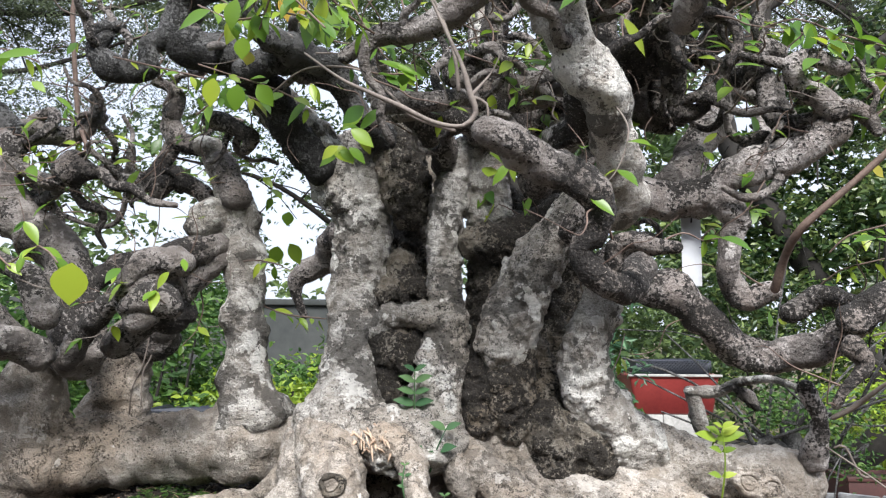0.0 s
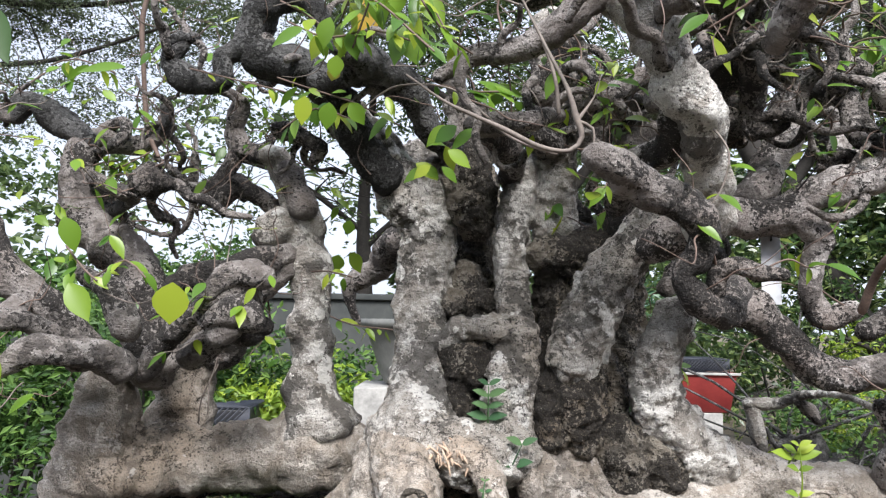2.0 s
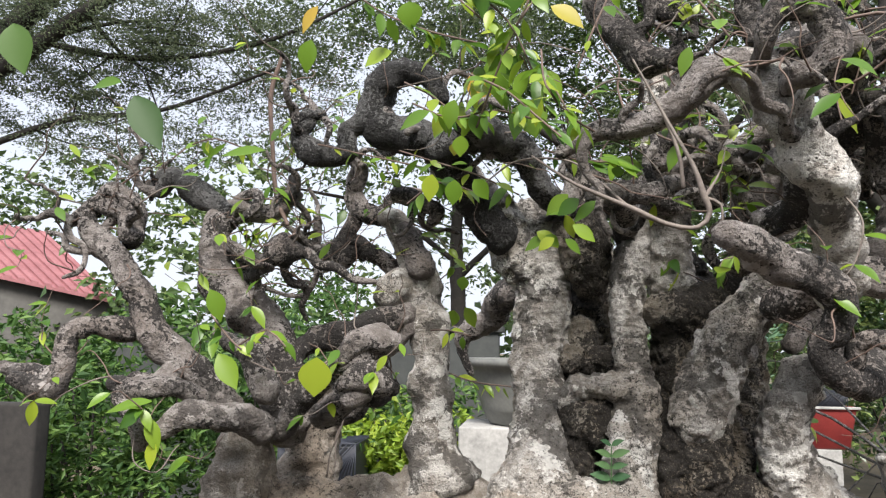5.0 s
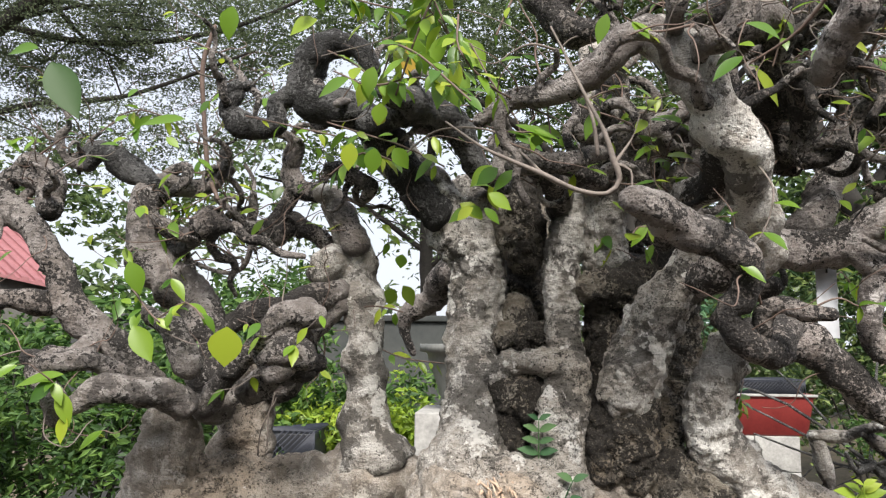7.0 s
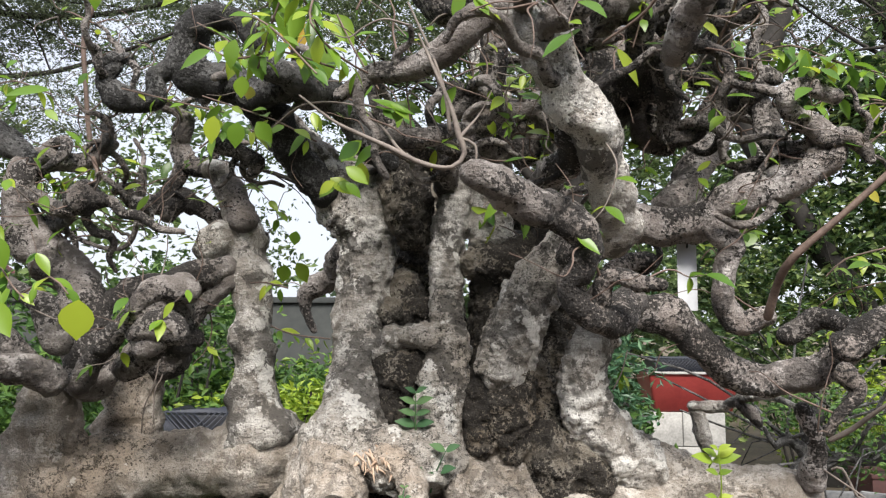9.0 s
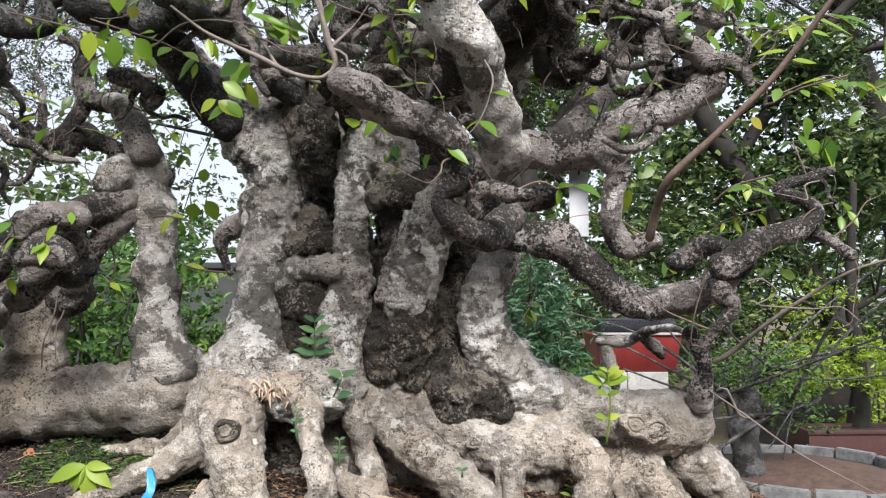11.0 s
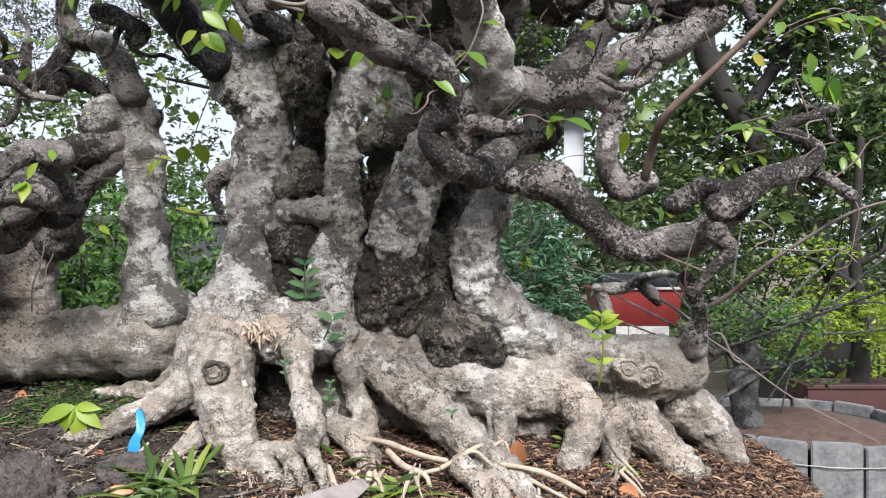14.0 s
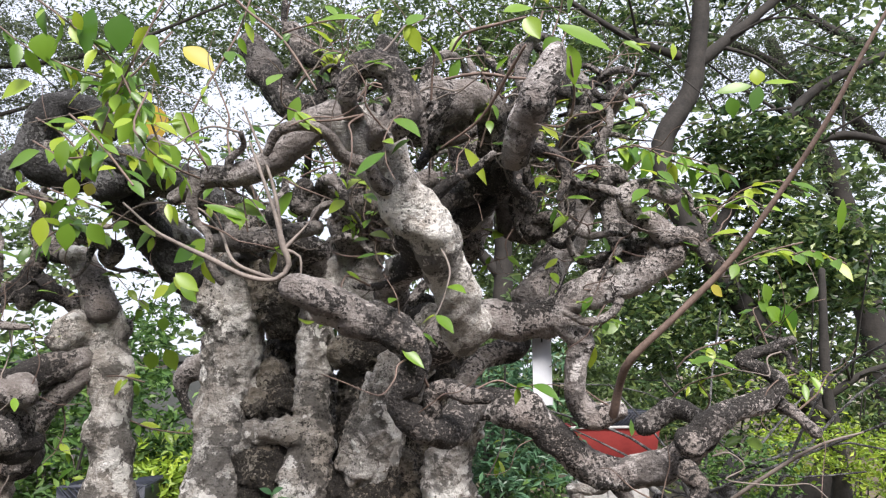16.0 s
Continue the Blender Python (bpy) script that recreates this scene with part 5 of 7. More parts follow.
leaf((0.570, 0.827, 1.561), (0.587, 0.830, 1.532), 0.0225)
leaf((0.550, 0.827, 1.561), (0.567, 0.829, 1.545), 0.0194)
leaf((0.535, 0.790, 1.702), (0.593, 0.792, 1.684), 0.0130)
leaf((0.520, 0.796, 1.653), (0.549, 0.796, 1.650), 0.0116)
leaf((-0.079, 0.710, 1.621), (-0.101, 0.712, 1.605), 0.0164)
leaf((-0.104, 0.715, 1.582), (-0.121, 0.716, 1.570), 0.0139)
leaf((-0.093, 0.715, 1.581), (-0.076, 0.716, 1.567), 0.0114)
leaf((-0.237, 0.780, 1.663), (-0.229, 0.783, 1.639), 0.0206)
spray([(-0.187, 0.661, 1.738), (-0.148, 0.622, 1.705), (-0.123, 0.608, 1.678), (-0.100, 0.593, 1.652)], 18, 0.0244)
spray([(-0.116, 0.659, 1.759), (-0.112, 0.621, 1.709), (-0.089, 0.641, 1.685), (-0.066, 0.667, 1.678)], 14, 0.0260)
spray([(-0.271, 0.769, 1.772), (-0.234, 0.756, 1.748), (-0.203, 0.737, 1.715)], 8, 0.0288)
spray([(-0.290, 0.847, 1.713), (-0.244, 0.835, 1.695), (-0.191, 0.815, 1.673), (-0.142, 0.804, 1.646)], 10, 0.0278)
spray([(-0.112, 0.777, 1.691), (-0.073, 0.764, 1.674), (-0.035, 0.750, 1.669)], 8, 0.0260)
spray([(0.367, 0.842, 1.758), (0.397, 0.806, 1.757), (0.437, 0.787, 1.731), (0.479, 0.775, 1.713)], 16, 0.0294)
spray([(0.426, 0.849, 1.691), (0.448, 0.812, 1.700), (0.479, 0.778, 1.683)], 10, 0.0250)
spray([(0.450, 0.911, 1.452), (0.474, 0.886, 1.479), (0.519, 0.870, 1.492)], 14, 0.0208)
spray([(-0.468, 0.800, 1.471), (-0.428, 0.783, 1.489), (-0.401, 0.771, 1.470)], 8, 0.0234)
spray([(0.013, 0.775, 1.709), (0.044, 0.774, 1.721), (0.056, 0.777, 1.696)], 7, 0.0224)
spray([(-0.482, 0.960, 1.647), (-0.529, 0.963, 1.624), (-0.545, 0.961, 1.640)], 5, 0.0240)
spray([(-0.222, 0.722, 1.863), (-0.176, 0.705, 1.813), (-0.134, 0.695, 1.764), (-0.112, 0.701, 1.711)], 22, 0.0304)
spray([(-0.117, 0.723, 1.851), (-0.147, 0.713, 1.803), (-0.184, 0.731, 1.774), (-0.213, 0.773, 1.732)], 18, 0.0339)
spray([(-0.343, 0.792, 1.898), (-0.297, 0.781, 1.861), (-0.240, 0.763, 1.829), (-0.186, 0.750, 1.808)], 16, 0.0302)
spray([(-0.112, 0.754, 1.774), (-0.088, 0.744, 1.725), (-0.064, 0.741, 1.686)], 8, 0.0244)
spray([(-0.597, 0.915, 1.748), (-0.557, 0.900, 1.751), (-0.502, 0.889, 1.730)], 6, 0.0309)
spray([(-0.561, 0.962, 1.627), (-0.527, 0.962, 1.635), (-0.510, 0.964, 1.611)], 6, 0.0250)
spray([(-0.272, 1.011, 1.496), (-0.246, 0.997, 1.496), (-0.213, 0.984, 1.488)], 5, 0.0222)
spray([(-0.260, 1.050, 1.440), (-0.218, 1.039, 1.425), (-0.160, 1.019, 1.419)], 8, 0.0283)
spray([(-0.518, 0.832, 1.508), (-0.480, 0.799, 1.480), (-0.459, 0.786, 1.467)], 6, 0.0218)
spray([(-0.406, 0.881, 1.734), (-0.333, 0.862, 1.712), (-0.265, 0.849, 1.693)], 9, 0.0235)
spray([(-0.252, 0.684, 1.876), (-0.194, 0.659, 1.829), (-0.148, 0.656, 1.788), (-0.118, 0.670, 1.726)], 20, 0.0296)
spray([(-0.109, 0.683, 1.878), (-0.125, 0.674, 1.825), (-0.156, 0.681, 1.758), (-0.182, 0.702, 1.696)], 18, 0.0280)
spray([(-0.255, 0.735, 1.735), (-0.210, 0.716, 1.711), (-0.160, 0.701, 1.713), (-0.105, 0.702, 1.696)], 14, 0.0268)
spray([(-0.032, 0.718, 1.899), (-0.044, 0.702, 1.840), (-0.063, 0.692, 1.793), (-0.080, 0.682, 1.748)], 12, 0.0238)
spray([(-0.002, 0.723, 1.851), (0.035, 0.708, 1.856), (0.082, 0.700, 1.860)], 8, 0.0239)
spray([(0.253, 0.841, 1.772), (0.271, 0.825, 1.781), (0.277, 0.821, 1.752)], 8, 0.0177)
spray([(0.384, 0.945, 1.791), (0.441, 0.924, 1.792), (0.499, 0.898, 1.769), (0.549, 0.880, 1.742)], 18, 0.0313)
spray([(0.518, 0.886, 1.691), (0.545, 0.861, 1.715), (0.589, 0.846, 1.725), (0.623, 0.834, 1.701)], 14, 0.0297)
spray([(0.529, 0.857, 1.621), (0.551, 0.841, 1.633), (0.599, 0.825, 1.644)], 8, 0.0258)
spray([(0.455, 0.870, 1.499), (0.477, 0.867, 1.519), (0.526, 0.866, 1.533)], 8, 0.0230)
spray([(0.212, 0.762, 1.832), (0.224, 0.766, 1.794), (0.211, 0.772, 1.743)], 7, 0.0196)
spray([(0.372, 0.972, 1.539), (0.390, 0.948, 1.560), (0.401, 0.934, 1.566)], 8, 0.0247)
spray([(0.276, 0.720, 1.879), (0.263, 0.724, 1.842), (0.238, 0.728, 1.805)], 8, 0.0189)
spray([(0.581, 0.820, 1.628), (0.599, 0.805, 1.630), (0.625, 0.785, 1.612)], 10, 0.0269)
spray([(-0.268, 0.783, 1.633), (-0.232, 0.781, 1.657), (-0.191, 0.782, 1.645)], 12, 0.0259)
spray([(0.352, 1.008, 1.530), (0.367, 1.006, 1.546), (0.383, 1.008, 1.523)], 7, 0.0261)
spray([(0.246, 1.094, 1.346), (0.265, 1.125, 1.369), (0.281, 1.154, 1.402)], 6, 0.0253)

# ---- seedlings and weeds ----
def weed(name, base, height, pairs, length, label, lean=(0, 0, 0), mat="leaf_seed"):
    root = thing(name, base, label, "weed", "weeds on the soil bed")
    mat = "leaf_grass" if name == "weed" else mat
    b = Vector(base)
    top = b + Vector(lean) + Vector((0, 0, height))
    mid = (b + top) / 2 + Vector((random.uniform(-0.004, 0.004), -0.003, 0))
    part("stem", tube(bmesh.new(), [(*b, 0.0012), (*mid, 0.001), (*top, 0.0006)], 6, 0.01, 0.0), mat, root)
    for i in range(pairs):
        f = (i + 1) / pairs
        p = b.lerp(top, f)
        turn = random.uniform(-0.5, 0.5)
        for s in (-1, 1):
            d = Vector((s * math.cos(turn), -0.5 + 0.3 * math.sin(turn), 0.25 + 0.4 * f))
            verts, faces = [], []
            l = length * random.uniform(0.8, 1.15) * (1 - 0.35 * f)
            blade(verts, faces, p, d, Vector((0, -0.75, 0.7)), l, l * (0.5 if name == "seedling" else 0.3), 0.2, 0.2)
            mesh_part("leaf", verts, faces, mat, root)
    return root


def grass_tuft(base, count, length, label, mat="leaf_fresh"):
    root = thing("grass_tuft", base, label, "grass", "weeds on the soil bed")
    for i in range(count):
        a = random.uniform(0, 2 * math.pi)
        d = Vector((math.cos(a), 0.7 * math.sin(a) - 0.2, random.uniform(0.35, 1.2)))
        verts, faces = [], []
        l = length * random.uniform(0.5, 1.2)
        blade(verts, faces, Vector(base) + Vector((random.uniform(-0.008, 0.008), random.uniform(-0.008, 0.008), 0)), d, Vector((-d.x, -d.y, 1)), l, l * 0.09 + 0.002, 0.3, 0.5)
        mesh_part("blade", verts, faces, mat, root)
    return root


def on_soil(x, y, up=0.0):
    return (x, y, soil_z(x, y) + up)


seedling = "small green seedling growing in a bark crevice"
weed("seedling", (-0.033, 0.927, 1.300), 0.055, 4, 0.030, seedling, (0.0, -0.01, 0))
weed("seedling", (-0.013, 0.897, 1.239), 0.050, 2, 0.032, seedling, (0.018, -0.01, 0))
weed("seedling", (-0.084, 0.930, 1.272), 0.018, 2, 0.016, seedling)
weed("seedling", (-0.051, 0.923, 1.271), 0.016, 2, 0.014, seedling)
weed("seedling", (0.324, 0.886, 1.210), 0.085, 3, 0.022, "thin yellow-green seedling in a bark crevice", (0.002, -0.004, 0), "leaf_hedge")
weed("seedling", (0.318, 0.893, 1.273), 0.012, 2, 0.035, "thin yellow-green seedling in a bark crevice", (0.01, 0, 0), "leaf_hedge")
weed("seedling", (-0.027, 0.821, 1.134), 0.014, 2, 0.012, seedling)
weed("seedling", (0.145, 0.800, 1.191), 0.006, 1, 0.015, seedling)
weed("seedling", (-0.040, 0.841, 1.221), 0.035, 3, 0.012, seedling)
weed("seedling", (0.004, 0.873, 1.187), 0.030, 3, 0.014, seedling)
low = "low green weed on the dark soil"
for x, y, h, n, l in ((-0.145, 0.730, 0.012, 2, 0.030), (-0.135, 0.700, 0.008, 2, 0.032), (-0.125, 0.735, 0.018, 2, 0.028), (-0.160, 0.715, 0.008, 2, 0.026), (0.070, 0.765, 0.012, 2, 0.030), (0.097, 0.720, 0.010, 2, 0.034), (0.088, 0.765, 0.022, 2, 0.032), (0.060, 0.72, 0.010, 2, 0.026), (0.285, 0.911, 0.03, 3, 0.02), (-0.345, 0.735, 0.012, 2, 0.022), (-0.325, 0.72, 0.010, 2, 0.022), (-0.30, 0.705, 0.010, 2, 0.022), (0.357, 0.735, 0.005, 1, 0.018), (0.053, 0.638, 0.006, 1, 0.014), (0.351, 0.864, 0.01, 2, 0.02), (-0.022, 0.80, 0.03, 2, 0.022), (0.125, 0.80, 0.004, 1, 0.014)):
    weed("weed", on_soil(x, y, -0.003), h, n, l, low)
weed_root = thing("weed", (-0.296, 0.877, 1.150), "broad yellow-green drooping weed beside a side root", "weed", "weeds on the soil bed")
part("stem", tube(bmesh.new(), [(-0.296, 0.877, 1.146, 0.0014), (-0.294, 0.874, 1.172, 0.0012), (-0.290, 0.870, 1.194, 0.0008)], 6, 0.01, 0.0), "leaf_hedge", weed_root)
for dx, dz, l in ((-0.9, -0.25, 0.044), (-0.45, -0.75, 0.040), (0.25, -0.9, 0.046), (0.8, -0.45, 0.040), (0.9, 0.05, 0.030)):
    verts, faces = [], []
    blade(verts, faces, Vector((-0.290, 0.869, 1.190)), Vector((dx, -0.35, dz)), Vector((0.3 * dx, -0.9, 0.4)), l, l * 0.42, 0.25, 0.35)
    mesh_part("leaf", verts, faces, "leaf_hedge", weed_root)
grass_tuft(on_soil(-0.275, 0.628), 14, 0.042, "yellow-green grass tuft on the soil", "leaf_hedge")
grass_tuft(on_soil(-0.245, 0.655), 9, 0.045, "thin green grass tuft on the soil")
grass_tuft(on_soil(-0.152, 0.755), 14, 0.058, "green grass tuft on the soil beside the saw", "leaf_grass")
grass_tuft(on_soil(-0.142, 0.780), 12, 0.062, "green grass tuft on the soil beside the saw", "leaf_grass")
grass_tuft(on_soil(-0.300, 0.610), 12, 0.055, "yellow-green grass tuft on the soil", "leaf_hedge")
grass_tuft(on_soil(-0.125, 0.765), 12, 0.055, "green grass tuft on the soil beside the saw", "leaf_grass")
grass_tuft(on_soil(-0.168, 0.735), 9, 0.050, "green grass tuft on the soil beside the saw", "leaf_grass")
grass_tuft(on_soil(0.096, 0.768), 11, 0.058, "thin green grass tuft on the soil", "leaf_grass")
grass_tuft(on_soil(0.018, 0.835), 8, 0.055, "thin green grass tuft between two roots", "leaf_grass")
grass_tuft(on_soil(0.062, 0.745), 8, 0.034, "thin green grass tuft on the soil")
grass_tuft(on_soil(0.350, 0.872), 14, 0.022, "short dry yellowish grass tuft", "leaf_hedge")
grass_tuft(on_soil(-0.055, 0.625), 8, 0.03, "thin green grass tuft on the soil")

# ---- on the soil bed ----
def clover(x, y, height, seed):
    """A low weed of three round leaflets on each of a few stalks."""
    rng = random.Random(seed)
    root = thing("clover", on_soil(x, y), "round-leaved green clover on the dark soil", "weed", "weeds on the soil bed")
    for i in range(3):
        b = Vector(on_soil(x, y, -0.002))
        top = b + Vector((rng.uniform(-0.014, 0.014), rng.uniform(-0.012, 0.006), height * rng.uniform(0.7, 1.2)))
        part("stem", tube(bmesh.new(), [(*b, 0.0008), (*((b + top) / 2), 0.0008), (*top, 0.0006)], 5, 0.01, 0.0), "leaf_grass", root)
        a = rng.uniform(0, 2)
        for k in range(3):
            c = a + k * 2.1
            verts, faces = [], []
            blade(verts, faces, top, Vector((math.cos(c), math.sin(c) - 0.2, 0.15)), Vector((0, -0.5, 0.85)), 0.012, 0.011, 0.15, 0.1)
            mesh_part("leaf", verts, faces, "leaf_seed", root)
    return root


for i, (x, y) in enumerate(((-0.289, 0.640), (-0.278, 0.630), (-0.265, 0.640), (-0.251, 0.630), (-0.233, 0.620))):
    clover(x, y, 0.020, 40 + i)


def clod(place, size, seed, label):
    bm = bmesh.new()
    bmesh.ops.create_icosphere(bm, subdivisions=5, radius=1)
    off = Vector((seed * 5.3, seed * 2.1, seed))
    for v in bm.verts:
        p = v.co.copy()
        q = p * 1.2 + off
        k = 1 + 0.22 * noise.noise(q) + 0.13 * noise.noise(q * 2.4) + 0.05 * noise.cell(q * 3.1) + 0.09 * noise.noise(q * 6) + 0.05 * noise.noise(q * 14) + 0.025 * noise.noise(q * 30)
        k -= 0.12 * max(0.0, 0.16 - abs(noise.noise(q * 2.2 + off))) / 0.16 + 0.08 * max(0.0, 0.14 - abs(noise.noise(q * 5.5))) / 0.14
        v.co = Vector((p.x * size[0], p.y * size[1], p.z * size[2])) * k + Vector(place)
    ob = part("soil_clod", bm, "clod")
    return tagged(ob, label, "soil clod", "dry clods on the bed")


clod((-0.355, 0.665, soil_z(-0.355, 0.665) + 0.020), (0.070, 0.055, 0.075), 1, "large grey-brown dry soil clod on the bed")
clod((-0.240, 0.668, soil_z(-0.240, 0.668) + 0.020), (0.043, 0.040, 0.055), 2, "rounded grey-brown dry soil clod on the bed")
clod((-0.190, 0.784, soil_z(-0.190, 0.784) + 0.004), (0.034, 0.030, 0.024), 3, "small brown clod between roots")
clod((-0.429, 0.657, soil_z(-0.429, 0.657) + 0.012), (0.05, 0.045, 0.05), 4, "grey-brown dry soil clod on the bed")
for i, (x, y, s) in enumerate(((-0.218, 0.741, 0.014), (-0.204, 0.657, 0.012), (-0.279, 0.582, 0.011), (-0.176, 0.638, 0.013), (-0.110, 0.779, 0.012), (-0.288, 0.826, 0.014), (-0.307, 0.873, 0.016), (-0.373, 0.845, 0.018), (-0.260, 0.807, 0.013))):
    clod((x, y, soil_z(x, y) + s * 0.2), (s, s * 0.9, s * 0.7), 10 + i, "small crumbly soil lump")


def pebble(x, y, size, mat, label, seed, flat=0.55):
    bm = bmesh.new()
    bmesh.ops.create_icosphere(bm, subdivisions=3, radius=1)
    for v in bm.verts:
        q = v.co * 1.1 + Vector((seed, 0, 0))
        v.co = Vector((v.co.x, v.co.y * 0.8, v.co.z * flat)) * size * (1 + 0.3 * noise.noise(q) + 0.08 * noise.noise(q * 4)) + Vector((x, y, soil_z(x, y) + size * flat * 0.4))
    return tagged(part("pebble", bm, mat), label, "stone", "stones on the bed")


pebble(0.127, 0.742, 0.0155, "stone_black", "smooth black stone on the wood chips", 1)
pebble(-0.190, 0.748, 0.015, "shard_orange", "flat orange brick shard on the soil", 2, 0.35)
pebble(-0.196, 0.690, 0.012, "shard_pink", "pale pink shard on the soil", 3, 0.35)
pebble(-0.205, 0.603, 0.012, "shard_pink", "pale pink shard on the soil", 4, 0.4)
pebble(0.470, 0.800, 0.010, "concrete", "white pebble on the wood chips", 5)
pebble(0.492, 0.803, 0.007, "concrete", "white pebble on the wood chips", 6)
pebble(-0.262, 0.645, 0.004, "concrete", "white pebble on the soil", 7)


def rootlet(start, seed):
    """A hair root that leaves a buttress and creeps over the soil."""
    rng = random.Random(seed)
    x, y, z = start
    a = rng.uniform(-2.7, -0.4)
    r = rng.uniform(0.0008, 0.0024)
    line = [(x, y, z, r)]
    for i in range(rng.randrange(4, 8)):
        a += rng.uniform(-0.7, 0.7)
        s = rng.uniform(0.008, 0.018)
        x, y = x + s * math.cos(a), y + s * math.sin(a)
        z = max(soil_z(x, y) + r * 0.6 + rng.uniform(0.0, 0.003), z - 0.012)
        line.append((x, y, z, r * (1 - 0.12 * i)))
    part("root", tube(bmesh.new(), line, 7, 0.004, 0.1, seed), rng.choice(("root_pale", "root_pale", "shoot_pale")), tree)


for i, spot in enumerate(((-0.096, 0.814, 1.129), (-0.068, 0.813, 1.135), (-0.039, 0.814, 1.129), (-0.013, 0.799, 1.132), (0.006, 0.799, 1.129), (0.043, 0.784, 1.135), (0.067, 0.776, 1.137), (0.109, 0.775, 1.143), (0.162, 0.764, 1.113), (0.194, 0.757, 1.106), (0.238, 0.808, 1.120), (0.274, 0.824, 1.107), (0.341, 0.851, 1.124), (-0.164, 0.835, 1.137), (-0.196, 0.834, 1.150), (-0.259, 0.848, 1.151))):
    for j in range(6):
        rootlet(tuple(v + random.uniform(-0.006, 0.006) for v in spot), 700 + i * 5 + j)



def saw(tip, pivot, butt, lift=0.007):
    """A pruning saw lying on the soil: toothed blade, pivot bolt and the head of its handle."""
    root = thing("pruning_saw", pivot, "worn steel pruning saw lying on the soil bed", "saw")
    t, p, b = Vector(tip) + Vector((0, 0, 0.3 * lift)), Vector(pivot) + Vector((0, 0, lift)), Vector(butt)
    x = (t - p).normalized()
    z = Vector((0.1, -0.75, 0.66))
    y = z.cross(x).normalized()
    z = x.cross(y).normalized()
    length = (t - p).length
    n = 170
    top, low = [], []
    for i in range(n + 1):
        f = i / n
        half = 0.0195 * (1 - f) + 0.0082 * f
        c = p + x * (f * length) + y * (0.006 * math.sin(f * 3.0))
        tooth = 0.0019 if i % 2 else 0.0
        top.append(c + y * (half + tooth * (f > 0.06) * (f < 0.985)))
        low.append(c - y * half * (1.0 if f < 0.93 else 1.0 - 0.7 * (f - 0.93) / 0.07))
    bm = bmesh.new()
    rows4 = []
    for s in (0.0006, -0.0006):
        rows4.append([bm.verts.new(v + z * s) for v in top])
        rows4.append([bm.verts.new(v + z * s) for v in low])
    for i in range(n):
        bm.faces.new((rows4[0][i], rows4[1][i], rows4[1][i + 1], rows4[0][i + 1]))
        bm.faces.new((rows4[2][i + 1], rows4[3][i + 1], rows4[3][i], rows4[2][i]))
        bm.faces.new((rows4[0][i + 1], rows4[2][i + 1], rows4[2][i], rows4[0][i]))
        bm.faces.new((rows4[1][i], rows4[3][i], rows4[3][i + 1], rows4[1][i + 1]))
    bm.faces.new((rows4[0][0], rows4[2][0], rows4[3][0], rows4[1][0]))
    bm.faces.new((rows4[0][n], rows4[1][n], rows4[3][n], rows4[2][n]))
    part("blade", bm, "steel", root, "scratched steel saw blade", smooth=False)
    frame3 = Matrix((x, y, z)).transposed().to_4x4()
    bm = bmesh.new()
    box(bm, (-0.150, -0.022, -0.009), (0.009, 0.021, 0.0016), 0.0016)
    bmesh.ops.transform(bm, matrix=Matrix.Translation(p + z * 0.0008) @ frame3, verts=bm.verts)
    part("handle_head", bm, "handle_grey", root, "dark grey moulded handle head")
    bm = bmesh.new()
    outer = [bm.verts.new((-0.030 - 0.075 * f, -0.017 + 0.030 * math.sin(f * 2.0), 0.0019)) for f in (0, 0.25, 0.5, 0.75, 1)]
    inner = [bm.verts.new((-0.022 - 0.080 * f, -0.019 + 0.018 * math.sin(f * 2.0), 0.0019)) for f in (0, 0.25, 0.5, 0.75, 1)]
    for k in range(4):
        bm.faces.new((outer[k], inner[k], inner[k + 1], outer[k + 1]))
    bmesh.ops.transform(bm, matrix=Matrix.Translation(p + z * 0.0012) @ frame3, verts=bm.verts)
    part("handle_mark", bm, "tag_white", root, "pale curved stripe on the handle")
    bm = bmesh.new()
    prof = ((-0.002, 0.0125), (0.0, 0.0125), (0.0042, 0.0122), (0.0058, 0.0104), (0.0058, 0.0075), (0.0044, 0.0068), (0.0044, 0.004), (0.006, 0.0034), (0.006, 0.0003))
    seg = 28
    rings = [[bm.verts.new((r * math.cos(2 * math.pi * k / seg), r * math.sin(2 * math.pi * k / seg), h)) for k in range(seg)] for h, r in prof]
    for r0, r1 in zip(rings, rings[1:]):
        for k in range(seg):
            bm.faces.new((r0[k], r0[(k + 1) % seg], r1[(k + 1) % seg], r1[k]))
    bm.faces.new(rings[-1])
    bmesh.ops.transform(bm, matrix=Matrix.Translation(p + z * 0.0024) @ frame3, verts=bm.verts)
    part("pivot_bolt", bm, "rivet_steel", root, "dark steel pivot bolt")


saw((0.059, 0.751, 1.130), (-0.129, 0.578, 1.092), (-0.170, 0.544, 1.089), 0.010)


def ribbon(name, pts, width, label, mat="tie_blue"):
    """A knotted strip of plastic film."""
    bm = bmesh.new()
    prev = None
    line = spline([(*p, 0) for p in pts], 0.004)
    for i, q in enumerate(line):
        f = i / (len(line) - 1)
        c = Vector(q[:3])
        w = width * (0.35 + 0.75 * f)
        row = []
        for k in range(7):
            s = k / 6 - 0.5
            row.append(bm.verts.new(c + Vector((s * w, -0.003 * math.cos(s * 17 + 9 * f), 0.001 * math.sin(13 * f)))))
        if prev:
            for k in range(6):
                bm.faces.new((prev[k], prev[k + 1], row[k + 1], row[k]))
        prev = row
    ob = part(name, bm, mat)
    sol = ob.modifiers.new("film", "SOLIDIFY")
    sol.thickness = 0.0006
    return tagged(ob, label, "plastic tie", "blue ties")


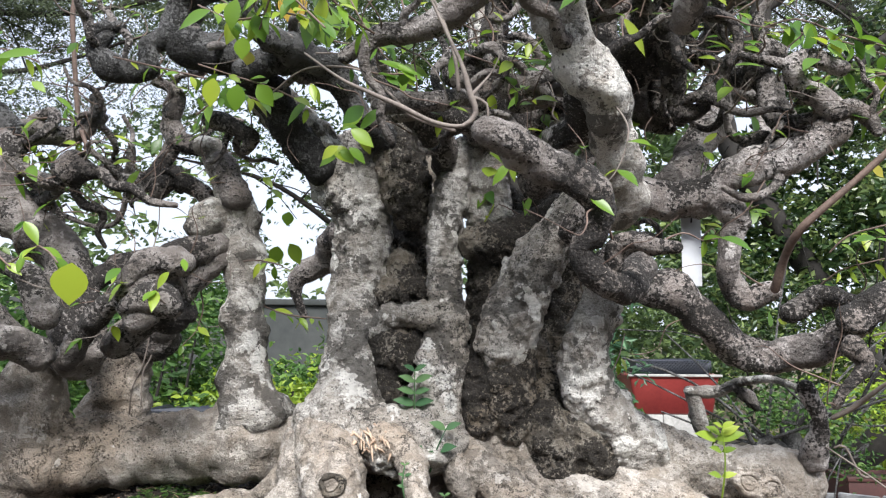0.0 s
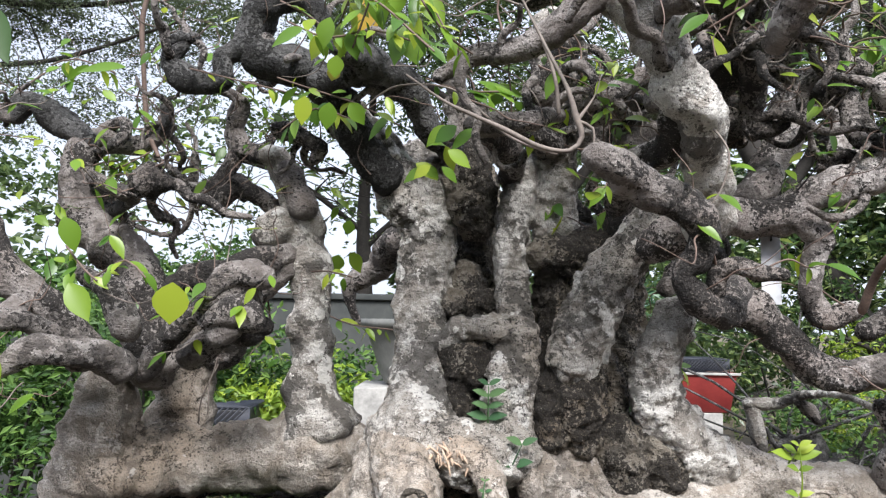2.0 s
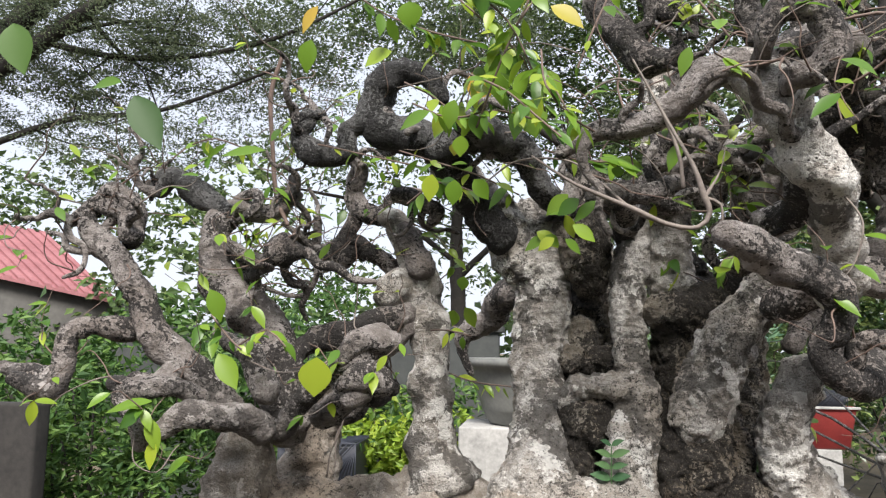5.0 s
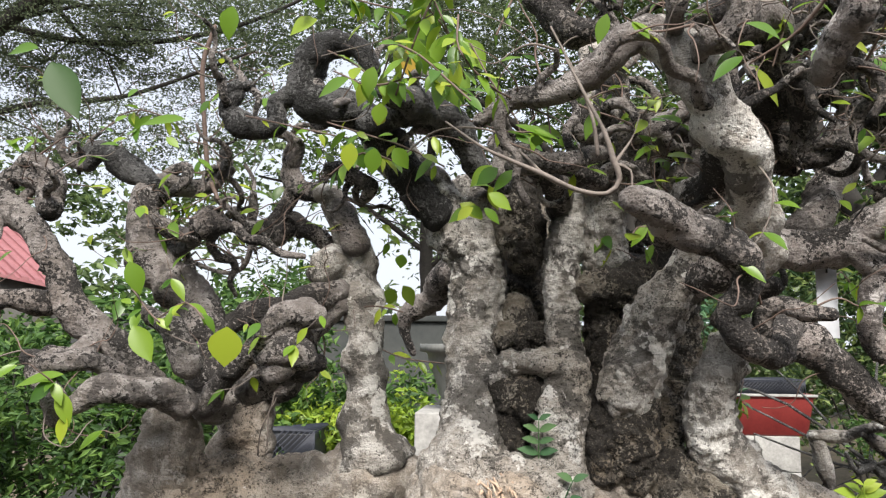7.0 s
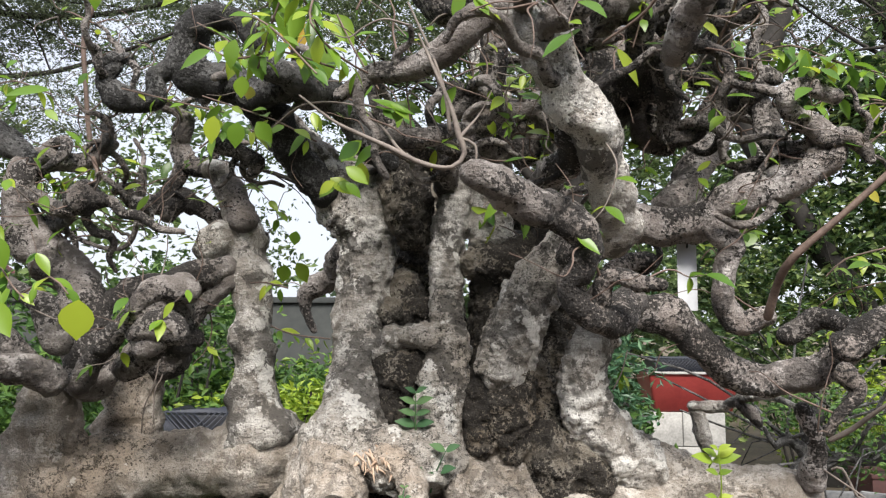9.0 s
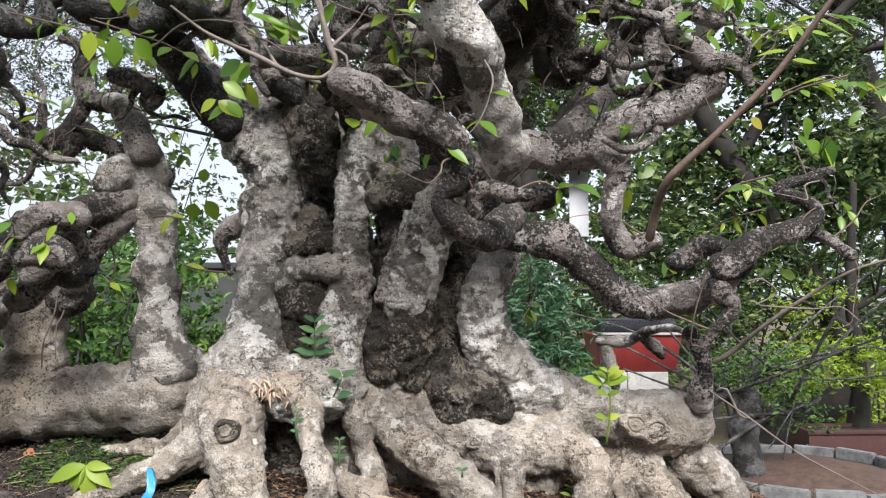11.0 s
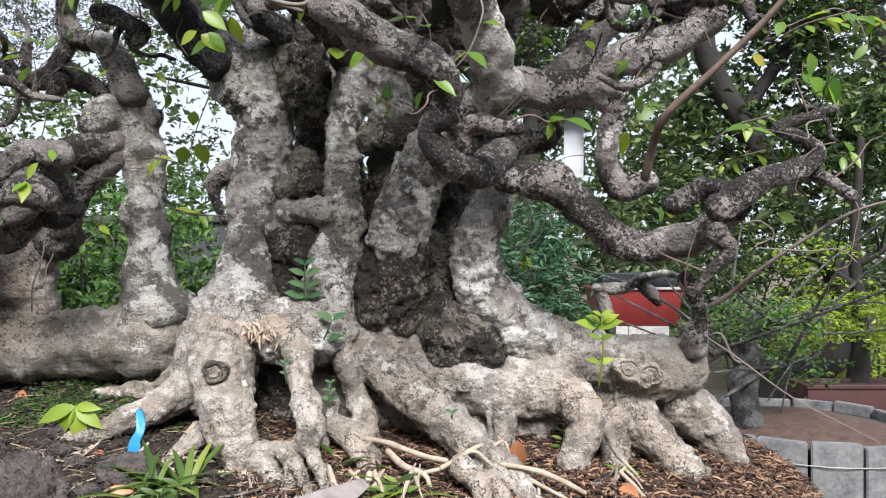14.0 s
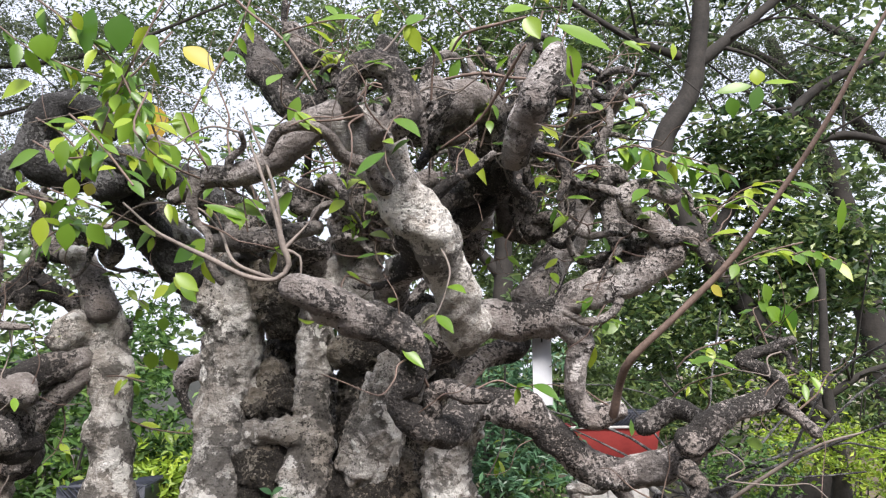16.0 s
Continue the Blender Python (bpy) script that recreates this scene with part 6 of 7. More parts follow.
ribbon("blue_tie", [(-0.212, 0.855, 1.189), (-0.203, 0.839, 1.172), (-0.209, 0.834, 1.153), (-0.208, 0.836, 1.129)], 0.016, "torn blue plastic tie round a side root")
ribbon("blue_tie", [(-0.355, 0.920, 1.158), (-0.355, 0.906, 1.153), (-0.358, 0.907, 1.144)], 0.014, "scrap of pale blue plastic film on soil")


def scatter_chips(count, box4, size, mat, label, name, seed, weight, slim=1.0):
    """Loose shreds of bark and wood lying on the bed, in one mesh."""
    rng = random.Random(seed)
    verts, faces = [], []
    made = 0
    while made < count:
        x, y = rng.uniform(box4[0], box4[1]), rng.uniform(box4[2], box4[3])
        if rng.random() > weight(x, y):
            continue
        made += 1
        z = soil_z(x, y) + rng.uniform(0.0, 0.007)
        a = rng.uniform(0, math.pi)
        l, w, t = size * rng.uniform(0.4, 2.0) ** 1.3 / slim ** 0.5, size * rng.uniform(0.14, 0.40) * slim, size * rng.uniform(0.06, 0.2) * slim
        d = Vector((math.cos(a), math.sin(a), rng.uniform(-0.35, 0.35))).normalized()
        s = d.cross(Vector((rng.uniform(-0.4, 0.4), rng.uniform(-0.4, 0.4), 1))).normalized()
        u = s.cross(d)
        c = Vector((x, y, z))
        o = len(verts)
        for i, j, k in ((-1, -1, -1), (1, -0.6, -1), (1, 0.7, -1), (-1, 1, -1), (-0.9, -0.8, 1), (0.9, -0.5, 1), (0.85, 0.5, 1), (-1, 0.9, 1)):
            verts.append(c + d * (i * l / 2) + s * (j * w / 2) + u * (k * t / 2))
        faces += [(o, o + 3, o + 2, o + 1), (o + 4, o + 5, o + 6, o + 7), (o, o + 1, o + 5, o + 4), (o + 1, o + 2, o + 6, o + 5), (o + 2, o + 3, o + 7, o + 6), (o + 3, o, o + 4, o + 7)]
    me = bpy.data.meshes.new(name)
    me.from_pydata(verts, [], faces)
    me.materials.append(MATS[mat])
    return tagged(new(name, me), label, "litter", kind="stuff")


def chip_side(x, y):
    edge = min(1.0, max(0.0, (1.0 - math.hypot((x - 0.27) / 0.58, (y - 0.80) / 0.46)) / 0.2))
    return edge * min(1.0, max(0.0, (x + 0.10 + 0.5 * max(0, y - 0.8)) / 0.18)) * (1 if y < 1.0 or x > 0.4 else 0.25)


def soil_side(x, y):
    edge = min(1.0, max(0.0, (1.0 - math.hypot((x + 0.22) / 0.55, (y - 0.86) / 0.50)) / 0.2))
    return edge * (1.0 if x < 0.05 else 0.25)


scatter_chips(36000, (-0.2, 0.85, 0.4, 1.25), 0.0082, "chips", "brown shredded wood chips mulched over the soil bed", "wood_chips", 5, chip_side)
scatter_chips(26000, (-0.75, 0.25, 0.42, 1.35), 0.0034, "crumbs", "dark crumbs of dry soil on the bed", "soil_crumbs", 6, soil_side, 2.2)
scatter_chips(2200, (-0.6, 0.3, 0.45, 1.1), 0.009, "straw", "pale straw and fine root hairs over the soil", "bark_litter", 7, soil_side, 0.35)
scatter_chips(2600, (-0.40, -0.18, 0.90, 1.04), 0.005, "leaf_mid", "green moss on the soil by a side root", "moss", 8, soil_side, 1.6)


def scatter_fibres(count, seed):
    """Curled shreds of bark and root fibre tossed among the chips, in one mesh."""
    rng = random.Random(seed)
    verts, faces = [], []
    made = 0
    while made < count:
        x, y = rng.uniform(-0.45, 0.85), rng.uniform(0.45, 1.15)
        if rng.random() > chip_side(x, y):
            continue
        made += 1
        a, bend = rng.uniform(0, 2 * math.pi), rng.uniform(-0.35, 0.35)
        step, w = rng.uniform(0.0018, 0.006), rng.uniform(0.0004, 0.0011)
        z, rise = soil_z(x, y) + rng.uniform(0.002, 0.007), rng.uniform(-0.2, 0.7)
        o = len(verts)
        for k in range(5):
            side = Vector((-math.sin(a), math.cos(a), 0)) * w
            c = Vector((x, y, z))
            verts += [c + side, c - side, c + Vector((0, 0, 1.6 * w))]
            x, y, z = x + step * math.cos(a), y + step * math.sin(a), z + step * rise
            a, rise = a + bend, rise - 0.35
        for k in range(4):
            p, q = o + 3 * k, o + 3 * k + 3
            for i, j in ((0, 1), (1, 2), (2, 0)):
                faces.append((p + i, p + j, q + j, q + i))
    me = bpy.data.meshes.new("bark_fibres")
    me.from_pydata(verts, [], faces)
    me.materials.append(MATS["fibres"])
    return tagged(new("bark_fibres", me), "curled pale bark fibres among the wood chips", "litter", kind="stuff")


scatter_fibres(3200, 17)


def dead_leaf(base, tip, width, mat, label):
    verts, faces = [], []
    b, t = Vector(base), Vector(tip)
    d = t - b
    blade(verts, faces, b, d, Vector((random.uniform(-0.5, 0.5), -0.6, 0.8)), d.length, width, random.uniform(0.2, 0.6), random.uniform(-0.2, 0.3))
    ob = mesh_part("fallen_leaf", verts, faces, mat, None)
    return tagged(ob, label, "leaf", "fallen leaves")


brown = "curled rust-brown fallen leaf on the soil"
yellow = "bright yellow fallen leaf on the soil bed"
dead_leaf((-0.259, 0.845, 1.145), (-0.248, 0.838, 1.128), 0.024, "leaf_dead", brown)
dead_leaf((-0.251, 0.815, 1.126), (-0.227, 0.8, 1.107), 0.022, "leaf_dead", brown)
dead_leaf((0.223, 0.855, 1.153), (0.225, 0.852, 1.120), 0.022, "leaf_dead", brown)
dead_leaf((0.332, 0.824, 1.107), (0.353, 0.810, 1.098), 0.02, "leaf_dead", brown)
dead_leaf((-0.420, 0.974, 1.180), (-0.402, 0.975, 1.177), 0.02, "leaf_dead", brown)
dead_leaf((-0.421, 0.961, 1.173), (-0.416, 0.950, 1.145), 0.014, "leaf_dead", brown)
dead_leaf((-0.176, 0.613, 1.095), (-0.157, 0.626, 1.099), 0.013, "leaf_fallen_yellow", yellow)
dead_leaf((-0.192, 0.617, 1.098), (-0.180, 0.601, 1.091), 0.010, "leaf_fallen_yellow", yellow)
dead_leaf((0.122, 0.592, 1.102), (0.111, 0.572, 1.094), 0.020, "leaf_fallen_yellow", yellow)
dead_leaf((-0.215, 0.775, 1.128), (-0.196, 0.757, 1.112), 0.020, "leaf_dead", brown)
dead_leaf((-0.228, 0.800, 1.130), (-0.215, 0.778, 1.113), 0.018, "leaf_dead", brown)
dead_leaf((-0.235, 0.822, 1.140), (-0.222, 0.808, 1.124), 0.019, "leaf_dead", brown)
dead_leaf((-0.058, 0.600, 1.102), (-0.046, 0.593, 1.091), 0.011, "leaf_hedge", "pale green fallen leaf on the soil")

# ---- label on the branch ----
def plant_tag(top, length, width):
    root = thing("plant_tag", top, "blank white plastic plant tag hanging from a branch", "plant tag")
    x, y, z = top
    bm = bmesh.new()
    box(bm, (x - width / 2, y - 0.0006, z - length), (x + width / 2, y + 0.0006, z), 0.0005)
    part("strip", bm, "tag_white", root)
    bm = bmesh.new()
    tube(bm, [(x, y - 0.002, z - 0.008, 0.0012), (x + 0.004, y - 0.003, z + 0.02, 0.0008), (x + 0.012, y - 0.05, z + 0.045, 0.0008), (x + 0.012, y - 0.09, z + 0.06, 0.0008)], 6, 0.006, 0.0)
    part("wire", bm, "net_black", root, "black tie wire")


plant_tag((0.288, 0.857, 1.539), 0.082, 0.0228)


# ---- pots and planters behind ----
def block_stack(name, lo, hi, courses, label):
    """A plinth of stacked pale concrete blocks."""
    root = thing(name, ((lo[0] + hi[0]) / 2, (lo[1] + hi[1]) / 2, lo[2]), label, "plinth")
    h = (hi[2] - lo[2]) / courses
    for i in range(courses):
        split = lo[0] + (hi[0] - lo[0]) * (0.42 if i % 2 else 0.66)
        for a, b in ((lo[0], split - 0.002), (split + 0.002, hi[0])):
            bm = bmesh.new()
            box(bm, (a, lo[1], lo[2] + i * h + 0.002), (b, hi[1], lo[2] + (i + 1) * h - 0.002), 0.006)
            part("block", bm, "concrete", root)
    return root


def lathe(bm, centre, prof, seg=40, squash=1.0):
    rings = []
    for r, z in prof:
        rings.append([bm.verts.new((centre[0] + r * math.cos(2 * math.pi * k / seg), centre[1] + squash * r * math.sin(2 * math.pi * k / seg), centre[2] + z)) for k in range(seg)])
    for a, b in zip(rings, rings[1:]):
        for k in range(seg):
            bm.faces.new((a[k], a[(k + 1) % seg], b[(k + 1) % seg], b[k]))
    bm.faces.new(rings[0][::-1])
    bm.faces.new(rings[-1])
    return bm


def net_basket(root, centre, half, height):
    """A black lattice basket: crossing slats with a dark liner."""
    bm = bmesh.new()
    x, y, z = centre
    box(bm, (x - half[0] + 0.012, y - half[1] + 0.012, z), (x + half[0] - 0.012, y + half[1] - 0.012, z + height - 0.012), 0.004)
    part("liner", bm, "net_black", root, "dark blue-black liner")
    n = max(6, int(half[0] * 2 / 0.022))
    bm = bmesh.new()
    for k in range(n + 1):
        f = -half[0] + 2 * half[0] * k / n
        for s in (-1, 1):
            a = Vector((x + f, y - half[1], z))
            b = Vector((x + max(-half[0], min(half[0], f + s * height)), y - half[1] - 0.004 * s, z + height))
            tube(bm, [(*a, 0.0032), (*b, 0.0032)], 5, 0.2, 0.0, cap=False)
    for k in range(n + 1):
        f = -half[0] + 2 * half[0] * k / n
        for s in (-1, 1):
            a = Vector((x + f, y - half[1], z + height))
            b = Vector((x + max(-half[0], min(half[0], f + s * 2 * half[1])), y + half[1], z + height + 0.003 * s))
            tube(bm, [(*a, 0.0032), (*b, 0.0032)], 5, 0.2, 0.0, cap=False)
    part("lattice", bm, "lattice_black", root, "black plastic lattice")


def red_pot(left, right, y, depth, rim, foot):
    """A rectangular glazed bonsai pot with a rolled rim and sloping sides."""
    root = thing("red_pot", ((left + right) / 2, y + depth / 2, foot), "red glazed rectangular pot on a pale block plinth", "pot")
    bm = bmesh.new()
    cx, cy = (left + right) / 2, y + depth / 2
    hx, hy = (right - left) / 2, depth / 2
    prof = ((0.80, foot), (0.84, foot + 0.01), (0.955, rim - 0.03), (0.96, rim - 0.022), (1.0, rim - 0.02), (1.0, rim), (0.93, rim), (0.92, rim - 0.03))
    rings = []
    for s, z in prof:
        ring = []
        for ax, ay in ((1, 1), (-1, 1), (-1, -1), (1, -1)):
            for k in range(4):
                an = math.atan2(ay, ax) - math.pi / 4 + (math.pi / 2) * k / 3
                r = 0.02
                ring.append(bm.verts.new((cx + ax * (hx * s - r) + r * math.cos(an), cy + ay * (hy * s - r) + r * math.sin(an), z)))
        rings.append(ring)
    n = len(rings[0])
    for a, b in zip(rings, rings[1:]):
        for k in range(n):
            bm.faces.new((a[k], a[(k + 1) % n], b[(k + 1) % n], b[k]))
    bm.faces.new(rings[0][::-1])
    bm.faces.new(rings[-1])
    bmesh.ops.recalc_face_normals(bm, faces=bm.faces)
    part("body", bm, "glaze_red", root)
    bm = bmesh.new()
    box(bm, (left - 0.004, y - 0.006, rim - 0.014), (right + 0.004, y + 0.012, rim + 0.003), 0.004)
    part("rim_lip", bm, "concrete", root, "pale worn front lip of the rim")
    net_basket(root, (cx, cy, rim - 0.02), (hx * 0.80, hy * 0.86), 0.11)
    return root


RED_Y = 5.0
red_l, red_foot = (1.239, 5.000, 1.143), (1.271, 5.000, 0.880)
red_pot(red_l[0], red_l[0] + 0.62, RED_Y, 0.42, red_l[2], red_foot[2])
block_stack("block_plinth", (red_foot[0], RED_Y + 0.03, -0.02), (red_foot[0] + 0.48, RED_Y + 0.40, red_foot[2]), 4, "pale cracked concrete block plinth under the red pot")


def grey_pot(centre, radius, rim, foot):
    root = thing("grey_pot", (centre[0], centre[1], foot), "weathered grey round bonsai pot on a white plinth", "pot")
    h = rim - foot
    prof = [(radius * 0.62, 0), (radius * 0.66, 0.01), (radius * 0.72, h * 0.2), (radius * 0.735, h * 0.22), (radius * 0.74, h * 0.28), (radius * 0.88, h * 0.75), (radius * 0.9, h * 0.86), (radius, h * 0.88), (radius, h), (radius * 0.9, h), (radius * 0.88, h * 0.85)]
    part("body", lathe(bmesh.new(), (centre[0], centre[1], foot), prof, 48), "glaze_grey", root)
    part("earth_fill", lathe(bmesh.new(), (centre[0], centre[1], foot), [(radius * 0.885, h * 0.84), (radius * 0.5, h * 0.9), (0.02, h * 0.93)], 32), "soil", root, "dark earth")
    return root


gl, gb = (-0.393, 2.450, 1.444), (-0.358, 2.450, 1.222)
grey_pot((gl[0] + 0.26, 2.62), 0.26, gl[2], gb[2])
block_stack("block_plinth", (gl[0] + 0.005, 2.45, -0.02), (gl[0] + 0.40, 2.76, gb[2]), 5, "white-washed block plinth under the grey pot")
nl, nr = (-1.195, 3.000, 1.085), (-0.867, 3.000, 1.085)
crate = thing("lattice_crate", ((nl[0] + nr[0]) / 2, 3.15, 0.0), "black plastic lattice crate on a grey block plinth", "crate")
net_basket(crate, ((nl[0] + nr[0]) / 2, 3.15, nl[2] - 0.2), ((nr[0] - nl[0]) / 2, 0.15), 0.2)
block_stack("block_plinth", (nl[0] + 0.03, 3.03, -0.02), (nr[0] - 0.03, 3.27, nl[2] - 0.2), 5, "grey concrete block plinth under the crate")
pl = (-1.869, 2.400, 1.268)
bm = bmesh.new()
box(bm, (pl[0] - 0.42, 2.4, -0.02), (pl[0] + 0.01, 2.48, pl[2]), 0.012)
tagged(part("concrete_post", bm, "post_dark"), "square grey weathered concrete pillar in the garden", "pillar")


def ring_planter(centre, radius, height, count):
    """Low octagonal planter of upright dark concrete blocks tied by wire, filled with soil."""
    root = thing("block_planter", (centre[0], centre[1], 0), "round planter of weathered grey concrete blocks with earth", "planter")
    for k in range(count):
        a0, a1 = 2 * math.pi * k / count + 0.012, 2 * math.pi * (k + 1) / count - 0.012
        bm = bmesh.new()
        h = height + random.uniform(-0.012, 0.012)
        pts = []
        for a, r in ((a0, radius), (a1, radius), (a1, radius - 0.055), (a0, radius - 0.055)):
            pts.append((centre[0] + r * math.cos(a), centre[1] + r * math.sin(a)))
        lo = [bm.verts.new((*p, -0.02)) for p in pts]
        hi = [bm.verts.new((*p, h)) for p in pts]
        bm.faces.new(lo[::-1])
        bm.faces.new(hi)
        for i in range(4):
            bm.faces.new((lo[i], lo[(i + 1) % 4], hi[(i + 1) % 4], hi[i]))
        bmesh.ops.bevel(bm, geom=bm.edges[:], offset=0.006, segments=2, affect="EDGES")
        part("block", bm, "concrete_dark", root, smooth=False)
    bm = bmesh.new()
    prof = [(radius - 0.06, height - 0.05), (radius * 0.7, height - 0.03), (radius * 0.35, height + 0.02), (0.02, height + 0.05)]
    lathe(bm, (centre[0], centre[1], 0), prof, 36)
    part("earth_fill", bm, "soil_red", root, "reddish brown soil with dry leaves")
    for z in (height * 0.78, height * 0.4):
        bm = bmesh.new()
        tube(bm, [(centre[0] + (radius + 0.004) * math.cos(2 * math.pi * k / 24), centre[1] + (radius + 0.004) * math.sin(2 * math.pi * k / 24), z, 0.003) for k in range(25)], 6, 0.1, 0.0, cap=False)
        part("wire", bm, "concrete", root, "pale tie wire")
    return root


ring_planter((2.200, 4.150), 0.64, 0.45, 16)
tr = (3.303, 6.200, 0.269)
trough = thing("red_trough", (tr[0] + 0.5, 6.3, 0.0), "long dark red clay trough on the ground", "planter")
bm = bmesh.new()
for lo, hi in (((0, 0, 0), (1.8, 0.03, tr[2])), ((0, 0.35, 0), (1.8, 0.38, tr[2])), ((0, 0.03, 0), (0.03, 0.35, tr[2])), ((1.77, 0.03, 0), (1.8, 0.35, tr[2]))):
    box(bm, (tr[0] + lo[0], 6.2 + lo[1], lo[2] - 0.02), (tr[0] + hi[0], 6.2 + hi[1], hi[2]), 0.004)
part("wall", bm, "clay_red", trough)
bm = bmesh.new()
box(bm, (tr[0] + 0.03, 6.23, 0.0), (tr[0] + 1.77, 6.55, tr[2] - 0.03))
part("earth_fill", bm, "soil_red", trough, "brown soil")
bm = bmesh.new()
box(bm, (tr[0] - 0.012, 6.188, tr[2] - 0.03), (tr[0] + 1.812, 6.212, tr[2] + 0.004), 0.004)
part("rim", bm, "clay_red", trough)


# ---- trees, shrubs and far woods ----
def leaf_cloud(name, clouds, mat, parent, seed, size, per=24, spread=0.16, flat=0.5, aspect=0.45, label="", tight=0.22):
    """Many small leaves in clumps; each cloud is a centre, three half sizes and a number of leaves."""
    rng = np.random.default_rng(seed)
    pts = []
    for c, half, count in clouds:
        n = max(1, count // per)
        u = rng.normal(size=(n, 3))
        u /= np.linalg.norm(u, axis=1)[:, None]
        u *= rng.uniform(0.25, 1.0, (n, 1)) ** 0.5
        mids = np.array(c) + u * np.array(half)
        way = rng.normal(size=(n, 3)) * np.array([1, 1, 0.25])
        way /= np.linalg.norm(way, axis=1)[:, None]
        run = rng.uniform(-1, 1, (n, per))
        p = mids[:, None, :] + way[:, None, :] * (run * spread * 1.7)[:, :, None]
        p[:, :, 2] -= (run + 1) ** 2 * spread * 0.18
        p = p.reshape(-1, 3) + rng.normal(size=(n * per, 3)) * np.array([spread, spread, spread * flat]) * tight
        pts.append(p)
    p = np.concatenate(pts)
    n = len(p)
    d = rng.normal(size=(n, 3)) * np.array([1, 1, 0.6])
    d /= np.linalg.norm(d, axis=1)[:, None]
    s = np.cross(d, rng.normal(size=(n, 3)) * 0.7 + np.array([0, -0.3, 0.8]))
    s /= np.linalg.norm(s, axis=1)[:, None]
    up = np.cross(s, d)
    l = size * rng.uniform(0.6, 1.3, (n, 1))
    w = l * aspect
    v = np.empty((n, 4, 3))
    v[:, 0] = p - d * l / 2
    v[:, 1] = p + s * w / 2 + up * w * 0.15
    v[:, 2] = p + d * l / 2 - up * l * 0.12
    v[:, 3] = p - s * w / 2 + up * w * 0.15
    if parent is not None:
        v -= np.array(parent.location)
    me = bpy.data.meshes.new(name)
    me.from_pydata(v.reshape(-1, 3).tolist(), [], np.arange(4 * n).reshape(n, 4).tolist())
    me.materials.append(MATS[mat])
    ob = new(name, me)
    if parent is not None:
        ob.parent = parent
    if label:
        tagged(ob, label)
    return ob


def shrub(base, half, count, size, mat, label, seed, stems=5, aspect=0.45):
    """A leafy bush: several thin stems and a loose crown."""
    root = thing("shrub", (base[0], base[1], 0.0), label, "shrub", "shrubs behind the tree")
    rng = random.Random(seed)
    bx, by, bz = base
    for i in range(stems):
        top = (bx + half[0] * rng.uniform(-0.7, 0.7), by + half[1] * rng.uniform(-0.6, 0.6), bz + half[2] * rng.uniform(0.1, 0.8))
        mid = ((bx + top[0]) / 2 + rng.uniform(-0.05, 0.05), (by + top[1]) / 2, top[2] * 0.5)
        part("stem", tube(bmesh.new(), [(bx + rng.uniform(-0.08, 0.08), by, -0.02, 0.014), (*mid, 0.01), (*top, 0.004)], 6, 0.08, 0.08, seed + i), "far_wood_backlit", root)
    clouds = [(base, half, int(count * 0.6))]
    for i in range(9):
        c = (bx + half[0] * rng.uniform(-0.9, 0.9), by + half[1] * rng.uniform(-0.8, 0.8), bz + half[2] * rng.uniform(-0.8, 1.0))
        clouds.append((c, (half[0] * 0.35, half[1] * 0.35, half[2] * 0.3), int(count * 0.4 / 9)))
    leaf_cloud("crown", clouds, mat, root, seed, size, 16, size * 1.6, 0.8, aspect)
    return root


def big_tree(name, base, label, trunk, limbs, clouds, size, mat, seed, per=26, spread=0.2, flat=0.35, aspect=0.4, wood="far_wood_backlit"):
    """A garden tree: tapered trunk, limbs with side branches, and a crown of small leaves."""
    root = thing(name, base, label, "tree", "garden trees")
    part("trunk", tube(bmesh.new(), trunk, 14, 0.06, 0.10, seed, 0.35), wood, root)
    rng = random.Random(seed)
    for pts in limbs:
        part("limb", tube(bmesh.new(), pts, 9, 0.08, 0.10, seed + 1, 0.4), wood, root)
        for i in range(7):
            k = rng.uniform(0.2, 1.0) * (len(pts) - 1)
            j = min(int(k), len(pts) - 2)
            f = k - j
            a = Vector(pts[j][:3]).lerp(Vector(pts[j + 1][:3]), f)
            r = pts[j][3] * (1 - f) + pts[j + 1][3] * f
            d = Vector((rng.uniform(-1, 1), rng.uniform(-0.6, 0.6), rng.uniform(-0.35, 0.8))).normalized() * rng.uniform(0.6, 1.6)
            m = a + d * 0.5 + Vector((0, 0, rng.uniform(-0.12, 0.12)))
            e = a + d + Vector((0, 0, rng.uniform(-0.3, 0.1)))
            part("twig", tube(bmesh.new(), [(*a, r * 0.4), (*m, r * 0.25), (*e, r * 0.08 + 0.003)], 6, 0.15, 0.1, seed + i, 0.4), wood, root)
    leaf_cloud("crown", clouds, mat, root, seed, size, per, spread, flat, aspect)
    return root


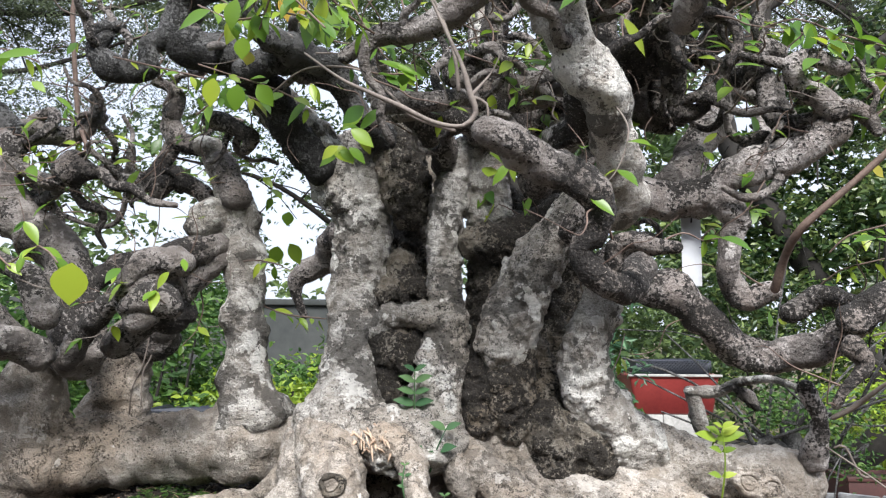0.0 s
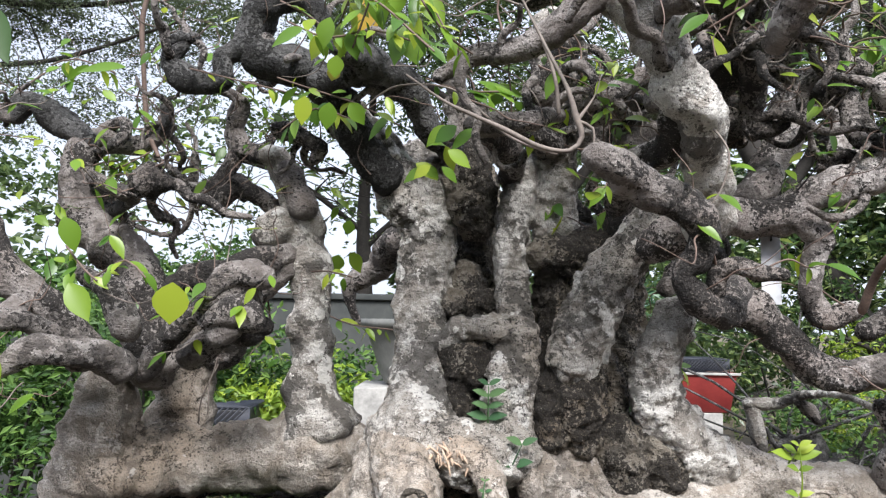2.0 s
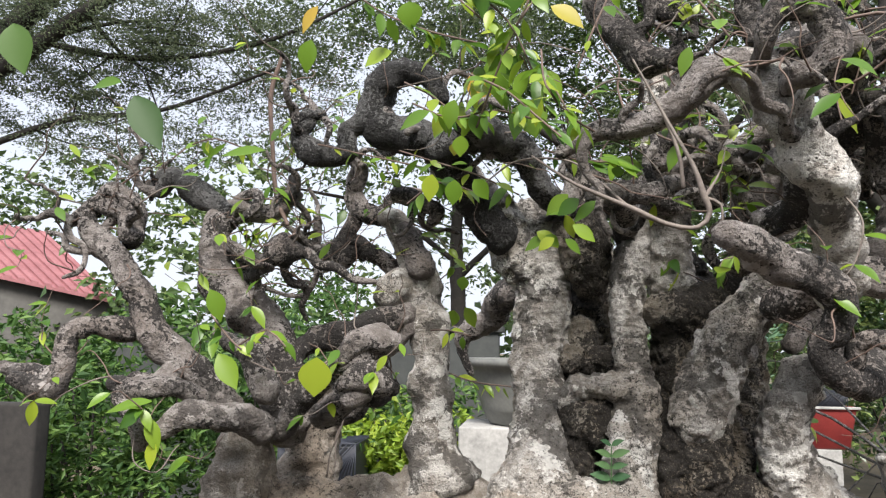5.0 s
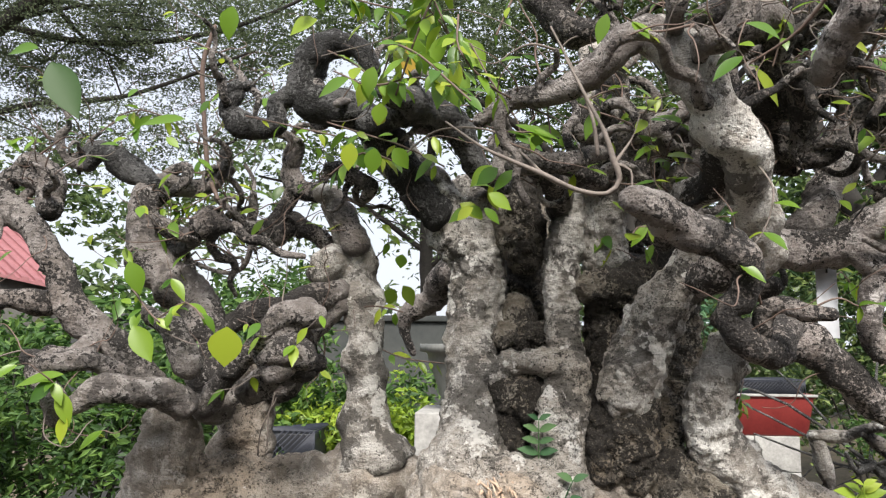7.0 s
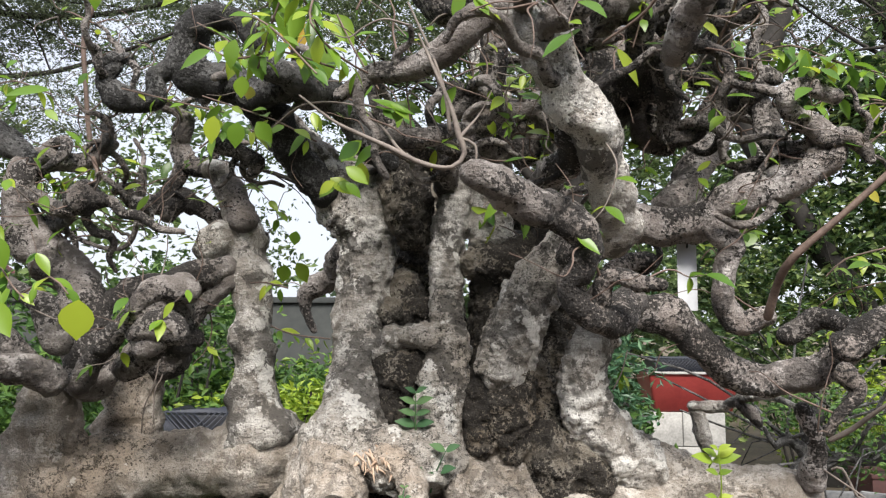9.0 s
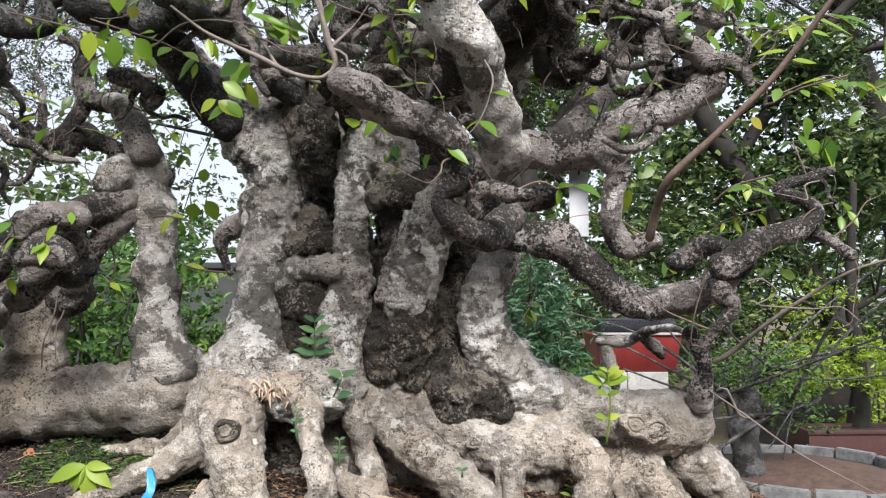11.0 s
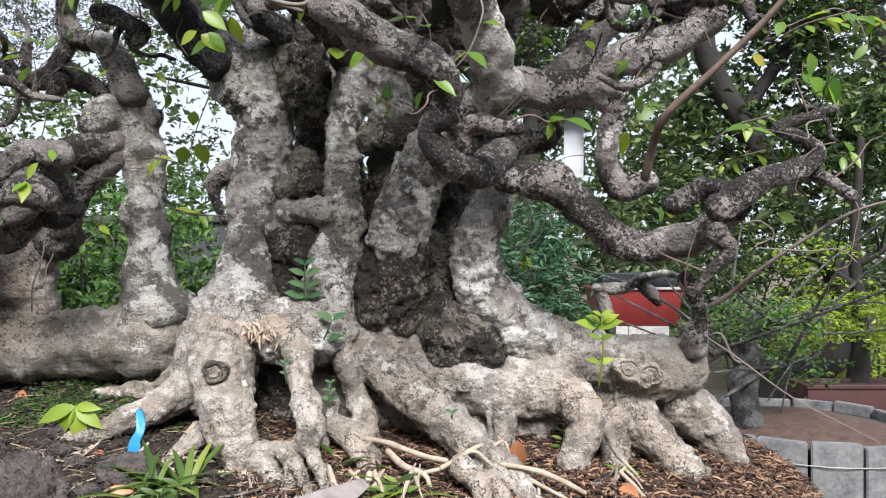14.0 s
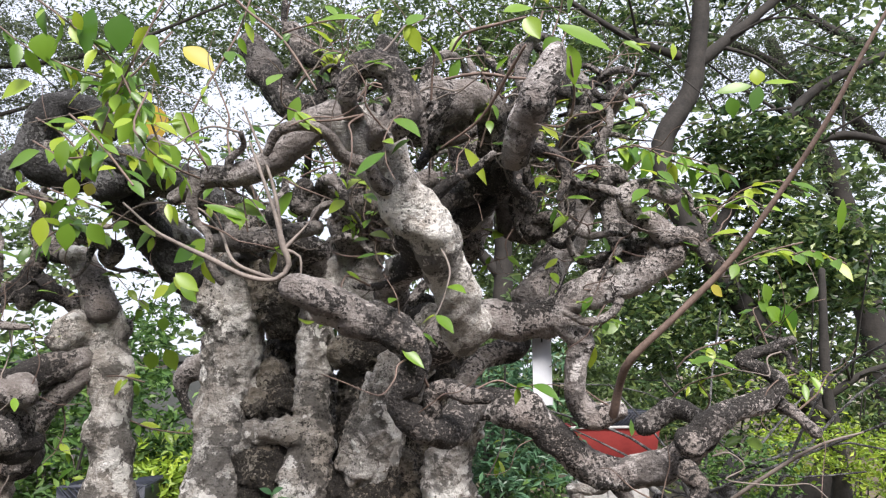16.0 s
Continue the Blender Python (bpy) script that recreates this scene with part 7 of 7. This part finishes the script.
big_tree("bonsai_tree", (1.87, 4.05, 0.42), "small gnarled grey bonsai in a round block planter",
         [(1.88, 4.05, 0.40, 0.10), (1.85, 4.05, 0.56, 0.075), (1.84, 4.05, 0.68, 0.085), (1.89, 4.05, 0.80, 0.06), (1.85, 4.05, 0.92, 0.045), (1.94, 4.05, 1.06, 0.02)],
         [[(1.87, 4.05, 0.70, 0.04), (2.02, 4.03, 0.78, 0.03), (2.12, 4.02, 0.74, 0.018), (2.24, 4.0, 0.84, 0.01)], [(1.85, 4.05, 0.76, 0.04), (1.74, 4.03, 0.86, 0.028), (1.66, 4.02, 0.82, 0.016), (1.60, 4.0, 0.92, 0.01)],
          [(1.86, 4.05, 0.92, 0.03), (1.98, 4.05, 1.0, 0.02), (2.10, 4.04, 0.98, 0.01)]],
         [((1.95, 4.05, 1.02), (0.38, 0.28, 0.16), 900), ((2.15, 4.05, 0.78), (0.22, 0.2, 0.14), 350)], 0.035, "leaf_mid", 71, 10, 0.07, 0.6, 0.5, wood="bark_shaded_grey")
big_tree("feathery_tree", (-7.6, 6.4, 0), "tall feathery-leaved tree with dark spreading limbs",
         [(-7.6, 6.4, -0.05, 0.26), (-7.4, 6.4, 1.5, 0.22), (-6.9, 6.4, 2.6, 0.18), (-6.0, 6.4, 3.9, 0.15), (-4.4, 6.5, 5.6, 0.08)],
         [[(-5.987, 6.200, 3.644, 0.1000), (-4.966, 6.200, 4.278, 0.0850), (-4.302, 6.200, 4.706, 0.0700), (-3.484, 6.200, 5.292, 0.0500)],
          [(-5.972, 6.500, 3.284, 0.0400), (-4.779, 6.500, 3.663, 0.0300), (-3.716, 6.500, 3.748, 0.0220), (-2.483, 6.500, 4.160, 0.0120)],
          [(-5.708, 6.600, 4.691, 0.0400), (-4.111, 6.600, 4.321, 0.0300), (-2.760, 6.600, 4.443, 0.0220), (-1.534, 6.600, 4.965, 0.0120)]],
         [((-4.683, 6.500, 4.600), (1.3, 0.8, 0.7), 29000), ((-3.196, 6.800, 4.487), (1.0, 0.8, 0.65), 15500), ((-4.102, 6.600, 3.446), (1.0, 0.7, 0.4), 7975), ((-2.874, 7.000, 3.711), (0.7, 0.7, 0.4), 3000), ((-5.402, 6.800, 4.020), (0.9, 0.6, 0.4), 6525), ((-4.044, 6.800, 6.095), (2.2, 1.0, 0.8), 30000), ((-7.316, 6.800, 5.380), (1.2, 1.0, 1.2), 11600),
          ((-2.001, 7.200, 4.421), (0.7, 0.6, 0.6), 3400), ((-0.720, 7.400, 4.827), (0.9, 0.6, 0.6), 9050)],
         0.038, "leaf_haze", 11, 64, 0.20, 0.3, 0.40)
big_tree("leafy_tree", (-1.2, 9.5, 0), "slender garden tree with light open crown",
         [(-1.2, 9.5, -0.05, 0.14), (-1.15, 9.5, 1.5, 0.11), (-1.2, 9.5, 3.0, 0.08), (-1.1, 9.5, 4.6, 0.04)],
         [[(-1.18, 9.5, 2.6, 0.04), (-2.2, 9.4, 3.3, 0.03), (-3.4, 9.3, 3.6, 0.015)], [(-1.18, 9.5, 2.4, 0.05), (-0.6, 9.4, 2.9, 0.035), (0.2, 9.3, 3.3, 0.02)]],
         [((0.4, 9.6, 4.6), (1.7, 0.9, 0.8), 5000), ((1.6, 9.6, 3.4), (1.2, 0.9, 0.9), 3600), ((-3.1, 9.5, 2.6), (1.0, 0.8, 0.5), 600), ((-0.6, 9.6, 2.8), (1.2, 0.8, 0.6), 600), ((-1.8, 9.6, 3.8), (1.6, 0.9, 0.7), 900)],
         0.09, "leaf_far", 12, 18, 0.25, 0.5, 0.45)
big_tree("leafy_tree", (1.3, 8.6, 0), "tall leafy garden tree standing behind the bonsai",
         [(1.3, 8.6, -0.05, 0.16), (1.25, 8.6, 1.6, 0.13), (1.3, 8.6, 3.2, 0.10), (1.1, 8.6, 5.6, 0.05)],
         [[(1.3, 8.6, 2.6, 0.07), (0.2, 8.5, 3.8, 0.05), (-1.0, 8.4, 4.6, 0.025)], [(1.3, 8.6, 3.0, 0.07), (2.2, 8.5, 4.2, 0.05), (3.0, 8.4, 5.0, 0.025)]],
         [((-2.964, 8.400, 5.511), (1.1, 0.7, 0.8), 3200), ((-1.449, 8.400, 5.677), (1.0, 0.7, 0.7), 4200), ((-0.514, 8.600, 5.056), (1.0, 0.7, 0.7), 4500), ((0.584, 8.400, 5.708), (1.0, 0.7, 0.8), 5500), ((1.263, 8.600, 4.210), (0.9, 0.7, 0.8), 4500), ((1.864, 8.600, 5.677), (0.9, 0.7, 0.7), 5000), ((-0.321, 8.600, 7.014), (2.2, 0.8, 0.8), 6500), ((-2.145, 8.800, 3.970), (0.9, 0.7, 0.6), 1200)],
         0.075, "leaf_far", 16, 20, 0.22, 0.5, 0.45)
big_tree("broadleaf_tree", (3.4, 7.2, 0), "dark broad-leaved tree with forked trunk behind the garden",
         [(3.4, 7.2, -0.05, 0.17), (4.232, 7.200, 0.824, 0.1300), (2.802, 7.200, 3.361, 0.1100), (3.162, 7.200, 4.517, 0.1000), (3.356, 7.200, 5.801, 0.0800)],
         [[(3.153, 7.200, 4.642, 0.0800), (3.637, 7.200, 5.028, 0.0600), (4.439, 7.200, 5.691, 0.0400)], [(3.010, 7.200, 4.765, 0.0500), (2.421, 7.200, 5.010, 0.0350), (1.601, 7.200, 5.572, 0.0200)],
          [(3.319, 7.400, 2.871, 0.0700), (4.422, 7.400, 4.356, 0.0550), (5.635, 7.400, 5.020, 0.0400)], [(3.921, 7.400, 3.600, 0.0600), (4.760, 7.400, 3.978, 0.0450), (5.498, 7.400, 3.857, 0.0300)]],
         [((3.769, 7.300, 3.815), (0.6, 0.5, 0.5), 1744), ((4.464, 7.400, 2.870), (0.6, 0.5, 0.5), 1341), ((3.672, 7.400, 2.050), (0.8, 0.5, 0.4), 1475), ((2.712, 7.600, 2.547), (0.6, 0.6, 0.6), 1341), ((5.227, 7.600, 4.838), (0.7, 0.6, 0.5), 872), ((2.867, 7.600, 5.209), (0.8, 0.6, 0.5), 939), ((4.437, 7.600, 6.199), (1.5, 0.8, 0.6), 2347), ((4.455, 7.500, 2.546), (0.7, 0.6, 0.6), 1744), ((3.716, 7.200, 2.529), (0.7, 0.5, 0.45), 1006), ((2.701, 7.300, 1.975), (0.6, 0.5, 0.4), 872), ((3.9, 7.6, 3.5), (0.8, 0.6, 0.5), 1006), ((3.2, 7.7, 2.7), (0.7, 0.6, 0.6), 1006)],
         0.100, "leaf_dark", 13, 16, 0.2, 0.7, 0.55)
big_tree("young_tree", (4.3, 6.6, 0), "thin pale-leaved tree beside the planters",
         [(3.946, 6.600, 0.165, 0.1000), (3.987, 6.600, 0.669, 0.0700), (3.931, 6.600, 1.381, 0.0500), (3.988, 6.600, 2.409, 0.0300)],
         [[(3.948, 6.600, 1.075, 0.0400), (3.589, 6.500, 1.283, 0.0250), (3.287, 6.400, 1.385, 0.0150)], [(3.954, 6.600, 1.279, 0.0400), (4.262, 6.500, 1.480, 0.0300), (4.609, 6.400, 1.577, 0.0150)]],
         [((3.526, 6.400, 0.880), (0.40, 0.4, 0.25), 900), ((4.105, 6.400, 0.835), (0.45, 0.4, 0.25), 1100), ((3.489, 6.600, 1.384), (0.3, 0.4, 0.2), 400)],
         0.06, "leaf_hedge", 14, 14, 0.14, 0.4, 0.4)
big_tree("feathery_tree", (6.5, 9.5, 0), "tall feathery-leaved tree with dark spreading limbs",
         [(6.5, 9.5, -0.05, 0.22), (6.3, 9.5, 2.0, 0.18), (6.0, 9.5, 4.0, 0.14), (5.2, 9.4, 6.0, 0.08)],
         [[(6.908, 9.400, 4.175, 0.1000), (5.835, 9.400, 5.293, 0.0800), (4.308, 9.400, 6.098, 0.0500), (2.818, 9.400, 6.325, 0.0300)], [(7.228, 9.600, 5.724, 0.0900), (6.056, 9.600, 6.392, 0.0600), (5.121, 9.600, 7.071, 0.0400)]],
         [((3.343, 9.400, 5.837), (1.1, 0.7, 0.6), 7000), ((4.914, 9.400, 5.693), (1.3, 0.7, 0.6), 9000), ((6.244, 9.400, 5.379), (1.0, 0.7, 0.7), 7000), ((5.960, 9.400, 4.171), (1.0, 0.7, 0.5), 1800), ((4.886, 9.600, 7.242), (2.2, 0.8, 0.7), 9000)],
         0.05, "leaf_haze", 17, 52, 0.24, 0.3, 0.42)
SH = "dense green leafy shrub in the garden"
shrub((-1.884, 2.900, 1.185), (0.50, 0.3, 0.38), 3600, 0.05, "leaf_mid", SH, 21)
shrub((-2.681, 3.400, 1.288), (0.5, 0.3, 0.32), 2600, 0.06, "leaf_mid", SH, 22)
shrub((-1.842, 2.800, 1.043), (0.55, 0.3, 0.35), 3000, 0.05, "leaf_mid", "bright green fern-like shrub", 23, aspect=0.3)
shrub((-1.820, 4.500, 1.513), (0.7, 0.4, 0.36), 3000, 0.055, "leaf_mid", SH, 24)
shrub((-1.321, 3.600, 1.178), (0.55, 0.3, 0.34), 2400, 0.05, "leaf_mid", SH, 25)
shrub((-0.694, 3.800, 1.042), (0.4, 0.3, 0.26), 1500, 0.05, "leaf_mid", SH, 26)
shrub((-0.921, 3.400, 1.019), (0.40, 0.2, 0.16), 2400, 0.045, "leaf_hedge", "low yellow-green clipped hedge plant", 27)
shrub((-0.716, 3.500, 1.020), (0.35, 0.2, 0.15), 1500, 0.045, "leaf_hedge", "low yellow-green clipped hedge plant", 28)
shrub((0.540, 3.200, 1.291), (0.23, 0.25, 0.34), 2600, 0.05, "leaf_blue", "dense bluish-green fern-like shrub", 29, aspect=0.3)
shrub((0.620, 3.400, 0.910), (0.32, 0.25, 0.28), 1600, 0.05, "leaf_mid", SH, 30)
shrub((3.000, 6.900, 1.250), (0.9, 0.4, 0.8), 4200, 0.075, "leaf_dark", "dense dark green shrub behind the planters", 32)
shrub((4.700, 7.600, 1.300), (0.8, 0.4, 0.6), 1800, 0.08, "leaf_dark", "dense dark green shrub behind the planters", 39)
shrub((4.984, 8.000, 0.144), (1.2, 0.4, 0.4), 3000, 0.07, "leaf_hedge", "sunlit yellow-green hedge beyond the planters", 33)
shrub((3.849, 7.600, 0.217), (0.8, 0.4, 0.35), 2000, 0.07, "leaf_hedge", "sunlit yellow-green hedge beyond the planters", 34)
shrub((-1.044, 3.800, 0.956), (0.5, 0.3, 0.30), 2200, 0.05, "leaf_mid", SH, 35)
shrub((-1.425, 3.400, 1.185), (0.5, 0.3, 0.40), 2400, 0.055, "leaf_mid", SH, 36)
shrub((-1.374, 5.000, 0.919), (0.7, 0.3, 0.3), 2200, 0.06, "leaf_hedge", "sunlit yellow-green hedge plant", 37)
shrub((1.289, 6.000, 1.561), (0.8, 0.4, 0.6), 3600, 0.06, "leaf_far", SH, 38)
woods = [((x, 15 + 2 * math.sin(x * 1.3), z), (2.2, 1.5, 1.6), n) for x, z, n in ((-7, 2.4, 900), (-4, 2.0, 250), (-1.5, 2.6, 150), (1, 3.4, 1500), (3.5, 4.2, 1300), (6, 4.6, 1100), (8.5, 4.4, 1100), (11, 4.0, 1200), (13.5, 4.0, 1100), (3, 1.6, 2200), (6, 1.6, 2200), (9, 1.6, 2200), (-9.5, 1.2, 1600), (-5, 0.7, 1300), (-1, 0.8, 1300), (5, 7.5, 800), (9, 7.8, 900), (12.5, 7.2, 800))]
woods += [((-13.506, 19.000, 5.705), (3.0, 1.5, 1.3), 1300), ((-9.720, 19.000, 4.864), (2.5, 1.5, 1.0), 1000), ((-7.194, 19.000, 6.096), (2.2, 1.5, 1.3), 700), ((-18.460, 19.000, 6.616), (3.0, 1.5, 1.3), 1000)]
tagged(leaf_cloud("far_woods", woods, "leaf_far", None, 51, 0.22, 18, 0.45, 0.6, 0.6), "hazy green woods beyond the garden", "woods", kind="stuff")


# ---- house and wall beyond the garden ----
def house(ridge_l, ridge_r, eave_r, eave_l):
    """A low house with a red sheet roof, seen past the trees."""
    root = thing("house", (eave_l[0], eave_l[1], 0.0), "low house with red ribbed roof, eave shade in its wall colour", "house")
    rl, rr, er, el = (Vector(p) for p in (ridge_l, ridge_r, eave_r, eave_l))
    n = (rr - rl).cross(el - rl).normalized()
    m = 30
    for i in range(m):
        bm = bmesh.new()
        for j, h in ((0, 0.0), (1, 0.05)):
            a, b = (i + j * 0.5) / m, (i + j * 0.5 + 0.5) / m
            p = [rl.lerp(rr, a), rl.lerp(rr, b), el.lerp(er, b), el.lerp(er, a)]
            lo = [bm.verts.new(q - Vector((0, 0, 0.06))) for q in p]
            hi = [bm.verts.new(q + Vector((0, 0, h))) for q in p]
            bm.faces.new(hi)
            bm.faces.new(lo[::-1])
            for k in range(4):
                bm.faces.new((lo[k], lo[(k + 1) % 4], hi[(k + 1) % 4], hi[k]))
        part("roof_sheet", bm, "roof_red", root, smooth=False)
    bm = bmesh.new()
    ring = [el + Vector((0, 0.25, -0.07)), er + Vector((0, 0.25, -0.07)), er + Vector((0, 0.45, -0.07)), el + Vector((0, 0.45, -0.07))]
    hi = [bm.verts.new(q) for q in ring]
    lo = [bm.verts.new((q.x, q.y, -0.05)) for q in ring]
    bm.faces.new(hi)
    bm.faces.new(lo[::-1])
    for k in range(4):
        bm.faces.new((lo[k], lo[(k + 1) % 4], hi[(k + 1) % 4], hi[k]))
    part("wall", bm, "house_wall_shaded", root, "rendered wall with eave shade in its colour")


house((-20.969, 15.500, 5.776), (-12.107, 16.500, 4.192), (-8.903, 14.500, 2.414), (-16.116, 12.000, 3.964))
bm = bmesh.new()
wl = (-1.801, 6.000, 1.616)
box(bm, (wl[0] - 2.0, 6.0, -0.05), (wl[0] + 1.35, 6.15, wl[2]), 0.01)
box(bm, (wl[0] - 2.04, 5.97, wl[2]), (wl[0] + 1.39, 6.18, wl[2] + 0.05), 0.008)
tagged(part("wall_garden", bm, "wall_grey"), "plain grey rendered wall", "wall", kind="structure")

# unseen wall added behind the walk to cut low sky light from the front
bm = bmesh.new()
box(bm, (-5.2, -2.75, -0.05), (5.2, -2.6, 2.6), 0.01)
box(bm, (-5.24, -2.78, 2.6), (5.24, -2.57, 2.65), 0.008)
tagged(part("wall_south", bm, "wall_grey"), "plain grey rendered wall", "wall", kind="structure")
